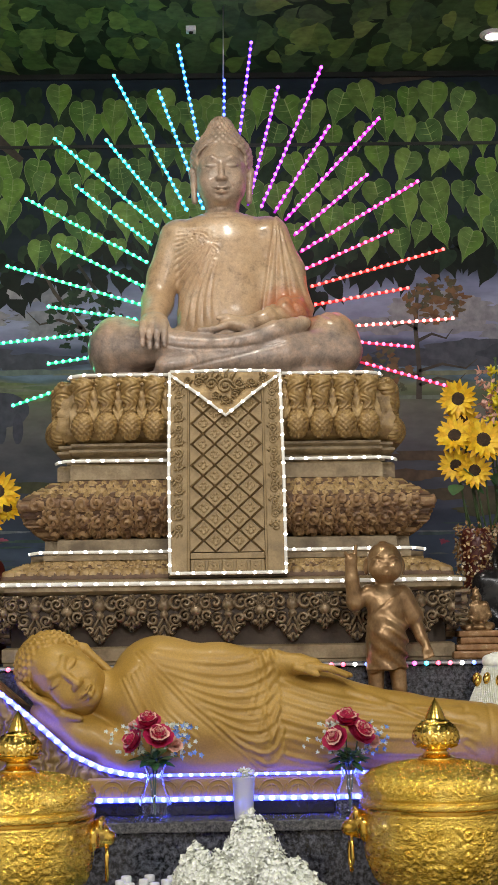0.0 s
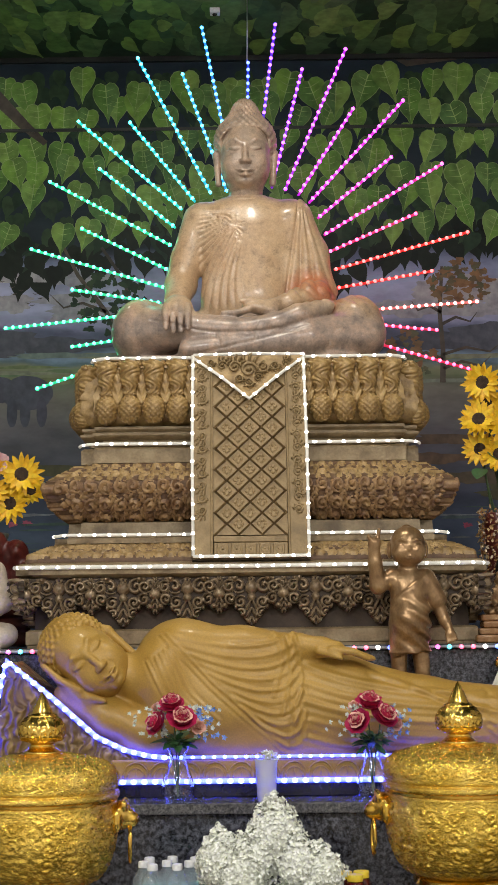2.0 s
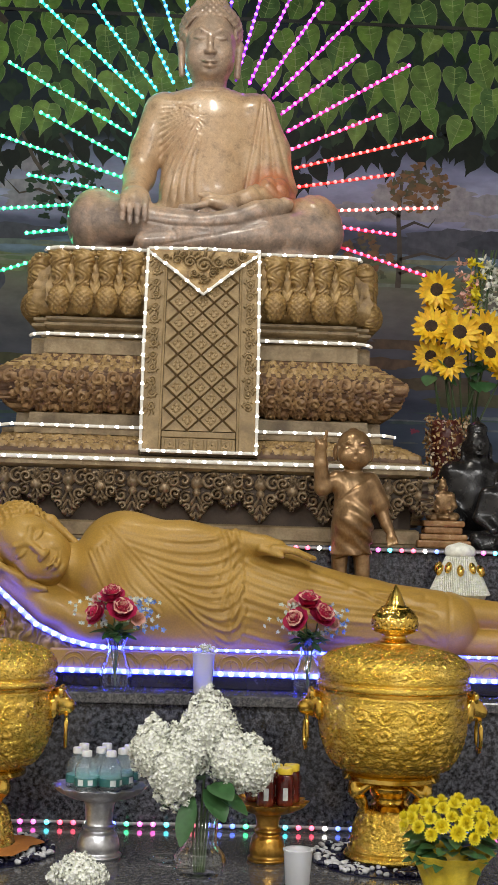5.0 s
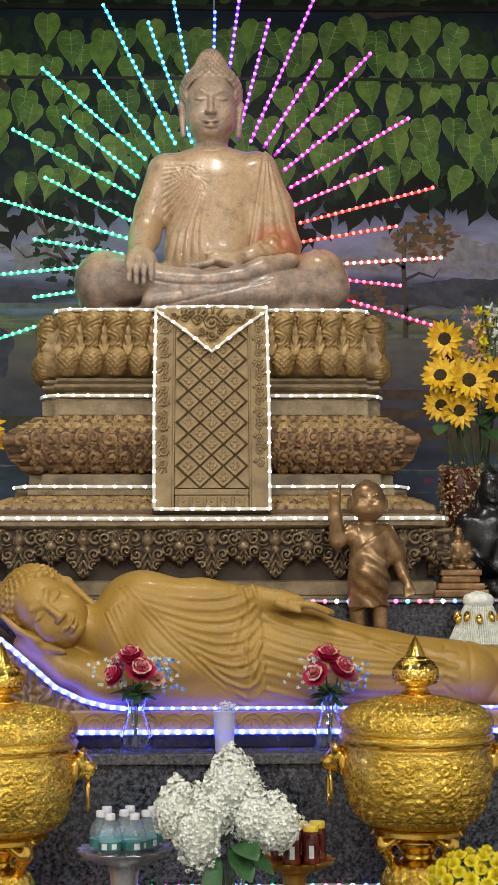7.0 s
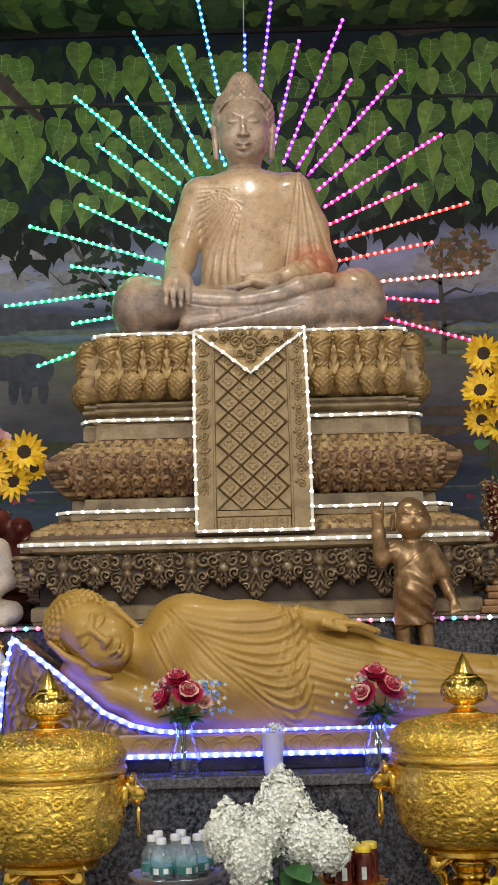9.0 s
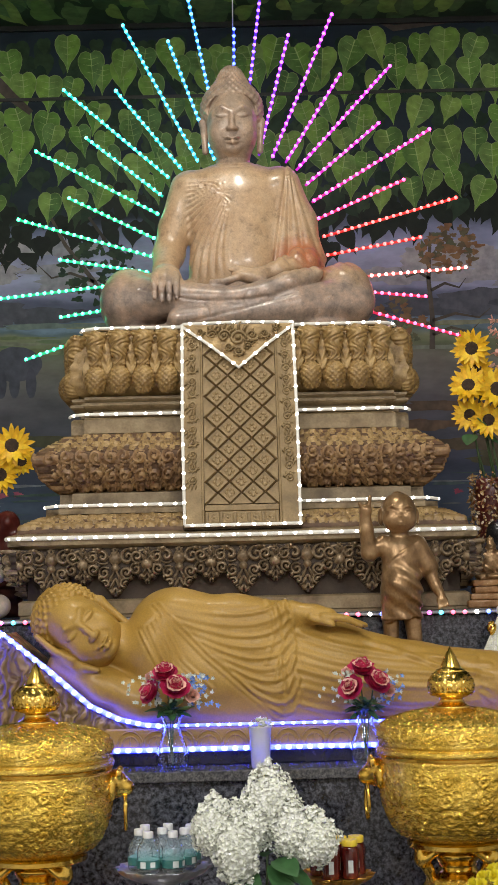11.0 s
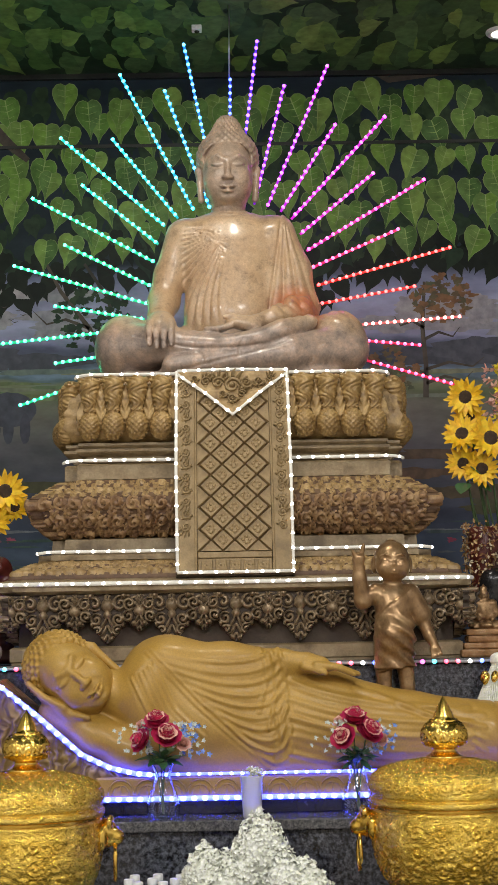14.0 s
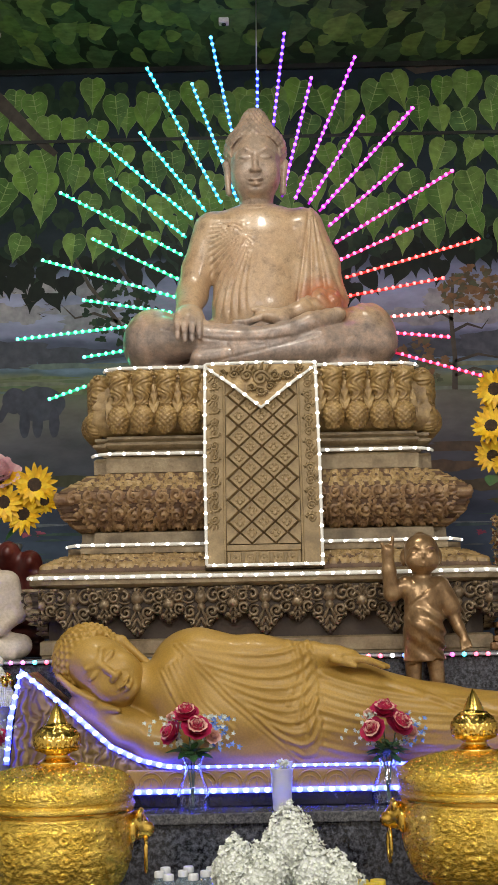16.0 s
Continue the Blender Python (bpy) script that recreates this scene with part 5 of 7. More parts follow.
def child_statue():
    c = Clay((-0.145, -0.12, -0.14), (0.16, 0.12, 0.48), 0.0034)
    c.egg((-0.0, -0.002, 0.4), (0.052, 0.055, 0.05), 0.0)
    c.egg((0.0, -0.016, 0.368), (0.042, 0.042, 0.042), 0.02)
    c.egg((-0.002, 0.0, 0.449), (0.014, 0.014, 0.006), 0.004)
    for s in (-1, 1):
        c.egg((s * 0.054, 0.005, 0.378), (0.009, 0.013, 0.026), 0.005)
        c.limbs([(s * 0.01, -0.057, 0.402), (s * 0.024, -0.055, 0.407), (s * 0.038, -0.043, 0.4)], [0.003, 0.0035, 0.002], 0.004)
        c.d += (0.004 * np.exp(-(((c.x - s * 0.022) / 0.014) ** 2 + ((c.z - 0.389) / 0.007) ** 2)) * (c.y < -0.02)).astype(np.float32)
        c.egg((s * 0.022, -0.05, 0.388), (0.01, 0.006, 0.0045), 0.001)
        c.egg((s * 0.026, -0.036, 0.366), (0.022, 0.021, 0.022), 0.025)
    c.limbs([(0, -0.054, 0.392), (0, -0.06, 0.377)], [0.0035, 0.006], 0.004)
    c.limbs([(-0.011, -0.057, 0.3585), (0, -0.061, 0.357), (0.011, -0.057, 0.3585)], [0.002, 0.0034, 0.002], 0.002)
    c.limbs([(-0.007, -0.058, 0.351), (0.007, -0.058, 0.351)], [0.0035, 0.0035], 0.002)
    c.limb((0, 0.005, 0.345), (0, 0.005, 0.31), 0.026, 0.03, 0.015)
    c.limb((-0.04, 0.0, 0.288), (0.045, 0.0, 0.286), 0.027, 0.027, 0.015)
    c.egg((0.0, -0.005, 0.24), (0.056, 0.047, 0.075), 0.025)
    c.egg((0.0, -0.022, 0.175), (0.054, 0.05, 0.055), 0.02)
    c.limbs([(0, -0.0, 0.16), (0.0, 0.0, 0.14)], [0.054, 0.056], 0.02)
    rad = np.hypot(c.x, c.y * 1.15)
    c.blend(np.maximum(rad - (0.057 - (c.z - 0.08) * 0.08), np.maximum(0.07 + 0.2 * c.x - c.z, c.z - 0.18)).astype(np.float32), 0.012)
    robe = np.clip((0.272 + 0.75 * c.x - c.z) / 0.006, 0, 1) * (c.z > 0.07)
    c.d -= (0.0045 * robe).astype(np.float32)
    fold = np.sin((c.x * 0.7 + c.z) * 150) * np.clip((0.26 - c.z) / 0.05, 0, 1) * np.clip((c.z - 0.03) / 0.02, 0, 1)
    c.d += (0.0048 * fold * np.clip((0.02 + c.x) / 0.06, 0.25, 1)).astype(np.float32)
    c.limbs([(-0.05, 0.0, 0.298), (-0.092, -0.01, 0.27), (-0.1, -0.02, 0.34), (-0.103, -0.025, 0.385)], [0.027, 0.025, 0.021, 0.017], 0.008)
    c.egg((-0.102, -0.028, 0.398), (0.02, 0.018, 0.02), 0.006)
    c.limb((-0.092, -0.03, 0.408), (-0.087, -0.032, 0.438), 0.007, 0.006, 0.003)
    c.limb((-0.112, -0.035, 0.405), (-0.12, -0.04, 0.418), 0.007, 0.006, 0.003)
    c.limbs([(0.05, 0.0, 0.29), (0.082, -0.004, 0.225)], [0.033, 0.033], 0.008)
    c.limbs([(0.082, -0.005, 0.225), (0.103, -0.02, 0.165), (0.116, -0.03, 0.138)], [0.022, 0.018, 0.013], 0.003)
    for i in range(4):
        c.limb((0.108 + 0.007 * i, -0.036, 0.125), (0.107 + 0.009 * i, -0.042, 0.1 + 0.003 * i), 0.0055, 0.0045, 0.002)
    c.egg((0.117, -0.033, 0.125), (0.017, 0.013, 0.015), 0.004)
    for s in (-1, 1):
        c.limbs([(s * 0.031 - 0.003, 0.0, 0.1), (s * 0.035, -0.006, 0.02), (s * 0.037, 0.004, -0.1)], [0.028, 0.023, 0.021], 0.002)
        c.egg((s * 0.038, -0.03, -0.118), (0.022, 0.045, 0.016), 0.01)
    return c.mesh("child_statue")


solo("child_statue", child_statue(), M["bronze"], "small bronze standing child statue with one arm raised", "statue", m=pose(0.472, 4.33, 1.34))
solo("statue_block", bm_mesh("statue_block", box_bm(0.40, 0.54, 4.27, 4.39, 1.022, 1.21, 0.004)), M["black"], "black lacquered block under the child statue", "plinth")

# ---- plinth of the reclining statue ----
rest = thing("statue_plinth", "gold painted plinth with leaf border and raised end", "plinth")
part("slab", bm_mesh("slab", box_bm(-0.4, 1.4, 4.10, 4.37, 1.062, 1.128, 0.006)), M["gold_robe"], rest)
part("skirting", bm_mesh("skirting", box_bm(-0.74, 1.4, 4.105, 4.37, 1.023, 1.061, 0.003)), M["black"], rest)
WEDGE = bmesh.new()
prof = [(-0.735, 1.063), (-0.30, 1.063), (-0.27, 1.135), (-0.36, 1.15), (-0.44, 1.185), (-0.56, 1.29), (-0.69, 1.4), (-0.70, 1.385)]
front = [WEDGE.verts.new((x, 4.105, z)) for x, z in prof]
back = [WEDGE.verts.new((x, 4.36, z)) for x, z in prof]
WEDGE.faces.new(front)
WEDGE.faces.new(list(reversed(back)))
for i in range(len(prof)):
    q = (i + 1) % len(prof)
    WEDGE.faces.new((front[i], back[i], back[q], front[q]))
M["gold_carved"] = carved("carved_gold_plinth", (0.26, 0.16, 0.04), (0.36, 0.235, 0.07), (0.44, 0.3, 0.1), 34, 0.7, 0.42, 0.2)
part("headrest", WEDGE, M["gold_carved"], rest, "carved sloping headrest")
ARCH = Batch()
for k in (0.0, 0.012):
    ARCH.tube([((0.036 - k) * math.cos(a * math.pi / 10), -0.001, (0.036 - k) * 1.15 * math.sin(a * math.pi / 10)) for a in range(11)], 0.0028, 5)
ARCH.tube([(0, -0.001, 0.004), (0, -0.001, 0.03)], 0.002, 5)
ARCH = ARCH.mesh("leaf_arch")
for i in range(23):
    part("leaf_arch", ARCH, M["gold_robe"], rest, "", Matrix.Translation((-0.33 + 0.074 * i, 4.099, 1.078)))
blue = "light rope glowing blue along the statue plinth"
light_rope([(-0.245, 4.093, 1.134), (1.35, 4.093, 1.134)], 0.03, blue, M["rope_blue"], M["bulb_blue"], 0.0045, 0.0052)
light_rope([(-0.38, 4.093, 1.068), (1.35, 4.093, 1.068)], 0.03, blue, M["rope_blue"], M["bulb_blue"], 0.0075, 0.0078)
light_rope([(-0.735, 4.097, 1.15), (-0.725, 4.097, 1.27), (-0.695, 4.097, 1.408), (-0.56, 4.097, 1.298), (-0.44, 4.097, 1.193), (-0.36, 4.097, 1.155), (-0.29, 4.095, 1.138), (-0.245, 4.093, 1.134)], 0.029, blue, M["rope_blue"], M["bulb_blue"], 0.0075, 0.0076)

# ---- golden bowls ----


def golden_bowl(at, turn):
    bowl = thing("alms_bowl", "large embossed golden bowl with domed lid and lion handles", "bowl", "golden bowls", at, turn)
    body = [(0.148, 0.235), (0.165, 0.26), (0.183, 0.31), (0.187, 0.36), (0.186, 0.4), (0.187, 0.412), (0.182, 0.42)]
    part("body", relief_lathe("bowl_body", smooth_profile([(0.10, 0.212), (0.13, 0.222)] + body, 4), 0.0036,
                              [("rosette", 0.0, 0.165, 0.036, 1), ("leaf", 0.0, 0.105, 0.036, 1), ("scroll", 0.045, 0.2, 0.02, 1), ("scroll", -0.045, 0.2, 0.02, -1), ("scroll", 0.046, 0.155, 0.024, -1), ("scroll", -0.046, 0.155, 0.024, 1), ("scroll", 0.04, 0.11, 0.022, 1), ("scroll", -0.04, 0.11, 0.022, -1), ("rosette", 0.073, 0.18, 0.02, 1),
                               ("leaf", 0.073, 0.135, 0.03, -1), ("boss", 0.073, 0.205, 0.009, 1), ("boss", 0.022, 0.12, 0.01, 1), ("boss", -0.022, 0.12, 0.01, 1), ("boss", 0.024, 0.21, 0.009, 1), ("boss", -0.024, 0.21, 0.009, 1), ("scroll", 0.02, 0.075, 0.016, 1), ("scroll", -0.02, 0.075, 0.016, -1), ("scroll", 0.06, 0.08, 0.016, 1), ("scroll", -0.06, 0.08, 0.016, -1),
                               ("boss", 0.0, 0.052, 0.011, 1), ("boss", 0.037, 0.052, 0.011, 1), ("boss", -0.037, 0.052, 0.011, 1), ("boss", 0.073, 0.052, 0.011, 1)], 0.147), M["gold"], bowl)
    part("band", lathe("bowl_band", [(0.15, 0.238), (0.156, 0.243), (0.158, 0.25), (0.155, 0.254), (0.15, 0.256)], 64), M["gold_plain"], bowl)
    part("stand_ring", lathe("stand_ring", [(0.0, 0.196), (0.118, 0.196), (0.124, 0.2), (0.124, 0.21), (0.118, 0.215), (0.0, 0.215)], 56), M["gold_plain"], bowl)
    part("stem", lathe("stem", smooth_profile([(0.07, 0.125), (0.052, 0.135), (0.047, 0.15), (0.055, 0.165), (0.06, 0.178), (0.05, 0.19), (0.055, 0.198)], 4), 40), M["gold_plain"], bowl)
    part("foot", relief_lathe("foot", smooth_profile([(0.112, 0.0), (0.116, 0.006), (0.112, 0.014), (0.104, 0.018), (0.106, 0.026), (0.1, 0.034), (0.094, 0.06), (0.084, 0.1), (0.07, 0.122), (0.055, 0.128)], 4), 0.004,
                              [("leaf", 0.0, 0.085, 0.04, 1), ("scroll", 0.024, 0.075, 0.017, 1), ("scroll", -0.024, 0.075, 0.017, -1), ("boss", 0.036, 0.1, 0.01, 1), ("boss", 0.036, 0.05, 0.009, 1), ("boss", 0.0, 0.13, 0.01, 1), ("scroll", 0.03, 0.122, 0.013, 1)], 0.073, 220), M["gold"], bowl)
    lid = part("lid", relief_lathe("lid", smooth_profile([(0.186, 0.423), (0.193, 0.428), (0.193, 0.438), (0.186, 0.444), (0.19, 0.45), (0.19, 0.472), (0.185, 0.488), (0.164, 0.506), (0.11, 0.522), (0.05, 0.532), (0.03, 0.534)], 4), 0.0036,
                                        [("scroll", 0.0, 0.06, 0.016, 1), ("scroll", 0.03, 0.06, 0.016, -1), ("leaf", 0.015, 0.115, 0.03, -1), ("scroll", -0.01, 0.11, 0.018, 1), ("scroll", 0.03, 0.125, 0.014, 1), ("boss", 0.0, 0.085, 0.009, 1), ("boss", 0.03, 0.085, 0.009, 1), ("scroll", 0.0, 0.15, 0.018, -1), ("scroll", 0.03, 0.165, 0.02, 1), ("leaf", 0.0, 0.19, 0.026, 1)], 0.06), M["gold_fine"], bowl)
    part("rim", lathe("rim", [(0.18, 0.415), (0.19, 0.418), (0.191, 0.424), (0.18, 0.427)], 64), M["gold_plain"], bowl)
    beads = Batch()
    for i in range(60):
        a = i * 2 * math.pi / 60
        beads.ball((0.178 * math.cos(a), 0.178 * math.sin(a), 0.488), 0.0075, 6, 4, (1, 1, 0.8))
    part("bead_border", beads.mesh("bead_border"), M["gold_plain"], lid)["kind"] = "stuff"
    part("finial", relief_lathe("finial", smooth_profile([(0.045, 0.53), (0.046, 0.538), (0.034, 0.546), (0.03, 0.556), (0.042, 0.562), (0.053, 0.572), (0.056, 0.586), (0.054, 0.602), (0.044, 0.616), (0.034, 0.622), (0.033, 0.627), (0.027, 0.632), (0.021, 0.646), (0.011, 0.667), (0.0, 0.686)], 4), 0.0045, [("leaf", 0.0, 0.075, 0.026, -1), ("leaf", 0.022, 0.09, 0.022, -1), ("boss", 0.022, 0.062, 0.008, 1), ("leaf", 0.0, 0.118, 0.016, -1)], 0.044, 160, 0.0022), M["gold_plain"], lid)
    part("finial_ring", lathe("finial_ring", [(0.05, 0.566), (0.056, 0.57), (0.059, 0.574), (0.056, 0.578), (0.05, 0.58)], 36), M["gold_plain"], lid)
    c = Clay((-0.04, -0.06, -0.05), (0.05, 0.06, 0.06), 0.004)
    c.egg((0.0, 0, 0.005), (0.028, 0.03, 0.036), 0.0)
    c.egg((0.025, 0, -0.005), (0.02, 0.02, 0.02), 0.01)
    for s in (-1, 1):
        c.egg((0.008, s * 0.024, 0.032), (0.01, 0.01, 0.014), 0.005)
        c.egg((0.024, s * 0.013, 0.014), (0.007, 0.007, 0.007), 0.003)
        c.egg((-0.01, s * 0.03, -0.005), (0.014, 0.014, 0.03), 0.008)
    mask = c.mesh("lion_mask")
    ring = tube("ring", [(0.012 * math.sin(a * 0.524) * 0.4, 0.019 * math.sin(a * 0.524), -0.042 + 0.03 * math.cos(a * 0.524)) for a in range(12)], 0.0042, 8, True)
    for ang in (180, 0):
        m = pose(0, 0, 0.375, 0, 0, ang) @ pose(0.198, 0, 0)
        head_part = part("handle", mask, M["gold_plain"], bowl, "lion mask handle", m)
        part("ring", ring, M["gold_plain"], head_part, "", pose(0.022, 0, -0.004, 0, 0, 18) @ Matrix.Diagonal((1.2, 1.25, 1.45, 1)))
    f = Clay((-0.05, -0.05, -0.005), (0.07, 0.05, 0.11), 0.0045)
    f.limbs([(0.0, 0, 0.0), (0.012, 0, 0.03), (0.03, 0, 0.06), (0.036, 0, 0.085)], [0.01, 0.012, 0.019, 0.014], 0.01)
    f.egg((0.042, 0, 0.095), (0.016, 0.013, 0.012), 0.006)
    f.limb((0.05, 0, 0.094), (0.062, 0, 0.088), 0.006, 0.003, 0.004)
    for s in (-1, 1):
        f.limbs([(0.024, s * 0.015, 0.06), (0.0, s * 0.034, 0.085), (-0.006, s * 0.04, 0.1)], [0.01, 0.01, 0.005], 0.006)
    figure = f.mesh("foot_figure")
    for ang in (200, 320, 80):
        part("support_figure", figure, M["gold_plain"], bowl, "", pose(0, 0, 0.112, 0, 0, ang) @ pose(0.068, 0, 0))
    return bowl


bowl = golden_bowl((0.515, 3.65, 0.668), 0)
copy_thing(bowl, pose(-0.528, 3.65, 0.655))

# ---- scenery painted on the wall ----


def paint_blob(batch, x, z, rx, rz, seed, rough=0.25, n=40, lift=0.0015):
    r = random.Random(seed)
    ph = [r.uniform(0, 6.28) for i in range(4)]
    pts = []
    for i in range(n):
        a = 2 * math.pi * i / n
        k = 1 + rough * (0.5 * math.sin(3 * a + ph[0]) + 0.35 * math.sin(7 * a + ph[1]) + 0.3 * math.sin(13 * a + ph[2]))
        pts.append((x + rx * k * math.cos(a), WALL - 0.0003 - 0.3 * lift, z + rz * k * math.sin(a)))
    batch.add(pts, [tuple(range(n))])


def paint_stroke(batch, pts, widths, lift=0.007):
    v = []
    for i, (x, z) in enumerate(pts):
        a, b = pts[max(0, i - 1)], pts[min(len(pts) - 1, i + 1)]
        d = math.hypot(b[0] - a[0], b[1] - a[1])
        nx, nz = -(b[1] - a[1]) / d, (b[0] - a[0]) / d
        w = widths[i]
        v += [(x + nx * w, WALL - 0.0003 - 0.3 * lift, z + nz * w), (x - nx * w, WALL - 0.0003 - 0.3 * lift, z - nz * w)]
    batch.add(v, [(2 * i, 2 * i + 1, 2 * i + 3, 2 * i + 2) for i in range(len(pts) - 1)])


M["paint_hill"] = island_paint("painted_hills", [(0.07, 0.075, 0.105), (0.09, 0.095, 0.125), (0.055, 0.06, 0.085)])
M["paint_cloud"] = island_paint("painted_cloud", [(0.32, 0.31, 0.36), (0.38, 0.36, 0.4), (0.27, 0.27, 0.33)])
M["paint_field"] = island_paint("painted_field", [(0.2, 0.21, 0.095), (0.11, 0.18, 0.1), (0.26, 0.24, 0.13), (0.13, 0.19, 0.2)])
M["paint_bank"] = island_paint("painted_bank", [(0.14, 0.085, 0.055), (0.10, 0.07, 0.05), (0.07, 0.085, 0.04)])
M["paint_water"] = island_paint("painted_ripple", [(0.14, 0.165, 0.205), (0.2, 0.22, 0.26), (0.08, 0.115, 0.13), (0.06, 0.11, 0.08)])
hills, clouds, fields, bank, water, trunks, autumn, grey, pink, foliage = (Batch() for i in range(10))
rng = random.Random(21)
for i in range(26):
    s = rng.choice((-1, 1))
    paint_blob(clouds, s * rng.uniform(0.65, 1.5), rng.uniform(2.78, 2.98), rng.uniform(0.06, 0.18), rng.uniform(0.015, 0.045), i, 0.3, lift=0.001 + 0.00006 * i)
for x, z, rx, rz in ((-1.1, 2.69, 0.22, 0.06), (-0.8, 2.68, 0.2, 0.035), (-1.4, 2.7, 0.25, 0.05), (1.05, 2.7, 0.2, 0.06), (1.35, 2.7, 0.25, 0.07), (0.8, 2.68, 0.2, 0.04)):
    paint_blob(hills, x, z, rx, rz, int(x * 100), 0.18, lift=0.0028 + 0.0002 * abs(x))
for i in range(34):
    paint_blob(fields, rng.uniform(-1.5, 1.5), rng.uniform(2.5, 2.64), rng.uniform(0.08, 0.3), rng.uniform(0.005, 0.014), 50 + i, 0.3, lift=0.0032 + 0.00006 * i)
for i in range(130):
    paint_blob(water, rng.uniform(-1.5, 1.5), rng.uniform(1.6, 1.98), rng.uniform(0.03, 0.16), rng.uniform(0.002, 0.007), 150 + i, 0.3, lift=0.0014 + 0.00006 * i)
for x, z, rx, rz in ((0.98, 2.1, 0.24, 0.03), (1.15, 2.04, 0.2, 0.035), (0.75, 2.18, 0.2, 0.025), (0.9, 2.26, 0.25, 0.02), (1.2, 2.3, 0.2, 0.03), (-1.0, 2.15, 0.4, 0.03)):
    paint_blob(bank, x, z, rx, rz, int(z * 1000), 0.3, lift=0.0056 + 0.0004 * z)
# tree with rust coloured crown, bare branches below
paint_stroke(trunks, [(0.815, 2.5), (0.82, 2.64), (0.81, 2.8), (0.825, 3.0)], [0.012, 0.01, 0.009, 0.006])
for s, z, ln in ((1, 2.62, 0.2), (1, 2.56, 0.16), (-1, 2.6, 0.14), (1, 2.75, 0.12), (-1, 2.8, 0.1)):
    paint_stroke(trunks, [(0.818, z), (0.818 + s * ln * 0.5, z + 0.03), (0.818 + s * ln, z + 0.01), (0.818 + s * ln * 1.25, z + 0.05)], [0.007, 0.006, 0.004, 0.001])
for i in range(70):
    a, q = rng.uniform(0, 6.28), rng.random() ** 0.5
    paint_blob(autumn, 0.9 + 0.13 * q * math.cos(a), 2.93 + 0.1 * q * math.sin(a), rng.uniform(0.008, 0.024), rng.uniform(0.008, 0.018), 300 + i, 0.5, 14, 0.0075 + 0.00005 * i)
for i in range(40):
    a, q = rng.uniform(0, 6.28), rng.random() ** 0.5
    paint_blob(autumn, 0.68 + 0.1 * q * math.cos(a), 2.62 + 0.14 * q * math.sin(a), rng.uniform(0.01, 0.024), rng.uniform(0.008, 0.02), 400 + i, 0.5, 14, 0.0075 + 0.00005 * i)
# leaning tree on the other bank
paint_stroke(trunks, [(-0.5, 2.4), (-0.52, 2.65), (-0.6, 2.82), (-0.72, 2.98), (-0.78, 3.1)], [0.02, 0.014, 0.01, 0.008, 0.006])
paint_stroke(trunks, [(-0.46, 2.4), (-0.47, 2.7), (-0.52, 2.95), (-0.62, 3.1)], [0.016, 0.01, 0.008, 0.006])
paint_stroke(trunks, [(-0.6, 2.82), (-0.7, 2.86), (-0.78, 2.84), (-0.84, 2.9)], [0.008, 0.006, 0.004, 0.001])
for i in range(60):
    a, q = rng.uniform(0, 6.28), rng.random() ** 0.5
    paint_blob(foliage, -0.58 + 0.16 * q * math.cos(a), 2.86 + 0.14 * q * math.sin(a), rng.uniform(0.01, 0.025), rng.uniform(0.008, 0.02), 500 + i, 0.5, 14, 0.0075 + 0.00005 * i)
paint_stroke(trunks, [(-1.25, 3.95), (-1.1, 3.8), (-0.95, 3.64), (-0.86, 3.56)], [0.035, 0.03, 0.022, 0.012], 0.0102)
paint_stroke(trunks, [(0.62, 3.95), (0.7, 3.9), (0.95, 3.93)], [0.012, 0.014, 0.01], 0.0102)
# the large grey beast of the picture as one plain rounded shape, small marks for birds, pink water flowers
for x, z, rx, rz in ((-0.93, 2.475, 0.105, 0.075), (-1.035, 2.49, 0.055, 0.055)):
    paint_blob(grey, x, z, rx, rz, 7, 0.04, lift=0.0068 + 0.0004 * x)
for x in (-0.995, -0.94, -0.87):
    paint_blob(grey, x, 2.395, 0.022, 0.065, 9, 0.04, lift=0.0072 + 0.0004 * x)
paint_stroke(grey, [(-1.07, 2.47), (-1.1, 2.41), (-1.14, 2.39)], [0.018, 0.014, 0.01])
for x, z in ((-1.0, 2.93), (-0.96, 2.915), (-0.99, 2.9), (-1.04, 2.955), (-0.9, 2.9), (-0.88, 2.88), (-0.93, 2.86), (-0.915, 2.85)):
    for s in (-1, 1):
        paint_stroke(trunks, [(x, z), (x + s * 0.012, z + 0.005)], [0.002, 0.0005], 0.004)
for x, z in ((-0.93, 1.93), (-0.99, 1.925), (0.9, 1.9)):
    paint_blob(pink, x, z, 0.018, 0.01, 3, 0.5)
for batch, name, mat in ((clouds, "painted_cloud", "paint_cloud"), (hills, "painted_hill", "paint_hill"), (fields, "painted_field", "paint_field"), (water, "painted_water", "paint_water"), (bank, "painted_bank", "paint_bank"),
                         (trunks, "painted_tree", "paint_trunk"), (autumn, "painted_crown", "paint_autumn"), (grey, "painted_shape", "paint_grey"), (pink, "painted_flower", "paint_pink"), (foliage, "painted_crown", "leaf_dark")):
    part(name, batch.mesh(name, False), M[mat], wall_north)["kind"] = "stuff"

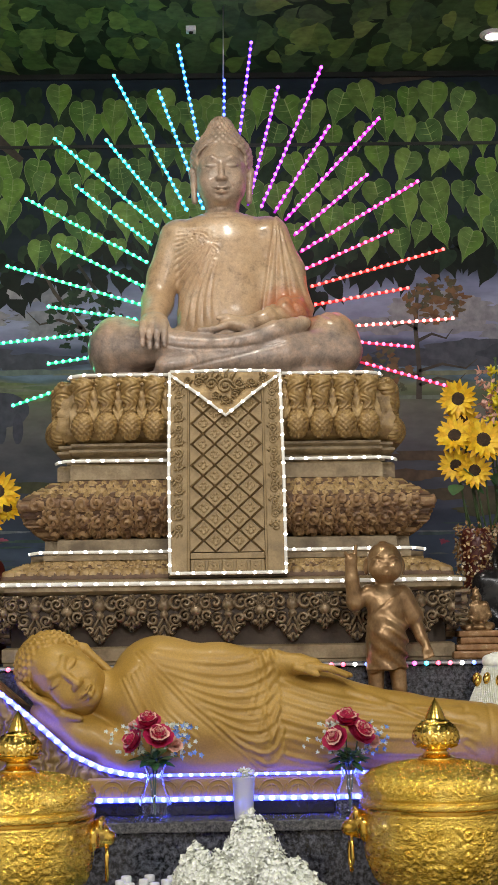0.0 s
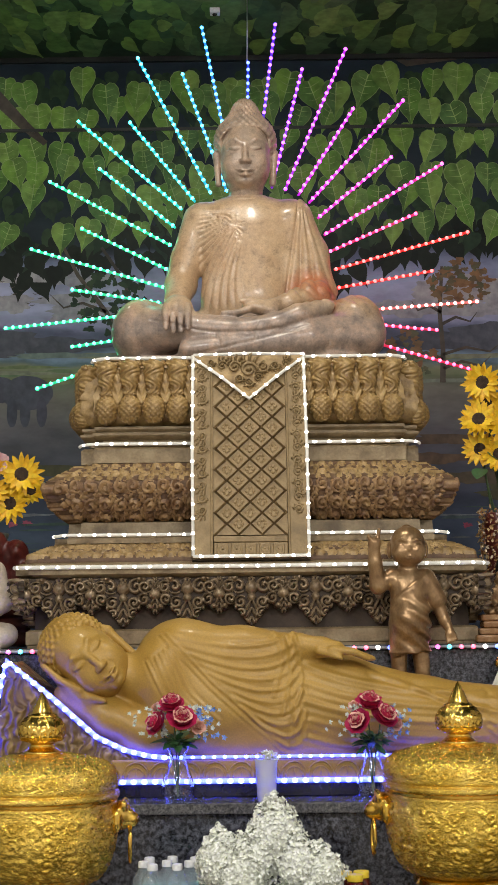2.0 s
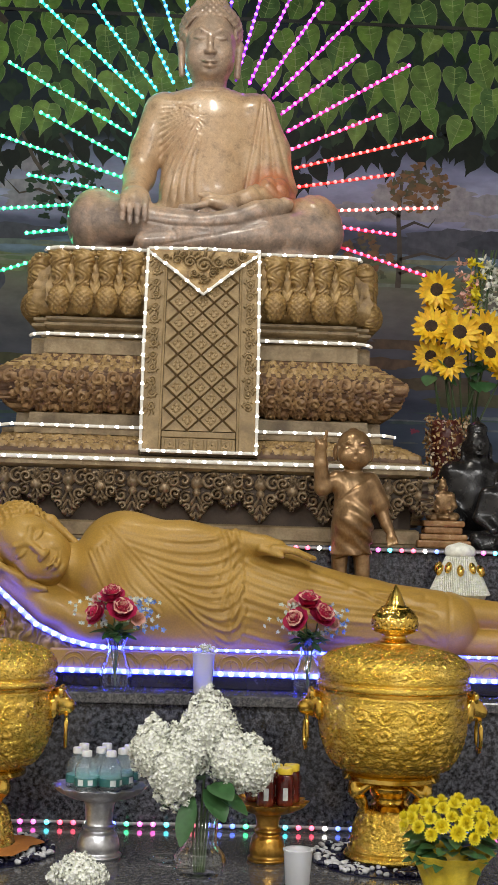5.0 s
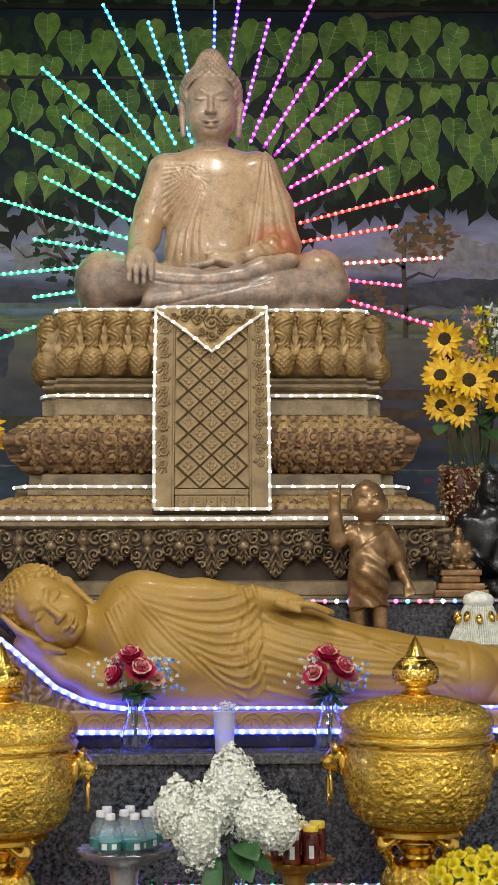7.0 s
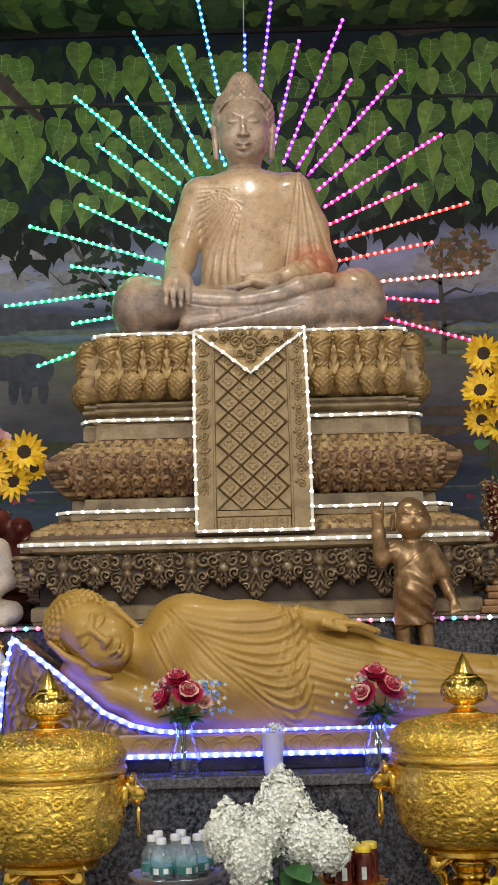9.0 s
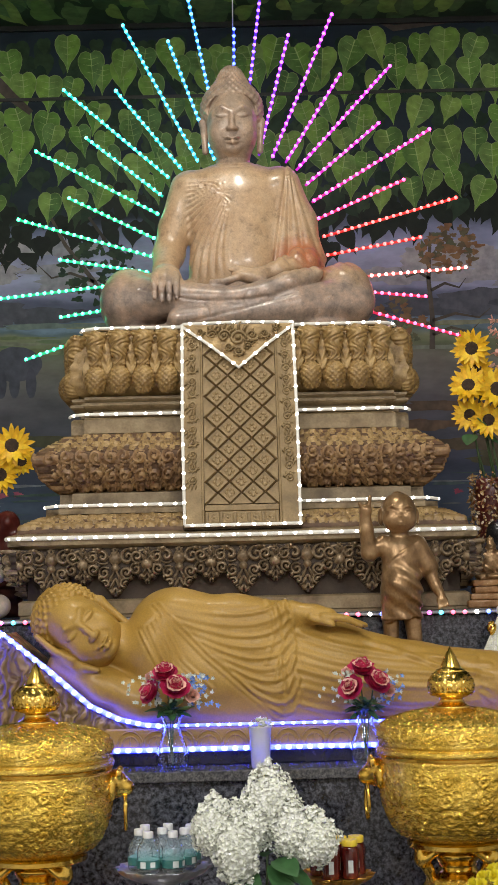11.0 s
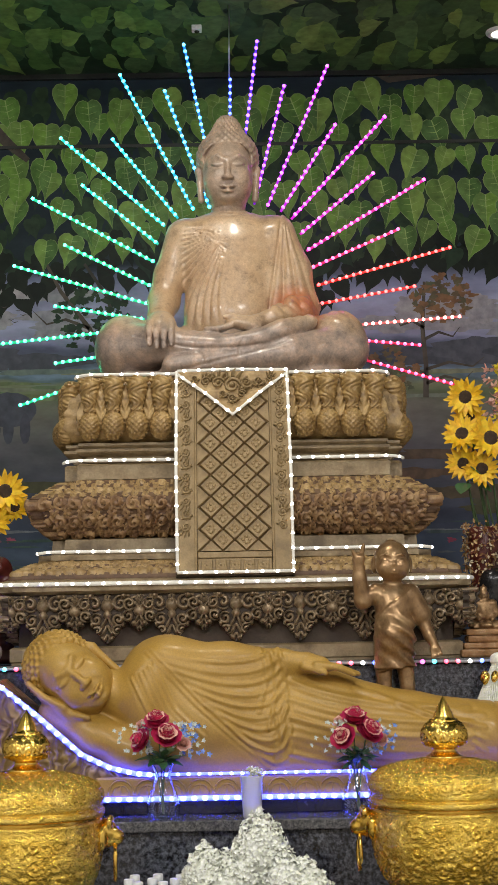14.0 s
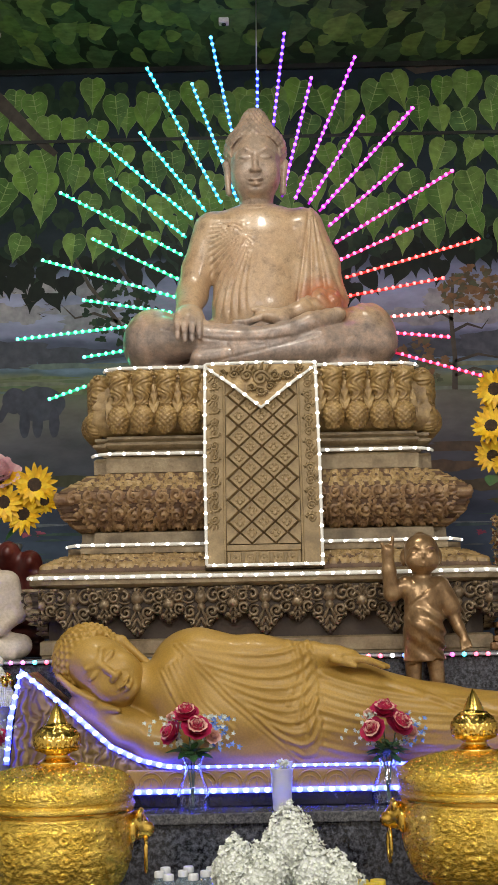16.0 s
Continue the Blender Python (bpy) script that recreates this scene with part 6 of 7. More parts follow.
# ---- ceiling fittings ----
M["plastic_white"] = surface("white_plastic", (0.68, 0.68, 0.67), (0.75, 0.75, 0.74), (0.8, 0.8, 0.79), 9, 0.4, 0, 0.03, 90)
M["lamp_face"] = glow("lamp_face", (1.0, 0.95, 0.85), 40)
for x, y in ((1.115, 5.55), (-1.085, 5.55)):
    spot = thing("ceiling_spotlight", "round white ceiling spotlight, lit", "ceiling light", "ceiling spotlights", (x, y, CEIL))
    part("ring", lathe("spot_ring", [(0.03, -0.012), (0.05, -0.014), (0.058, -0.006), (0.058, 0.0), (0.03, 0.0)], 32), M["plastic_white"], spot)
    part("lamp", lathe("spot_lamp", [(0.0, -0.0125), (0.034, -0.0125), (0.034, -0.006)], 24), M["lamp_face"], spot)
sensor = thing("smoke_sensor", "small white box sensor on the ceiling", "sensor", at=(-0.118, 5.46, CEIL))
part("housing", bm_mesh("housing", box_bm(-0.02, 0.02, -0.02, 0.02, -0.022, 0.0, 0.004)), M["plastic_white"], sensor)
part("nub", lathe("nub", [(0.0, -0.03), (0.008, -0.028), (0.01, -0.022), (0.01, -0.02)], 16), M["black"], sensor)
for px, py in PANEL_LIGHTS:
    panel_light = thing("ceiling_panel", "flat white ceiling light panel", "ceiling light", "ceiling panels", (px, py, CEIL))
    part("frame", bm_mesh("frame", box_bm(-0.62, 0.62, -0.32, 0.32, -0.03, 0.0, 0.004)), M["plastic_white"], panel_light)
    part("diffuser", bm_mesh("diffuser", box_bm(-0.58, 0.58, -0.28, 0.28, -0.036, -0.0305)), M["plastic_white"], panel_light)
for px, py in DOWNLIGHTS:
    down = thing("downlight", "small recessed ceiling downlight", "ceiling light", "downlights", (px, py, CEIL))
    part("ring", lathe("down_ring", [(0.05, -0.008), (0.09, -0.01), (0.095, 0.0), (0.05, 0.0)], 32), M["plastic_white"], down)

# ---- coloured fairy lights along the steps ----
FAIRY = [glow("fairy_%s" % n, c, 4.5) for n, c in (("red", (1, 0.05, 0.12)), ("white", (1, 0.95, 0.85)), ("blue", (0.06, 0.14, 1)), ("green", (0.03, 1, 0.35)), ("pink", (1, 0.08, 0.55)), ("cyan", (0.05, 0.8, 1)))]
M["clear_sleeve"] = surface("clear_sleeve", (0.3, 0.3, 0.32), (0.36, 0.36, 0.38), (0.42, 0.42, 0.44), 9, 0.25, 0, 0.02, 50)
rng = random.Random(12)
for y, z, label in ((4.378, TOP - 0.009, "string of coloured lights along the upper granite step"), (3.957, 0.672, "string of coloured lights at the foot of the riser")):
    ob = thing("fairy_lights", label, "light string", "coloured light strings")
    part("sleeve", tube("sleeve", [(-1.6 + 0.1 * i, y, z + 0.0015 * math.sin(i * 2.1)) for i in range(33)], 0.005, 6), M["clear_sleeve"], ob)
    for k in range(6):
        b = Batch()
        b.ball((0, 0, 0), 0.0072, 6, 4)
        b = b.mesh("bulb")
        for i in range(89):
            if (i * 7 + (i // 3) * 5) % 6 == k:
                part("bulb", b, FAIRY[k], ob, "", Matrix.Translation((-1.6 + 0.036 * i, y - 0.005, z)))

# ---- flowers ----


def petal_data(length, width, curl, n=5, m=3):
    """A pointed petal along +x, its face up, with a curl and a shallow trough."""
    v, f = [], []
    for i in range(n + 1):
        t = i / n
        w = width * math.sin(math.pi * min(0.97, 0.12 + 0.85 * t)) ** 0.8
        for j in range(m):
            s = (j / (m - 1) - 0.5) * 2
            v.append((length * t, s * w / 2, curl * length * t * t + 0.25 * w * s * s * 0.5))
    for i in range(n):
        for j in range(m - 1):
            a = i * m + j
            f.append((a, a + m, a + m + 1, a + 1))
    return v, f


def leafy(name, a, b, c, rough=0.5):
    n = Nodes(name)
    g = n.t.nodes.new("ShaderNodeNewGeometry")
    tone = n.ramp(g.outputs["Random Per Island"], [(0.0, a), (0.5, b), (1.0, c)])
    n.colour(n.mix(0.6, tone, n.ramp(n.noise(60, 3), [(0.3, (0.65, 0.65, 0.65)), (0.7, (1.2, 1.2, 1.2))]), "MULTIPLY"))
    n.set(Roughness=rough, Subsurface_Weight=0.0)
    return n.m


M["sun_petal"] = leafy("sunflower_petal", (0.8, 0.43, 0.01), (0.88, 0.55, 0.015), (0.92, 0.63, 0.03))
M["sun_disc"] = surface("sunflower_disc", (0.018, 0.009, 0.004), (0.04, 0.02, 0.009), (0.08, 0.045, 0.018), 60, 0.8, 0, 0.8, 300)
M["green_leaf"] = leafy("green_leaf", (0.03, 0.085, 0.025), (0.045, 0.125, 0.04), (0.07, 0.16, 0.06), 0.4)
M["stem"] = leafy("flower_stem", (0.05, 0.09, 0.03), (0.06, 0.1, 0.035), (0.07, 0.12, 0.04))
M["white_petal"] = leafy("white_petal", (0.8, 0.82, 0.66), (0.86, 0.87, 0.78), (0.9, 0.9, 0.87))
M["crimson"] = leafy("crimson_petal", (0.46, 0.012, 0.07), (0.56, 0.02, 0.1), (0.64, 0.045, 0.16))
M["peach"] = leafy("peach_petal", (0.8, 0.4, 0.32), (0.85, 0.5, 0.4), (0.85, 0.55, 0.45))
M["pink_petal"] = leafy("pink_petal", (0.7, 0.2, 0.45), (0.78, 0.32, 0.55), (0.8, 0.45, 0.6))
M["pale_pink"] = leafy("pale_pink_petal", (0.75, 0.42, 0.45), (0.8, 0.5, 0.52), (0.84, 0.6, 0.6))
M["blue_petal"] = leafy("blue_petal", (0.1, 0.2, 0.55), (0.16, 0.3, 0.7), (0.3, 0.45, 0.75))
M["yellow_petal"] = leafy("yellow_petal", (0.75, 0.6, 0.01), (0.84, 0.7, 0.02), (0.88, 0.78, 0.06))
M["spray"] = leafy("pale_spray", (0.5, 0.56, 0.48), (0.6, 0.65, 0.56), (0.7, 0.72, 0.66))


def facing(at, normal, spin=0.0, scale=1.0):
    q = Vector(normal).to_track_quat("Z", "Y")
    return Matrix.LocRotScale(at, q, (scale, scale, scale)) @ pose(0, 0, 0, 0, 0, spin)


def sunflower_meshes():
    r = random.Random(3)
    b = Batch()
    for ring, (n, ln, lift, z) in enumerate(((17, 0.062, 0.12, 0.0), (15, 0.052, 0.4, 0.004))):
        for i in range(n):
            v, f = petal_data(ln * r.uniform(0.9, 1.08), 0.02, r.uniform(-0.05, 0.2) + lift * 0.4)
            b.add(v, f, pose(0, 0, z, r.uniform(-12, 12), -8 * ring - r.uniform(0, 8), 360 * (i + 0.5 * ring) / n + r.uniform(-5, 5)) @ Matrix.Translation((0.014, 0, 0)))
    disc = lathe("disc", smooth_profile([(0.0, 0.012), (0.012, 0.013), (0.022, 0.012), (0.0265, 0.006), (0.026, -0.003), (0.0, -0.006)][::-1], 4), 24)
    return b.mesh("petals"), disc


SUN_PETALS, SUN_DISC = sunflower_meshes()


def sunflower(parent, at, normal, spin, scale=1.0):
    p = part("petals", SUN_PETALS, M["sun_petal"], parent, "yellow sunflower petals", facing(at, normal, spin, 0.92 * scale))
    part("disc", SUN_DISC, M["sun_disc"], p, "dark brown seed disc")
    return p


def broad_leaf(batch, a, b, width, droop=0.15):
    a, b = Vector(a), Vector(b)
    d = b - a
    side = d.cross(Vector((0, -0.3, 1))).normalized()
    n = 6
    v, f = [], []
    for i in range(n + 1):
        t = i / n
        w = width * math.sin(math.pi * min(0.98, 0.05 + 0.93 * t)) ** 0.75 / 2
        c = a + d * t + Vector((0, 0, -droop * d.length * t * t))
        up = side.cross(d).normalized()
        v += [c - side * w + up * w * 0.3, c, c + side * w + up * w * 0.3]
    for i in range(n):
        for j in range(2):
            q = i * 3 + j
            f.append((q, q + 1, q + 4, q + 3))
    batch.add(v, f)




def leaf_part(parent, a, b, width, droop=0.15):
    one = Batch()
    broad_leaf(one, a, b, width, droop)
    return part("leaf", one.mesh("leaf"), M["green_leaf"], parent)


bouquet = thing("sunflower_bouquet", "bunch of artificial sunflowers on tall green stems", "flowers", at=(0.86, 4.78, 1.80))
rng = random.Random(31)
for i, (x, y, z, s) in enumerate(((0.784, 4.75, 2.297, 1.0), (0.798, 4.77, 2.226, 0.92), (0.764, 4.73, 2.168, 1.0), (0.854, 4.71, 2.15, 1.1), (0.77, 4.76, 2.074, 0.9), (0.828, 4.74, 2.052, 0.92), (0.945, 4.73, 2.165, 1.02), (0.957, 4.72, 2.085, 1.0), (1.02, 4.76, 2.03, 0.95))):
    sunflower(bouquet, (x - 0.86, y - 4.78, z - 1.8), (rng.uniform(-0.35, 0.35), -1, rng.uniform(-0.1, 0.45)), rng.uniform(0, 360), s)
    foot = Vector((0.0 + rng.uniform(-0.03, 0.03) + (x - 0.86) * 0.25, 0.0, 0.0))
    part("stem", tube("stem", [foot, foot.lerp(Vector((x - 0.86, y - 4.76, z - 1.8)), 0.5) + Vector((0, 0.01, 0)), Vector((x - 0.86, y - 4.765, z - 1.8))], 0.0035, 6), M["stem"], bouquet)
for i in range(9):
    a = Vector((rng.uniform(-0.09, 0.1), -0.02, rng.uniform(0.17, 0.28)))
    leaf_part(bouquet, a, a + Vector((rng.uniform(-0.08, 0.08), -0.03, -0.03)), rng.uniform(0.05, 0.07))

spire = thing("flower_spire", "tall spray of yellow, pink and white blossoms", "flowers", at=(0.93, 4.86, 1.8))
rng = random.Random(14)
for col, n, spread in (("yellow_petal", 70, 0.05), ("peach", 40, 0.06), ("white_petal", 55, 0.045)):
    b = Batch()
    for i in range(n):
        t = rng.random()
        c = Vector(({"yellow_petal": 0.0, "peach": -0.035, "white_petal": 0.055}[col] + rng.gauss(0, 0.014), rng.uniform(-0.03, 0.03), 0.34 + 0.28 * t))
        for k in range(4):
            v, f = petal_data(rng.uniform(0.014, 0.024), 0.011, 0.3, 3, 3)
            b.add(v, f, Matrix.Translation(c) @ pose(0, 0, 0, rng.uniform(-70, 70), rng.uniform(-60, 60), rng.uniform(0, 360)))
    part("blossom_spray", b.mesh("blossom_spray"), M[col], spire)["kind"] = "stuff"
b = Batch()
for i in range(6):
    b.tube([(rng.uniform(-0.02, 0.02), 0, 0), (rng.uniform(-0.05, 0.07), 0, 0.35), (rng.uniform(-0.06, 0.08), 0, 0.66)], 0.0028, 5)
part("stalk_bunch", b.mesh("stalk_bunch"), M["stem"], spire)

M["flake"] = leafy("glittering_flake", (0.2, 0.06, 0.03), (0.45, 0.3, 0.12), (0.72, 0.62, 0.46), 0.25)
M["mahogany"] = surface("dark_red_wood", (0.05, 0.008, 0.006), (0.09, 0.016, 0.012), (0.15, 0.035, 0.025), 14, 0.3, 0, 0.2, 90)
pot = thing("ornamental_pot", "slim pot covered in glittering gold and red leaf flakes", "pot", at=(0.838, 4.80, TOP))
part("core", lathe("pot_core", smooth_profile([(0.035, 0.0), (0.04, 0.1), (0.05, 0.25), (0.058, 0.36), (0.05, 0.42), (0.035, 0.425)], 4), 28), M["mahogany"], pot)
b = Batch()
for i in range(1500):
    z = rng.uniform(0.02, 0.44)
    r = 0.036 + 0.03 * math.sin(min(1, z / 0.38) * 1.5) + rng.uniform(-0.003, 0.009)
    a = rng.uniform(0, 6.28)
    v, f = petal_data(rng.uniform(0.009, 0.018), 0.009, 0.2, 2, 3)
    b.add(v, f, pose(r * math.cos(a), r * math.sin(a), z, rng.uniform(-180, 180), rng.uniform(-180, 180), rng.uniform(0, 360)))
part("flake_cover", b.mesh("flake_cover", False), M["flake"], pot)["kind"] = "stuff"

# ---- small statues beside the pedestal ----


def small_seated(step=0.006):
    """A plain seated figure 0.40 high."""
    c = Clay((-0.16, -0.11, -0.005), (0.16, 0.1, 0.43), step)
    c.egg((0, 0, 0.325), (0.042, 0.046, 0.056), 0.0)
    c.egg((0, 0.004, 0.38), (0.034, 0.034, 0.024), 0.01)
    c.limb((0, 0.004, 0.395), (0, 0.004, 0.42), 0.012, 0.004, 0.01)
    for s in (-1, 1):
        c.egg((s * 0.045, 0.004, 0.31), (0.007, 0.01, 0.03), 0.004)
        c.egg((s * 0.017, -0.041, 0.332), (0.01, 0.006, 0.005), 0.004)
        c.limbs([(s * 0.085, 0, 0.235), (s * 0.115, 0.0, 0.14), (s * 0.06, -0.06, 0.085)], [0.032, 0.026, 0.018], 0.014)
        c.limbs([(s * 0.05, 0.01, 0.045), (s * 0.125, -0.02, 0.042)], [0.045, 0.036], 0.02)
        c.limbs([(s * 0.12, -0.035, 0.036), (-s * 0.04, -0.085, 0.03)], [0.032, 0.02], 0.01)
    c.limbs([(0, -0.044, 0.33), (0, -0.052, 0.315)], [0.004, 0.006], 0.005)
    c.egg((0, -0.043, 0.298), (0.014, 0.006, 0.005), 0.004)
    c.limb((0, 0, 0.29), (0, 0, 0.25), 0.026, 0.03, 0.014)
    c.limb((-0.07, 0, 0.24), (0.07, 0, 0.24), 0.032, 0.032, 0.03)
    c.egg((0, 0, 0.16), (0.085, 0.055, 0.1), 0.04)
    c.block((0, -0.01, 0.012), (0.12, 0.07, 0.014), 0.01, 0.02)
    return c.mesh("small_seated")


FIGURE = small_seated()
solo("seated_statue", FIGURE, M["black"], "black lacquered seated statue in front of the flower pot", "statue", m=pose(0.905, 4.62, TOP) @ Matrix.Diagonal((1, 1, 1.02, 1)))
FIGURE2 = FIGURE.copy()
FIGURE2.materials.clear()
solo("seated_statue", FIGURE2, M["black"], "small glossy black seated statue beside the larger one", "statue", m=pose(0.97, 4.47, TOP) @ Matrix.Diagonal((0.72, 0.6, 0.72, 1)))
FIGURE3 = FIGURE.copy()
FIGURE3.materials.clear()
M["amber"] = surface("amber_resin", (0.2, 0.09, 0.03), (0.33, 0.17, 0.07), (0.45, 0.27, 0.13), 25, 0.25, 0.1, 0.3, 120)
shrine = thing("amber_shrine", "tiered amber coloured shrine block with stepped edges", "shrine", at=(0.775, 4.5, TOP))
for i, (w, h) in enumerate(((0.085, 0.025), (0.074, 0.02), (0.06, 0.022), (0.066, 0.02))):
    z = sum((0.025, 0.02, 0.022, 0.02)[:i])
    part("tier", bm_mesh("tier", box_bm(-w, w, -w * 0.7, w * 0.7, z + 0.0003, z + h, 0.006)), M["amber"], shrine)
solo("figurine", FIGURE3, M["bronze"], "tiny bronze seated figurine on an amber base", "statue", m=pose(0.775, 4.5, TOP + 0.0875) @ Matrix.Diagonal((0.34, 0.34, 0.33, 1)))
M["cream_stone"] = surface("cream_stone", (0.42, 0.34, 0.25), (0.52, 0.43, 0.33), (0.6, 0.52, 0.42), 12, 0.5, 0, 0.15, 120)
FIGURE4 = FIGURE.copy()
FIGURE4.materials.clear()
solo("seated_statue", FIGURE4, M["cream_stone"], "cream stone seated statue beside the carved pedestal", "statue", m=pose(-0.885, 4.5, TOP))
hood = Clay((-0.16, -0.08, -0.005), (0.16, 0.08, 0.4), 0.007)
for i, (x, z) in enumerate(((0, 0.33), (0.07, 0.3), (-0.07, 0.3), (0.1, 0.24), (-0.1, 0.24), (0.1, 0.17), (-0.1, 0.17))):
    hood.egg((x, -0.02, z), (0.042, 0.035, 0.05), 0.012)
    hood.egg((x * 1.05, -0.05, z + 0.01), (0.018, 0.018, 0.022), 0.006)
hood.egg((0, 0.0, 0.2), (0.09, 0.04, 0.13), 0.02)
for k in range(3):
    hood.limb((-0.1 + 0.01 * k, 0, 0.03 + 0.042 * k), (0.1 - 0.01 * k, 0, 0.03 + 0.042 * k), 0.028, 0.028, 0.006)
solo("hooded_statue", hood.mesh("hooded"), M["mahogany"], "dark red wooden statue of a coiled hood with many heads", "statue", m=pose(-0.835, 4.7, TOP))
vase_w = solo("vase", lathe("white_vase", smooth_profile([(0.05, 0.0), (0.06, 0.08), (0.05, 0.22), (0.045, 0.33), (0.055, 0.375), (0.045, 0.37), (0.04, 0.3)], 4), 32), M["plastic_white"], "tall white vase holding a mixed bouquet", "vase", m=pose(-0.87, 4.83, TOP))
mixed = thing("mixed_bouquet", "bunch of sunflowers with a pale pink bloom and green leaves", "flowers", at=(-0.85, 4.8, 1.8))
for i, (x, y, z, s) in enumerate(((-0.752, 4.7, 2.0, 1.05), (-0.79, 4.71, 1.905, 1.0), (-0.855, 4.69, 1.945, 1.0), (-0.87, 4.7, 2.02, 0.9), (-0.73, 4.76, 1.95, 0.8))):
    sunflower(mixed, (x + 0.85, y - 4.8, z - 1.8), (rng.uniform(-0.2, 0.4), -1, rng.uniform(-0.1, 0.4)), rng.uniform(0, 360), s)
for i in range(14):
    a = Vector((rng.uniform(-0.05, 0.06), -0.03, rng.uniform(0.05, 0.18)))
    leaf_part(mixed, a, a + Vector((rng.uniform(-0.07, 0.07), -0.05, rng.uniform(-0.06, 0.03))), rng.uniform(0.03, 0.055))


def ruffled(radius, n, seed, depth=0.7, width=1.1):
    """A full round blossom of cupped petals, facing +z."""
    r = random.Random(seed)
    b = Batch()
    for ring in range(5):
        t = ring / 4
        for i in range(max(4, int(n * (1 - 0.5 * t)))):
            ln = radius * (1.0 - 0.55 * t) * r.uniform(0.9, 1.1)
            v, f = petal_data(ln, radius * width * (1 - 0.45 * t), 0.25 + 0.8 * t, 4, 4)
            b.add(v, f, pose(0, 0, radius * 0.12 * ring, 0, -12 - 58 * t * depth, 360 * i / max(4, int(n * (1 - 0.5 * t))) + r.uniform(-14, 14) + 30 * ring))
    return b.mesh("bloom")


BLOOM = ruffled(0.036, 10, 5, 0.45, 1.25)
CORE = ruffled(0.022, 10, 9, 0.75, 1.1)
BIG_BLOOM = ruffled(0.075, 14, 6)
part("bloom", BIG_BLOOM, M["pale_pink"], mixed, "large pale pink bloom", facing((-0.02, -0.08, 0.225), (0.1, -0.8, 0.6)))

# ---- posies in glass vases ----


def clear_glass(name, tint=(0.95, 0.97, 0.96), ior=1.45):
    n = Nodes(name)
    n.set(Base_Color=rgba(tint), Roughness=0.03, IOR=ior, Transmission_Weight=1.0)
    return n.m


M["glass"] = clear_glass("clear_glass")
M["frosted"] = clear_glass("frosted_plastic", (0.93, 0.94, 0.96))
M["frosted"].node_tree.nodes["Principled BSDF"].inputs["Transmission Weight"].default_value = 0.55
M["frosted"].node_tree.nodes["Principled BSDF"].inputs["Roughness"].default_value = 0.35


def shell(outer, thick=0.0022):
    """An open vessel: the outer profile, then back down inside."""
    return [(0.0, outer[0][1])] + list(outer) + [(max(0.001, r - thick), z) for r, z in reversed(outer[1:])] + [(max(0.001, outer[0][0] - thick), outer[0][1] + thick * 2), (0.0, outer[0][1] + thick * 2)]


def posy(at, turn, seed):
    r = random.Random(seed)
    vase = thing("posy_vase", "clear fluted glass vase with crimson artificial peonies and small blossoms", "vase with flowers", "posy vases", at, turn)
    out = smooth_profile([(0.03, 0.0), (0.04, 0.006), (0.044, 0.03), (0.038, 0.065), (0.024, 0.1), (0.02, 0.115), (0.025, 0.135), (0.034, 0.148)], 3)
    g = part("vase", lathe("posy_glass", shell(out), 32, True, lambda a, z: 1 + 0.035 * math.cos(a * 10)), M["glass"], vase, "clear glass")
    g.visible_shadow = False
    for k, (x, y, z, q, nrm) in enumerate(((0.012, -0.035, 0.212, 1.25, (0.15, -0.75, 0.75)), (-0.045, -0.02, 0.205, 1.1, (-0.8, -0.55, 0.5)), (-0.012, -0.01, 0.247, 1.2, (-0.15, -0.45, 0.95)))):
        bl = part("peony", BLOOM, M["crimson"], vase, "crimson peony", facing((x, y, z), nrm, 40 * k, q))
        part("peony_centre", CORE, M["peach"], bl, "peach pink centre", Matrix.Translation((0, 0, 0.021)) @ Matrix.Diagonal((1.12, 1.12, 0.75, 1)))
        part("stem", tube("stem", [(0.0, 0.0, 0.012), (x * 0.3, y * 0.3, 0.12), (x, y + 0.01, z - 0.01)], 0.002, 5), M["stem"], vase)
    part("small_bloom", CORE, M["pink_petal"], vase, "small pink bloom", facing((0.056, -0.025, 0.2), (0.3, -1, 0.3), 0, 1.1))
    part("small_bloom", CORE, M["pink_petal"], vase, "small pink bloom", facing((-0.055, 0.0, 0.25), (-0.5, -0.7, 0.5), 0, 0.8))
    for col, n, size, cx, cz, sx, sz in (("blue_petal", 22, 0.009, 0.055, 0.21, 0.045, 0.045), ("spray", 90, 0.0075, 0.0, 0.215, 0.06, 0.045)):
        b = Batch()
        for i in range(n):
            s = r.choice((-1, 1)) if col == "spray" else 1
            c = Vector((cx + s * abs(r.gauss(0, 1)) * sx * 0.7 + (0.03 * s if col == "spray" else 0), r.uniform(-0.03, 0.02), cz + r.uniform(-1, 1) * sz))
            for k in range(5):
                v, f = petal_data(size * r.uniform(0.7, 1.1), size * 0.6, 0.3, 2, 3)
                b.add(v, f, Matrix.Translation(c) @ pose(0, 0, 0, r.uniform(50, 110), 0, 0) @ pose(0, 0, 0, 0, 0, 72 * k + r.uniform(-10, 10)))
        part("blossom_spray", b.mesh("blossom_spray"), M[col], vase)["kind"] = "stuff"
    b = Batch()
    for i in range(34):
        a = r.uniform(0, 6.28)
        p = Vector((0.012 * math.cos(a), 0.012 * math.sin(a), r.uniform(0.14, 0.17)))
        q = p + Vector((r.uniform(0.03, 0.065) * math.cos(a), r.uniform(0.02, 0.05) * math.sin(a), r.uniform(-0.015, 0.035)))
        broad_leaf(b, p, q, r.uniform(0.015, 0.026), 0.2)
    part("foliage", b.mesh("foliage"), M["green_leaf"], vase)["kind"] = "stuff"
    return vase


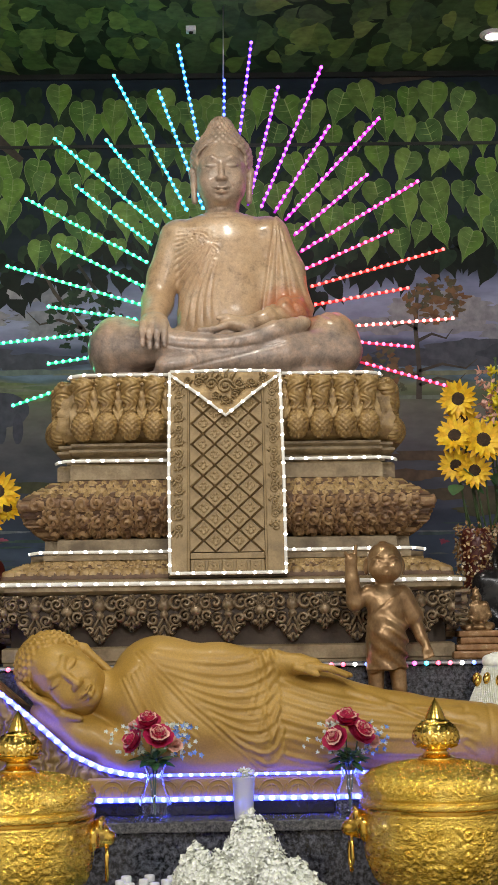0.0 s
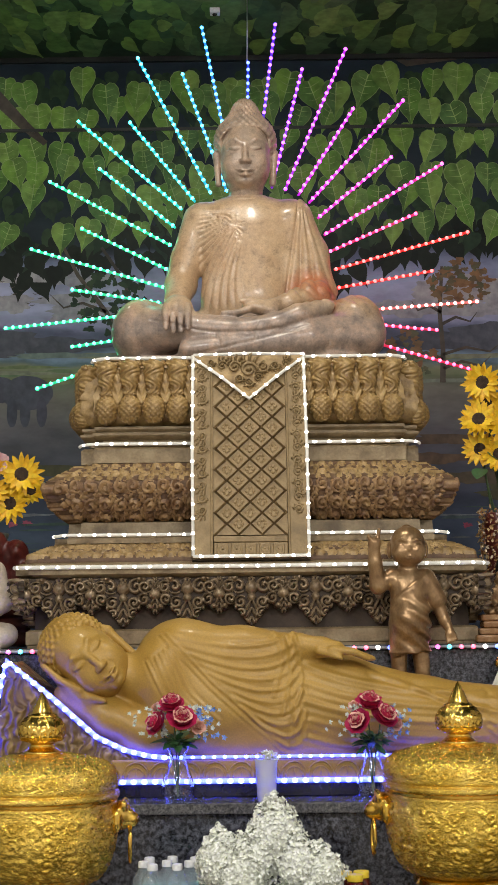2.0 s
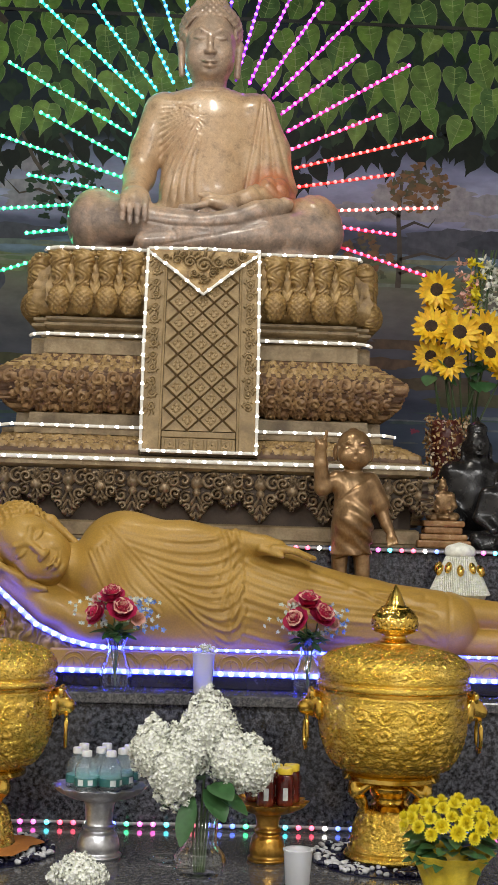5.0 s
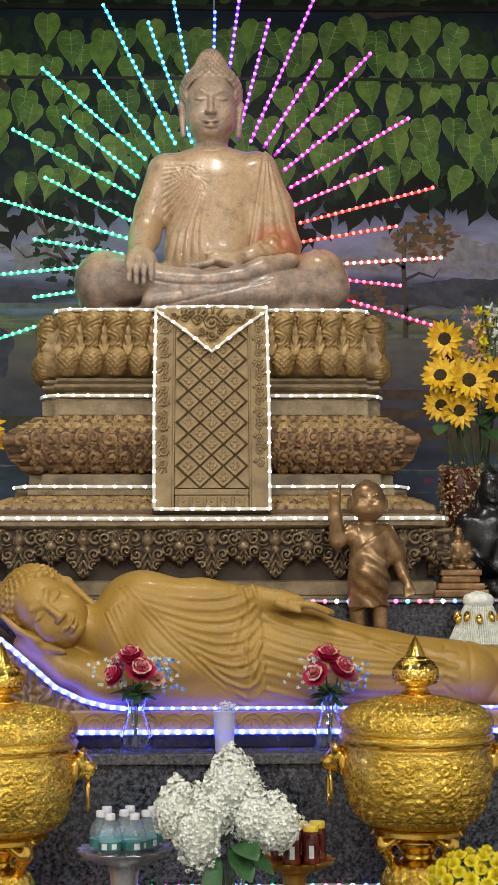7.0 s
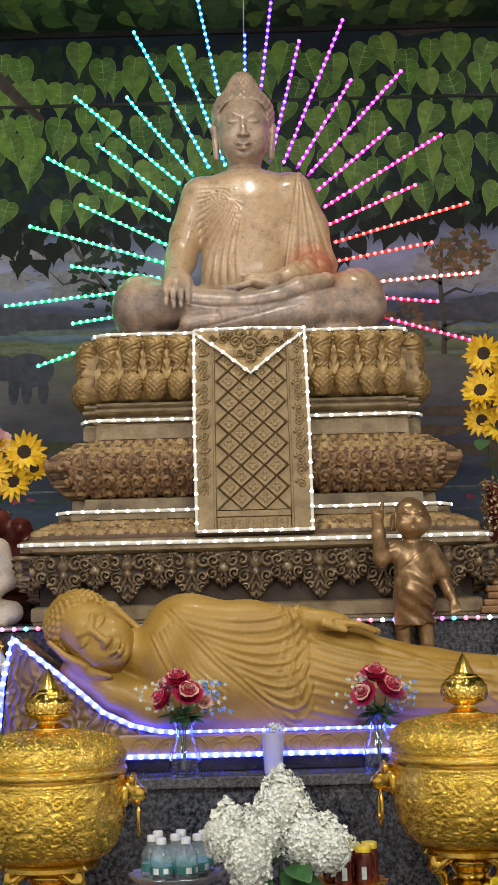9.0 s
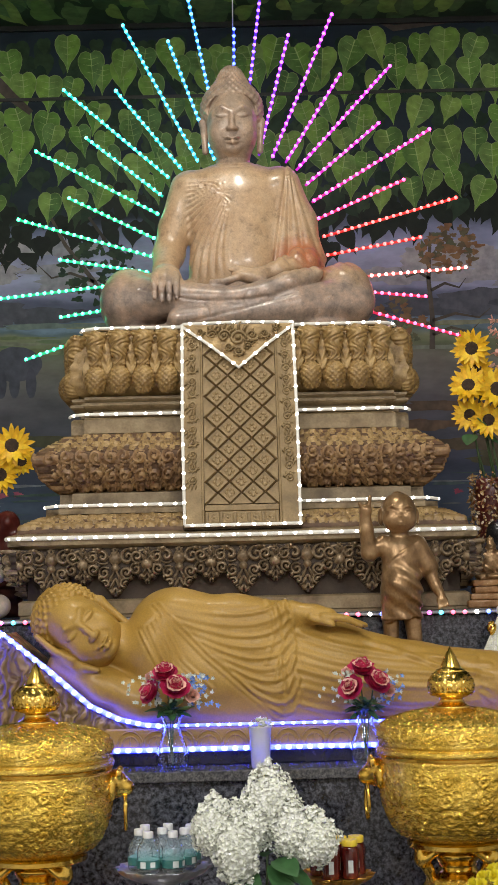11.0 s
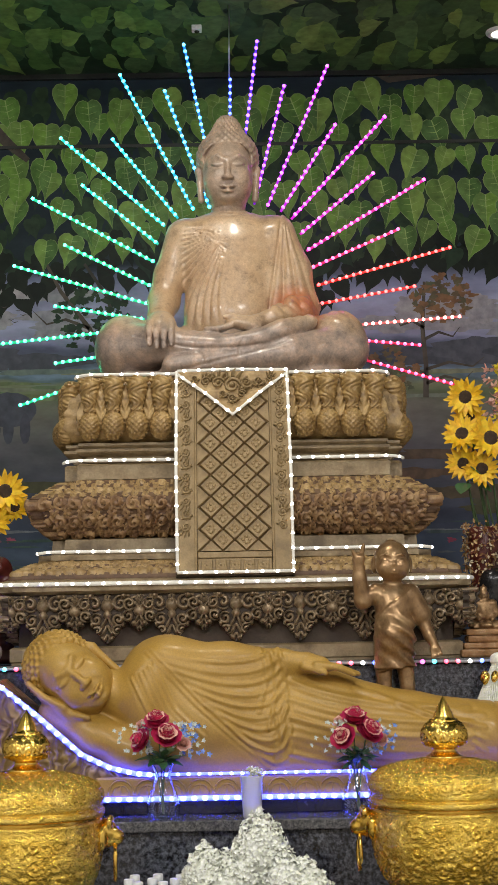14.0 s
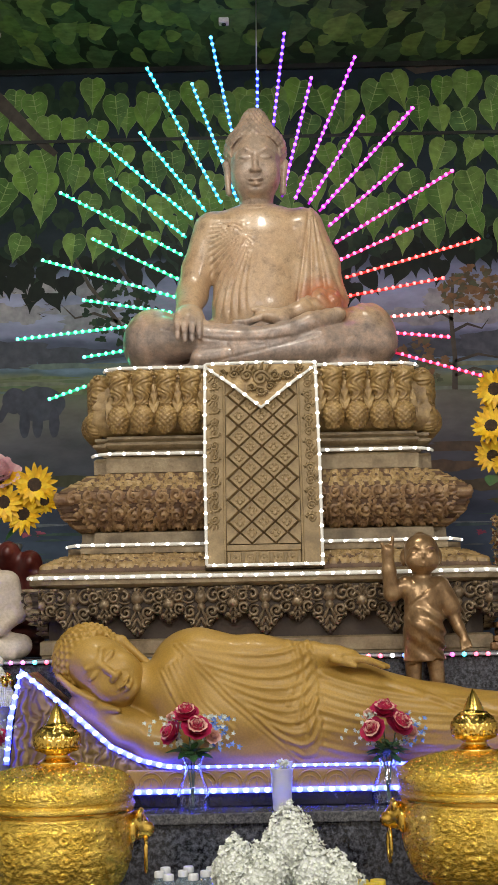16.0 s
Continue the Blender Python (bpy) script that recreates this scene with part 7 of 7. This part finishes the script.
first = posy((-0.208, 4.022, 1.0225), 0, 2)
posy((0.327, 4.022, 1.0225), 25, 6)
copy_thing(first, pose(-0.815, 4.022, 1.0225, 0, 0, 160))

# ---- cups, bottles, jars ----


def plastic_cup(name, at, r0, r1, h, label):
    cup = thing(name, label, "cup", at=at)
    part("wall", lathe("cup_wall", shell([(r0, 0.0), (r0 + 0.002, 0.004), (r1 * 0.97, h * 0.94), (r1, h * 0.95), (r1 + 0.0015, h), (r1 - 0.001, h + 0.001)], 0.0016), 36), M["frosted"], cup)
    return cup


cup = plastic_cup("drinking_cup", (0.035, 4.0, 1.0225), 0.023, 0.0315, 0.112, "white plastic cup filled with small white blossoms")
b = Batch()
rng = random.Random(17)
for i in range(24):
    for k in range(4):
        v, f = petal_data(0.011, 0.007, 0.3, 2, 3)
        b.add(v, f, Matrix.Translation((rng.gauss(0.006, 0.012), rng.gauss(0, 0.01), 0.116 + rng.uniform(-0.004, 0.014))) @ pose(0, 0, 0, rng.uniform(-60, 60), rng.uniform(-60, 60), 90 * k))
part("blossom_spray", b.mesh("blossom_spray"), M["white_petal"], cup)["kind"] = "stuff"
plastic_cup("plastic_cup", (0.254, 3.25, 0.6605), 0.023, 0.033, 0.112, "empty translucent plastic cup on the granite table")

M["silver"] = surface("worn_silver", (0.5, 0.5, 0.52), (0.66, 0.66, 0.68), (0.78, 0.78, 0.79), 20, 0.34, 0.95, 0.4, 90)
M["gilt"] = surface("gilt_metal", (0.5, 0.25, 0.04), (0.66, 0.36, 0.07), (0.78, 0.47, 0.12), 20, 0.3, 0.95, 0.4, 90)


def offering_stand(name, at, r, h, material, label, scallop):
    ob = thing(name, label, "offering stand", "offering stands", at)
    k = r / 0.11
    part("foot", lathe("stand_foot", smooth_profile([(0.056 * k, 0.0), (0.058 * k, 0.006), (0.05 * k, 0.014), (0.052 * k, 0.03), (0.045 * k, 0.055), (0.036 * k, 0.066), (0.041 * k, 0.075), (0.033 * k, 0.085), (0.036 * k, h * 0.75), (0.045 * k, h * 0.84)], 4), 40), material, ob)
    part("plate", lathe("stand_plate", smooth_profile([(0.04 * k, h * 0.82), (0.07 * k, h * 0.86), (0.1 * k, h * 0.95), (0.112 * k, h + 0.006), (0.106 * k, h + 0.004), (0.09 * k, h), (0.0, h)], 3), 72, True, lambda a, z: 1 + scallop * math.cos(a * 16) * max(0, (z - h * 0.86) / (h * 0.14))), material, ob)
    return ob


offering_stand("offering_stand", (-0.215, 3.62, 0.6605), 0.112, 0.17, M["silver"], "silver pedestal tray holding small water bottles", 0.035)
offering_stand("offering_stand", (0.205, 3.62, 0.6605), 0.094, 0.142, M["gilt"], "gilt pedestal tray holding red honey jars", 0.06)

M["water"] = clear_glass("bottle_plastic", (0.9, 0.95, 0.97), 1.33)
M["water"].node_tree.nodes["Principled BSDF"].inputs["Transmission Weight"].default_value = 0.97
M["water"].node_tree.nodes["Principled BSDF"].inputs["Roughness"].default_value = 0.12
M["label_green"] = surface("green_label", (0.02, 0.11, 0.1), (0.035, 0.15, 0.14), (0.06, 0.2, 0.18), 30, 0.45, 0, 0.03, 90)
M["label_mark"] = surface("label_mark", (0.6, 0.66, 0.64), (0.7, 0.74, 0.72), (0.76, 0.8, 0.78), 30, 0.45, 0, 0.03, 90)


def water_bottle(at, turn):
    bo = thing("water_bottle", "small clear water bottle with green label and white cap", "bottle", "water bottles", at, turn)
    prof = smooth_profile([(0.025, 0.0), (0.028, 0.004), (0.0275, 0.02), (0.0275, 0.042), (0.0282, 0.05), (0.024, 0.063), (0.014, 0.078), (0.0105, 0.084)], 3)
    body = part("body", lathe("bottle_body", shell(prof, 0.0012), 28), M["water"], bo, "clear plastic")
    body.visible_shadow = False
    part("label_band", lathe("label_band", [(0.0284, 0.013), (0.0286, 0.014), (0.0286, 0.031), (0.0284, 0.032)], 28), M["label_green"], bo, "green paper label")
    for a0, a1, z0, z1 in ((-2.25, -1.75, 0.015, 0.030), (-1.35, -0.9, 0.016, 0.029), (0.4, 0.8, 0.015, 0.03)):
        v = []
        for i in range(5):
            a = a0 + (a1 - a0) * i / 4
            v += [(0.0289 * math.cos(a), 0.0289 * math.sin(a), z0), (0.0289 * math.cos(a), 0.0289 * math.sin(a), z1)]
        part("label_mark", mesh_of("label_mark", v, [(2 * i, 2 * i + 2, 2 * i + 3, 2 * i + 1) for i in range(4)]), M["label_mark"], bo)
    part("cap", lathe("cap", [(0.0, 0.083), (0.0125, 0.083), (0.0128, 0.085), (0.0125, 0.096), (0.0115, 0.0975), (0.0, 0.0977)], 24, True, lambda a, z: 1 + 0.02 * math.cos(a * 20)), M["plastic_white"], bo, "white screw cap")
    return bo


bottle = water_bottle((-0.247, 3.565, 0.8315), 0)
for x, y, t in ((-0.187, 3.567, 40), (-0.272, 3.61, 120), (-0.215, 3.62, 200), (-0.16, 3.61, 75), (-0.262, 3.672, 10), (-0.205, 3.682, 160), (-0.148, 3.666, 310)):
    copy_thing(bottle, pose(x, y, 0.8315, 0, 0, t))
M["honey"] = surface("dark_red_honey", (0.06, 0.005, 0.004), (0.1, 0.01, 0.007), (0.17, 0.025, 0.012), 20, 0.12, 0, 0.02, 60, 0.6)
M["cap_yellow"] = surface("yellow_cap", (0.7, 0.5, 0.03), (0.78, 0.58, 0.05), (0.82, 0.64, 0.08), 20, 0.4, 0, 0.03, 90)


def jar(at):
    j = thing("honey_jar", "dark red honey jar with yellow lid", "jar", "honey jars", at)
    part("glass", lathe("jar_glass", smooth_profile([(0.0, 0.0), (0.02, 0.0), (0.023, 0.005), (0.022, 0.025), (0.0225, 0.05), (0.021, 0.068), (0.017, 0.076), (0.0, 0.077)], 3), 24, True, lambda a, z: 1 + 0.03 * math.cos(a * 8)), M["honey"], j)
    part("lid", lathe("jar_lid", [(0.0, 0.0765), (0.019, 0.0765), (0.0195, 0.079), (0.0195, 0.09), (0.0185, 0.092), (0.0, 0.0925)], 24), M["cap_yellow"], j, "yellow screw lid")
    part("tag", bm_mesh("tag", box_bm(-0.006, 0.006, -0.0245, -0.0235, 0.015, 0.045)), M["label_mark"], j, "small paper tag")
    return j


j0 = jar((0.195, 3.575, 0.804))
for x, y in ((0.243, 3.585), (0.22, 3.63), (0.17, 3.63), (0.262, 3.635)):
    copy_thing(j0, pose(x, y, 0.804))

# ---- white hydrangeas ----


def floret_head(center, radii, n, seed, batch):
    r = random.Random(seed)
    n = int(n * 3.0)
    for i in range(n):
        zc = 1 - 2 * (i + 0.5) / n
        a = i * 2.39996
        d = Vector((math.sqrt(1 - zc * zc) * math.cos(a), math.sqrt(1 - zc * zc) * math.sin(a), zc))
        bump = 1 + 0.05 * math.sin(5 * a + 3 * zc) + 0.1 * math.sin(3.1 * d.x * 4 + seed) * math.sin(9 * d.z + seed * 2) + r.uniform(-0.1, 0.08)
        taper = 1.0 - 0.42 * max(0.0, d.z) ** 1.4
        p = Vector(center) + Vector((d.x * radii[0] * taper, d.y * radii[1] * taper, d.z * radii[2] * (1.0 + 0.22 * (d.z > 0)))) * bump
        m = facing(p, d + Vector((r.uniform(-0.8, 0.8), r.uniform(-0.8, 0.8), r.uniform(-0.8, 0.8))), r.uniform(0, 90), r.uniform(0.8, 1.2))
        for k in range(4):
            v, f = petal_data(0.0058, 0.0046, 0.2, 2, 3)
            batch.add(v, f, m @ pose(0, 0, 0, 0, -12, 90 * k))


hyd = thing("hydrangea_vase", "big heads of white hydrangea in a ribbed glass vase", "vase with flowers", at=(0.035, 3.45, 0.6605))
vg = part("vase", lathe("hydrangea_glass", shell(smooth_profile([(0.045, 0.0), (0.056, 0.008), (0.062, 0.03), (0.056, 0.055), (0.042, 0.075), (0.04, 0.1), (0.044, 0.14), (0.05, 0.165)], 3), 0.003), 40, True, lambda a, z: 1 + 0.03 * math.cos(a * 12)), M["glass"], hyd, "ribbed clear glass")
vg.visible_shadow = False
heads = (((-0.118, 0.0, 0.292), (0.052, 0.05, 0.062), 430), ((-0.066, -0.03, 0.25), (0.052, 0.046, 0.085), 430), ((0.012, 0.01, 0.345), (0.062, 0.054, 0.075), 520), ((0.112, -0.01, 0.262), (0.062, 0.052, 0.058), 430), ((0.062, -0.02, 0.285), (0.05, 0.045, 0.06), 330), ((-0.03, 0.0, 0.3), (0.05, 0.05, 0.06), 330))
for i, (c, rad, n) in enumerate(heads):
    b = Batch()
    floret_head(c, rad, n, 40 + i, b)
    b.ball(c, 1.0, 14, 9, [q * 0.88 for q in rad])
    part("flower_head", b.mesh("flower_head"), M["white_petal"], hyd, "white hydrangea head")
for a, q, w in (((-0.02, -0.03, 0.19), (-0.045, -0.06, 0.09), 0.05), ((0.02, -0.04, 0.22), (0.07, -0.09, 0.2), 0.07), ((0.01, -0.04, 0.21), (0.055, -0.08, 0.15), 0.065), ((0.03, -0.02, 0.2), (0.11, -0.04, 0.16), 0.06), ((-0.03, 0.0, 0.2), (-0.09, -0.03, 0.17), 0.05), ((0.0, -0.04, 0.23), (0.02, -0.085, 0.255), 0.05)):
    leaf_part(hyd, a, q, w, 0.1)
for x, z in ((-0.1, 0.27), (0.01, 0.33), (0.1, 0.24), (-0.04, 0.24), (0.05, 0.28)):
    part("stem", tube("stem", [(x * 0.1, 0, 0.008), (x * 0.2, 0, 0.15), (x, 0, z)], 0.003, 6), M["stem"], hyd)

low = thing("flower_bowl", "low bowl heaped with small white hydrangea florets", "flowers", at=(-0.235, 3.25, 0.6605))
part("bowl", lathe("flower_bowl", shell(smooth_profile([(0.03, 0.0), (0.05, 0.01), (0.065, 0.035)], 4), 0.003), 36), M["silver"], low)
b = Batch()
floret_head((0, 0, 0.045), (0.062, 0.062, 0.035), 300, 77, b)
part("floret_heap", b.mesh("floret_heap"), M["white_petal"], low)["kind"] = "stuff"
dish = solo("saucer", lathe("saucer", shell(smooth_profile([(0.02, 0.0), (0.04, 0.004), (0.055, 0.014)], 4), 0.003), 40), M["glass"], "clear glass saucer on the granite table", "saucer", m=pose(-0.035, 3.56, 0.6605))
dish.visible_shadow = False

# ---- yellow chrysanthemums ----
mums = thing("chrysanthemum_pot", "pot of yellow chrysanthemums wrapped in yellow foil", "potted flowers", at=(0.605, 3.3, 0.6605))
rng = random.Random(23)
MUM = Batch()
for ring in range(4):
    for i in range(16 - 3 * ring):
        v, f = petal_data(0.019 - 0.003 * ring, 0.0078, 0.2 + 0.25 * ring, 3, 3)
        MUM.add(v, f, pose(0, 0, 0.002 * ring, 0, -10 - 18 * ring, 360 * i / (16 - 3 * ring) + 11 * ring))
MUM = MUM.mesh("mum")
for i in range(46):
    zc = 1 - 0.95 * (i + 0.5) / 46
    a = i * 2.39996
    d = Vector((math.sqrt(1 - zc * zc) * math.cos(a), math.sqrt(1 - zc * zc) * math.sin(a), zc))
    part("bloom", MUM, M["yellow_petal"], mums, "", facing((d.x * 0.105, d.y * 0.09, 0.145 + d.z * 0.07), d + Vector((0, -0.3, 0.2)), rng.uniform(0, 360), rng.uniform(0.85, 1.2)))
b = Batch()
for i in range(60):
    a = rng.uniform(0, 6.28)
    p = Vector((0.05 * math.cos(a), 0.05 * math.sin(a), rng.uniform(0.08, 0.15)))
    broad_leaf(b, p, p + Vector((0.06 * math.cos(a), 0.05 * math.sin(a), rng.uniform(-0.02, 0.02))), 0.03)
part("foliage", b.mesh("foliage"), M["green_leaf"], mums)["kind"] = "stuff"
part("wrap", lathe("foil_wrap", shell(smooth_profile([(0.05, 0.0), (0.06, 0.03), (0.075, 0.07), (0.1, 0.105)], 4), 0.002), 60, True, lambda a, z: 1 + 0.06 * math.sin(a * 11 + z * 30) * z / 0.1), M["cap_yellow"], mums, "crinkled yellow foil")

# ---- white beaded offering cones ----


def bead_cone(at):
    cone = thing("offering_cone", "white beaded offering cone with gold buds round the neck", "offering cone", "offering cones", at)
    part("core", lathe("cone_core", [(0.062, 0.0), (0.066, 0.24), (0.085, 0.285), (0.036, 0.395), (0.0, 0.4)], 32), M["white_petal"], cone)
    b = Batch()
    for row in range(26):
        t = row / 25
        r, z = 0.09 - 0.053 * t, 0.282 + 0.118 * t
        n = int(2 * math.pi * r / 0.0068)
        for i in range(n):
            b.ball((r * math.cos(6.283 * (i + 0.5 * (row % 2)) / n), r * math.sin(6.283 * (i + 0.5 * (row % 2)) / n), z), 0.0034, 5, 3)
    for i in range(90):
        a, q = i * 2.4, math.sqrt(i / 90)
        b.ball((0.042 * q * math.cos(a), 0.042 * q * math.sin(a), 0.43 - 0.018 * q * q), 0.006, 5, 3)
    part("bead_cover", b.mesh("bead_cover"), M["white_petal"], cone)["kind"] = "stuff"
    part("crown", lathe("cone_crown", smooth_profile([(0.036, 0.392), (0.046, 0.4), (0.044, 0.418), (0.03, 0.428), (0.0, 0.432)], 3), 28), M["white_petal"], cone)
    bud = Batch()
    bud.add(*ball_data(8, 6), Matrix.Diagonal((0.011, 0.011, 0.019, 1)))
    bud = bud.mesh("bud")
    for i in range(11):
        a = 2 * math.pi * i / 11
        part("gold_bud", bud, M["gold_plain"], cone, "", pose(0.066 * math.cos(a), 0.066 * math.sin(a), 0.352 + 0.008 * (i % 2), 25 * math.sin(a), -25 * math.cos(a), 0))
    return cone


cone = bead_cone((0.8, 4.312, 1.0225))
copy_thing(cone, pose(-0.83, 4.312, 1.0225))

# ---- stone garlands round the bowls ----
M["stone_white"] = surface("white_pebble", (0.5, 0.5, 0.52), (0.62, 0.62, 0.63), (0.7, 0.7, 0.7), 30, 0.3, 0, 0.1, 90)
M["stone_black"] = surface("black_pebble", (0.01, 0.01, 0.025), (0.015, 0.015, 0.04), (0.03, 0.03, 0.06), 30, 0.2, 0, 0.1, 90)
M["orange_cloth"] = surface("orange_cloth", (0.34, 0.12, 0.02), (0.42, 0.16, 0.03), (0.5, 0.2, 0.05), 20, 0.8, 0, 0.4, 200)
rng = random.Random(6)
for cx in (0.515, -0.528):
    g = thing("bead_mat", "ring of black and white stones round the golden bowl", "bead mat", "bead mats", (cx, 3.65, 0.6605))
    part("mat", lathe("mat", [(0.0, 0.0), (0.2, 0.0), (0.2, 0.0035), (0.0, 0.004)], 48), M["stone_black"], g)
    for col in ("stone_white", "stone_black"):
        b = Batch()
        for i in range(150):
            a, r = rng.uniform(0, 6.283), rng.uniform(0.128, 0.2)
            v, f = ball_data(7, 5)
            b.add(v, f, pose(r * math.cos(a), r * math.sin(a), 0.009, rng.uniform(-20, 20), rng.uniform(-20, 20), rng.uniform(0, 360)) @ Matrix.Diagonal((0.011, 0.0065, 0.006, 1)))
        part("stone_layer", b.mesh("stone_layer"), M[col], g)["kind"] = "stuff"
cloth = lathe("cloth", [(0.0, 0.0), (0.14, 0.0), (0.135, 0.0012), (0.0, 0.0015)], 40, True, lambda a, z: 1 + 0.1 * math.sin(5 * a) + 0.05 * math.sin(11 * a))
solo("cloth", cloth, M["orange_cloth"], "crumpled orange cloth under the golden bowl", "cloth", m=pose(-0.505, 3.64, 0.682))
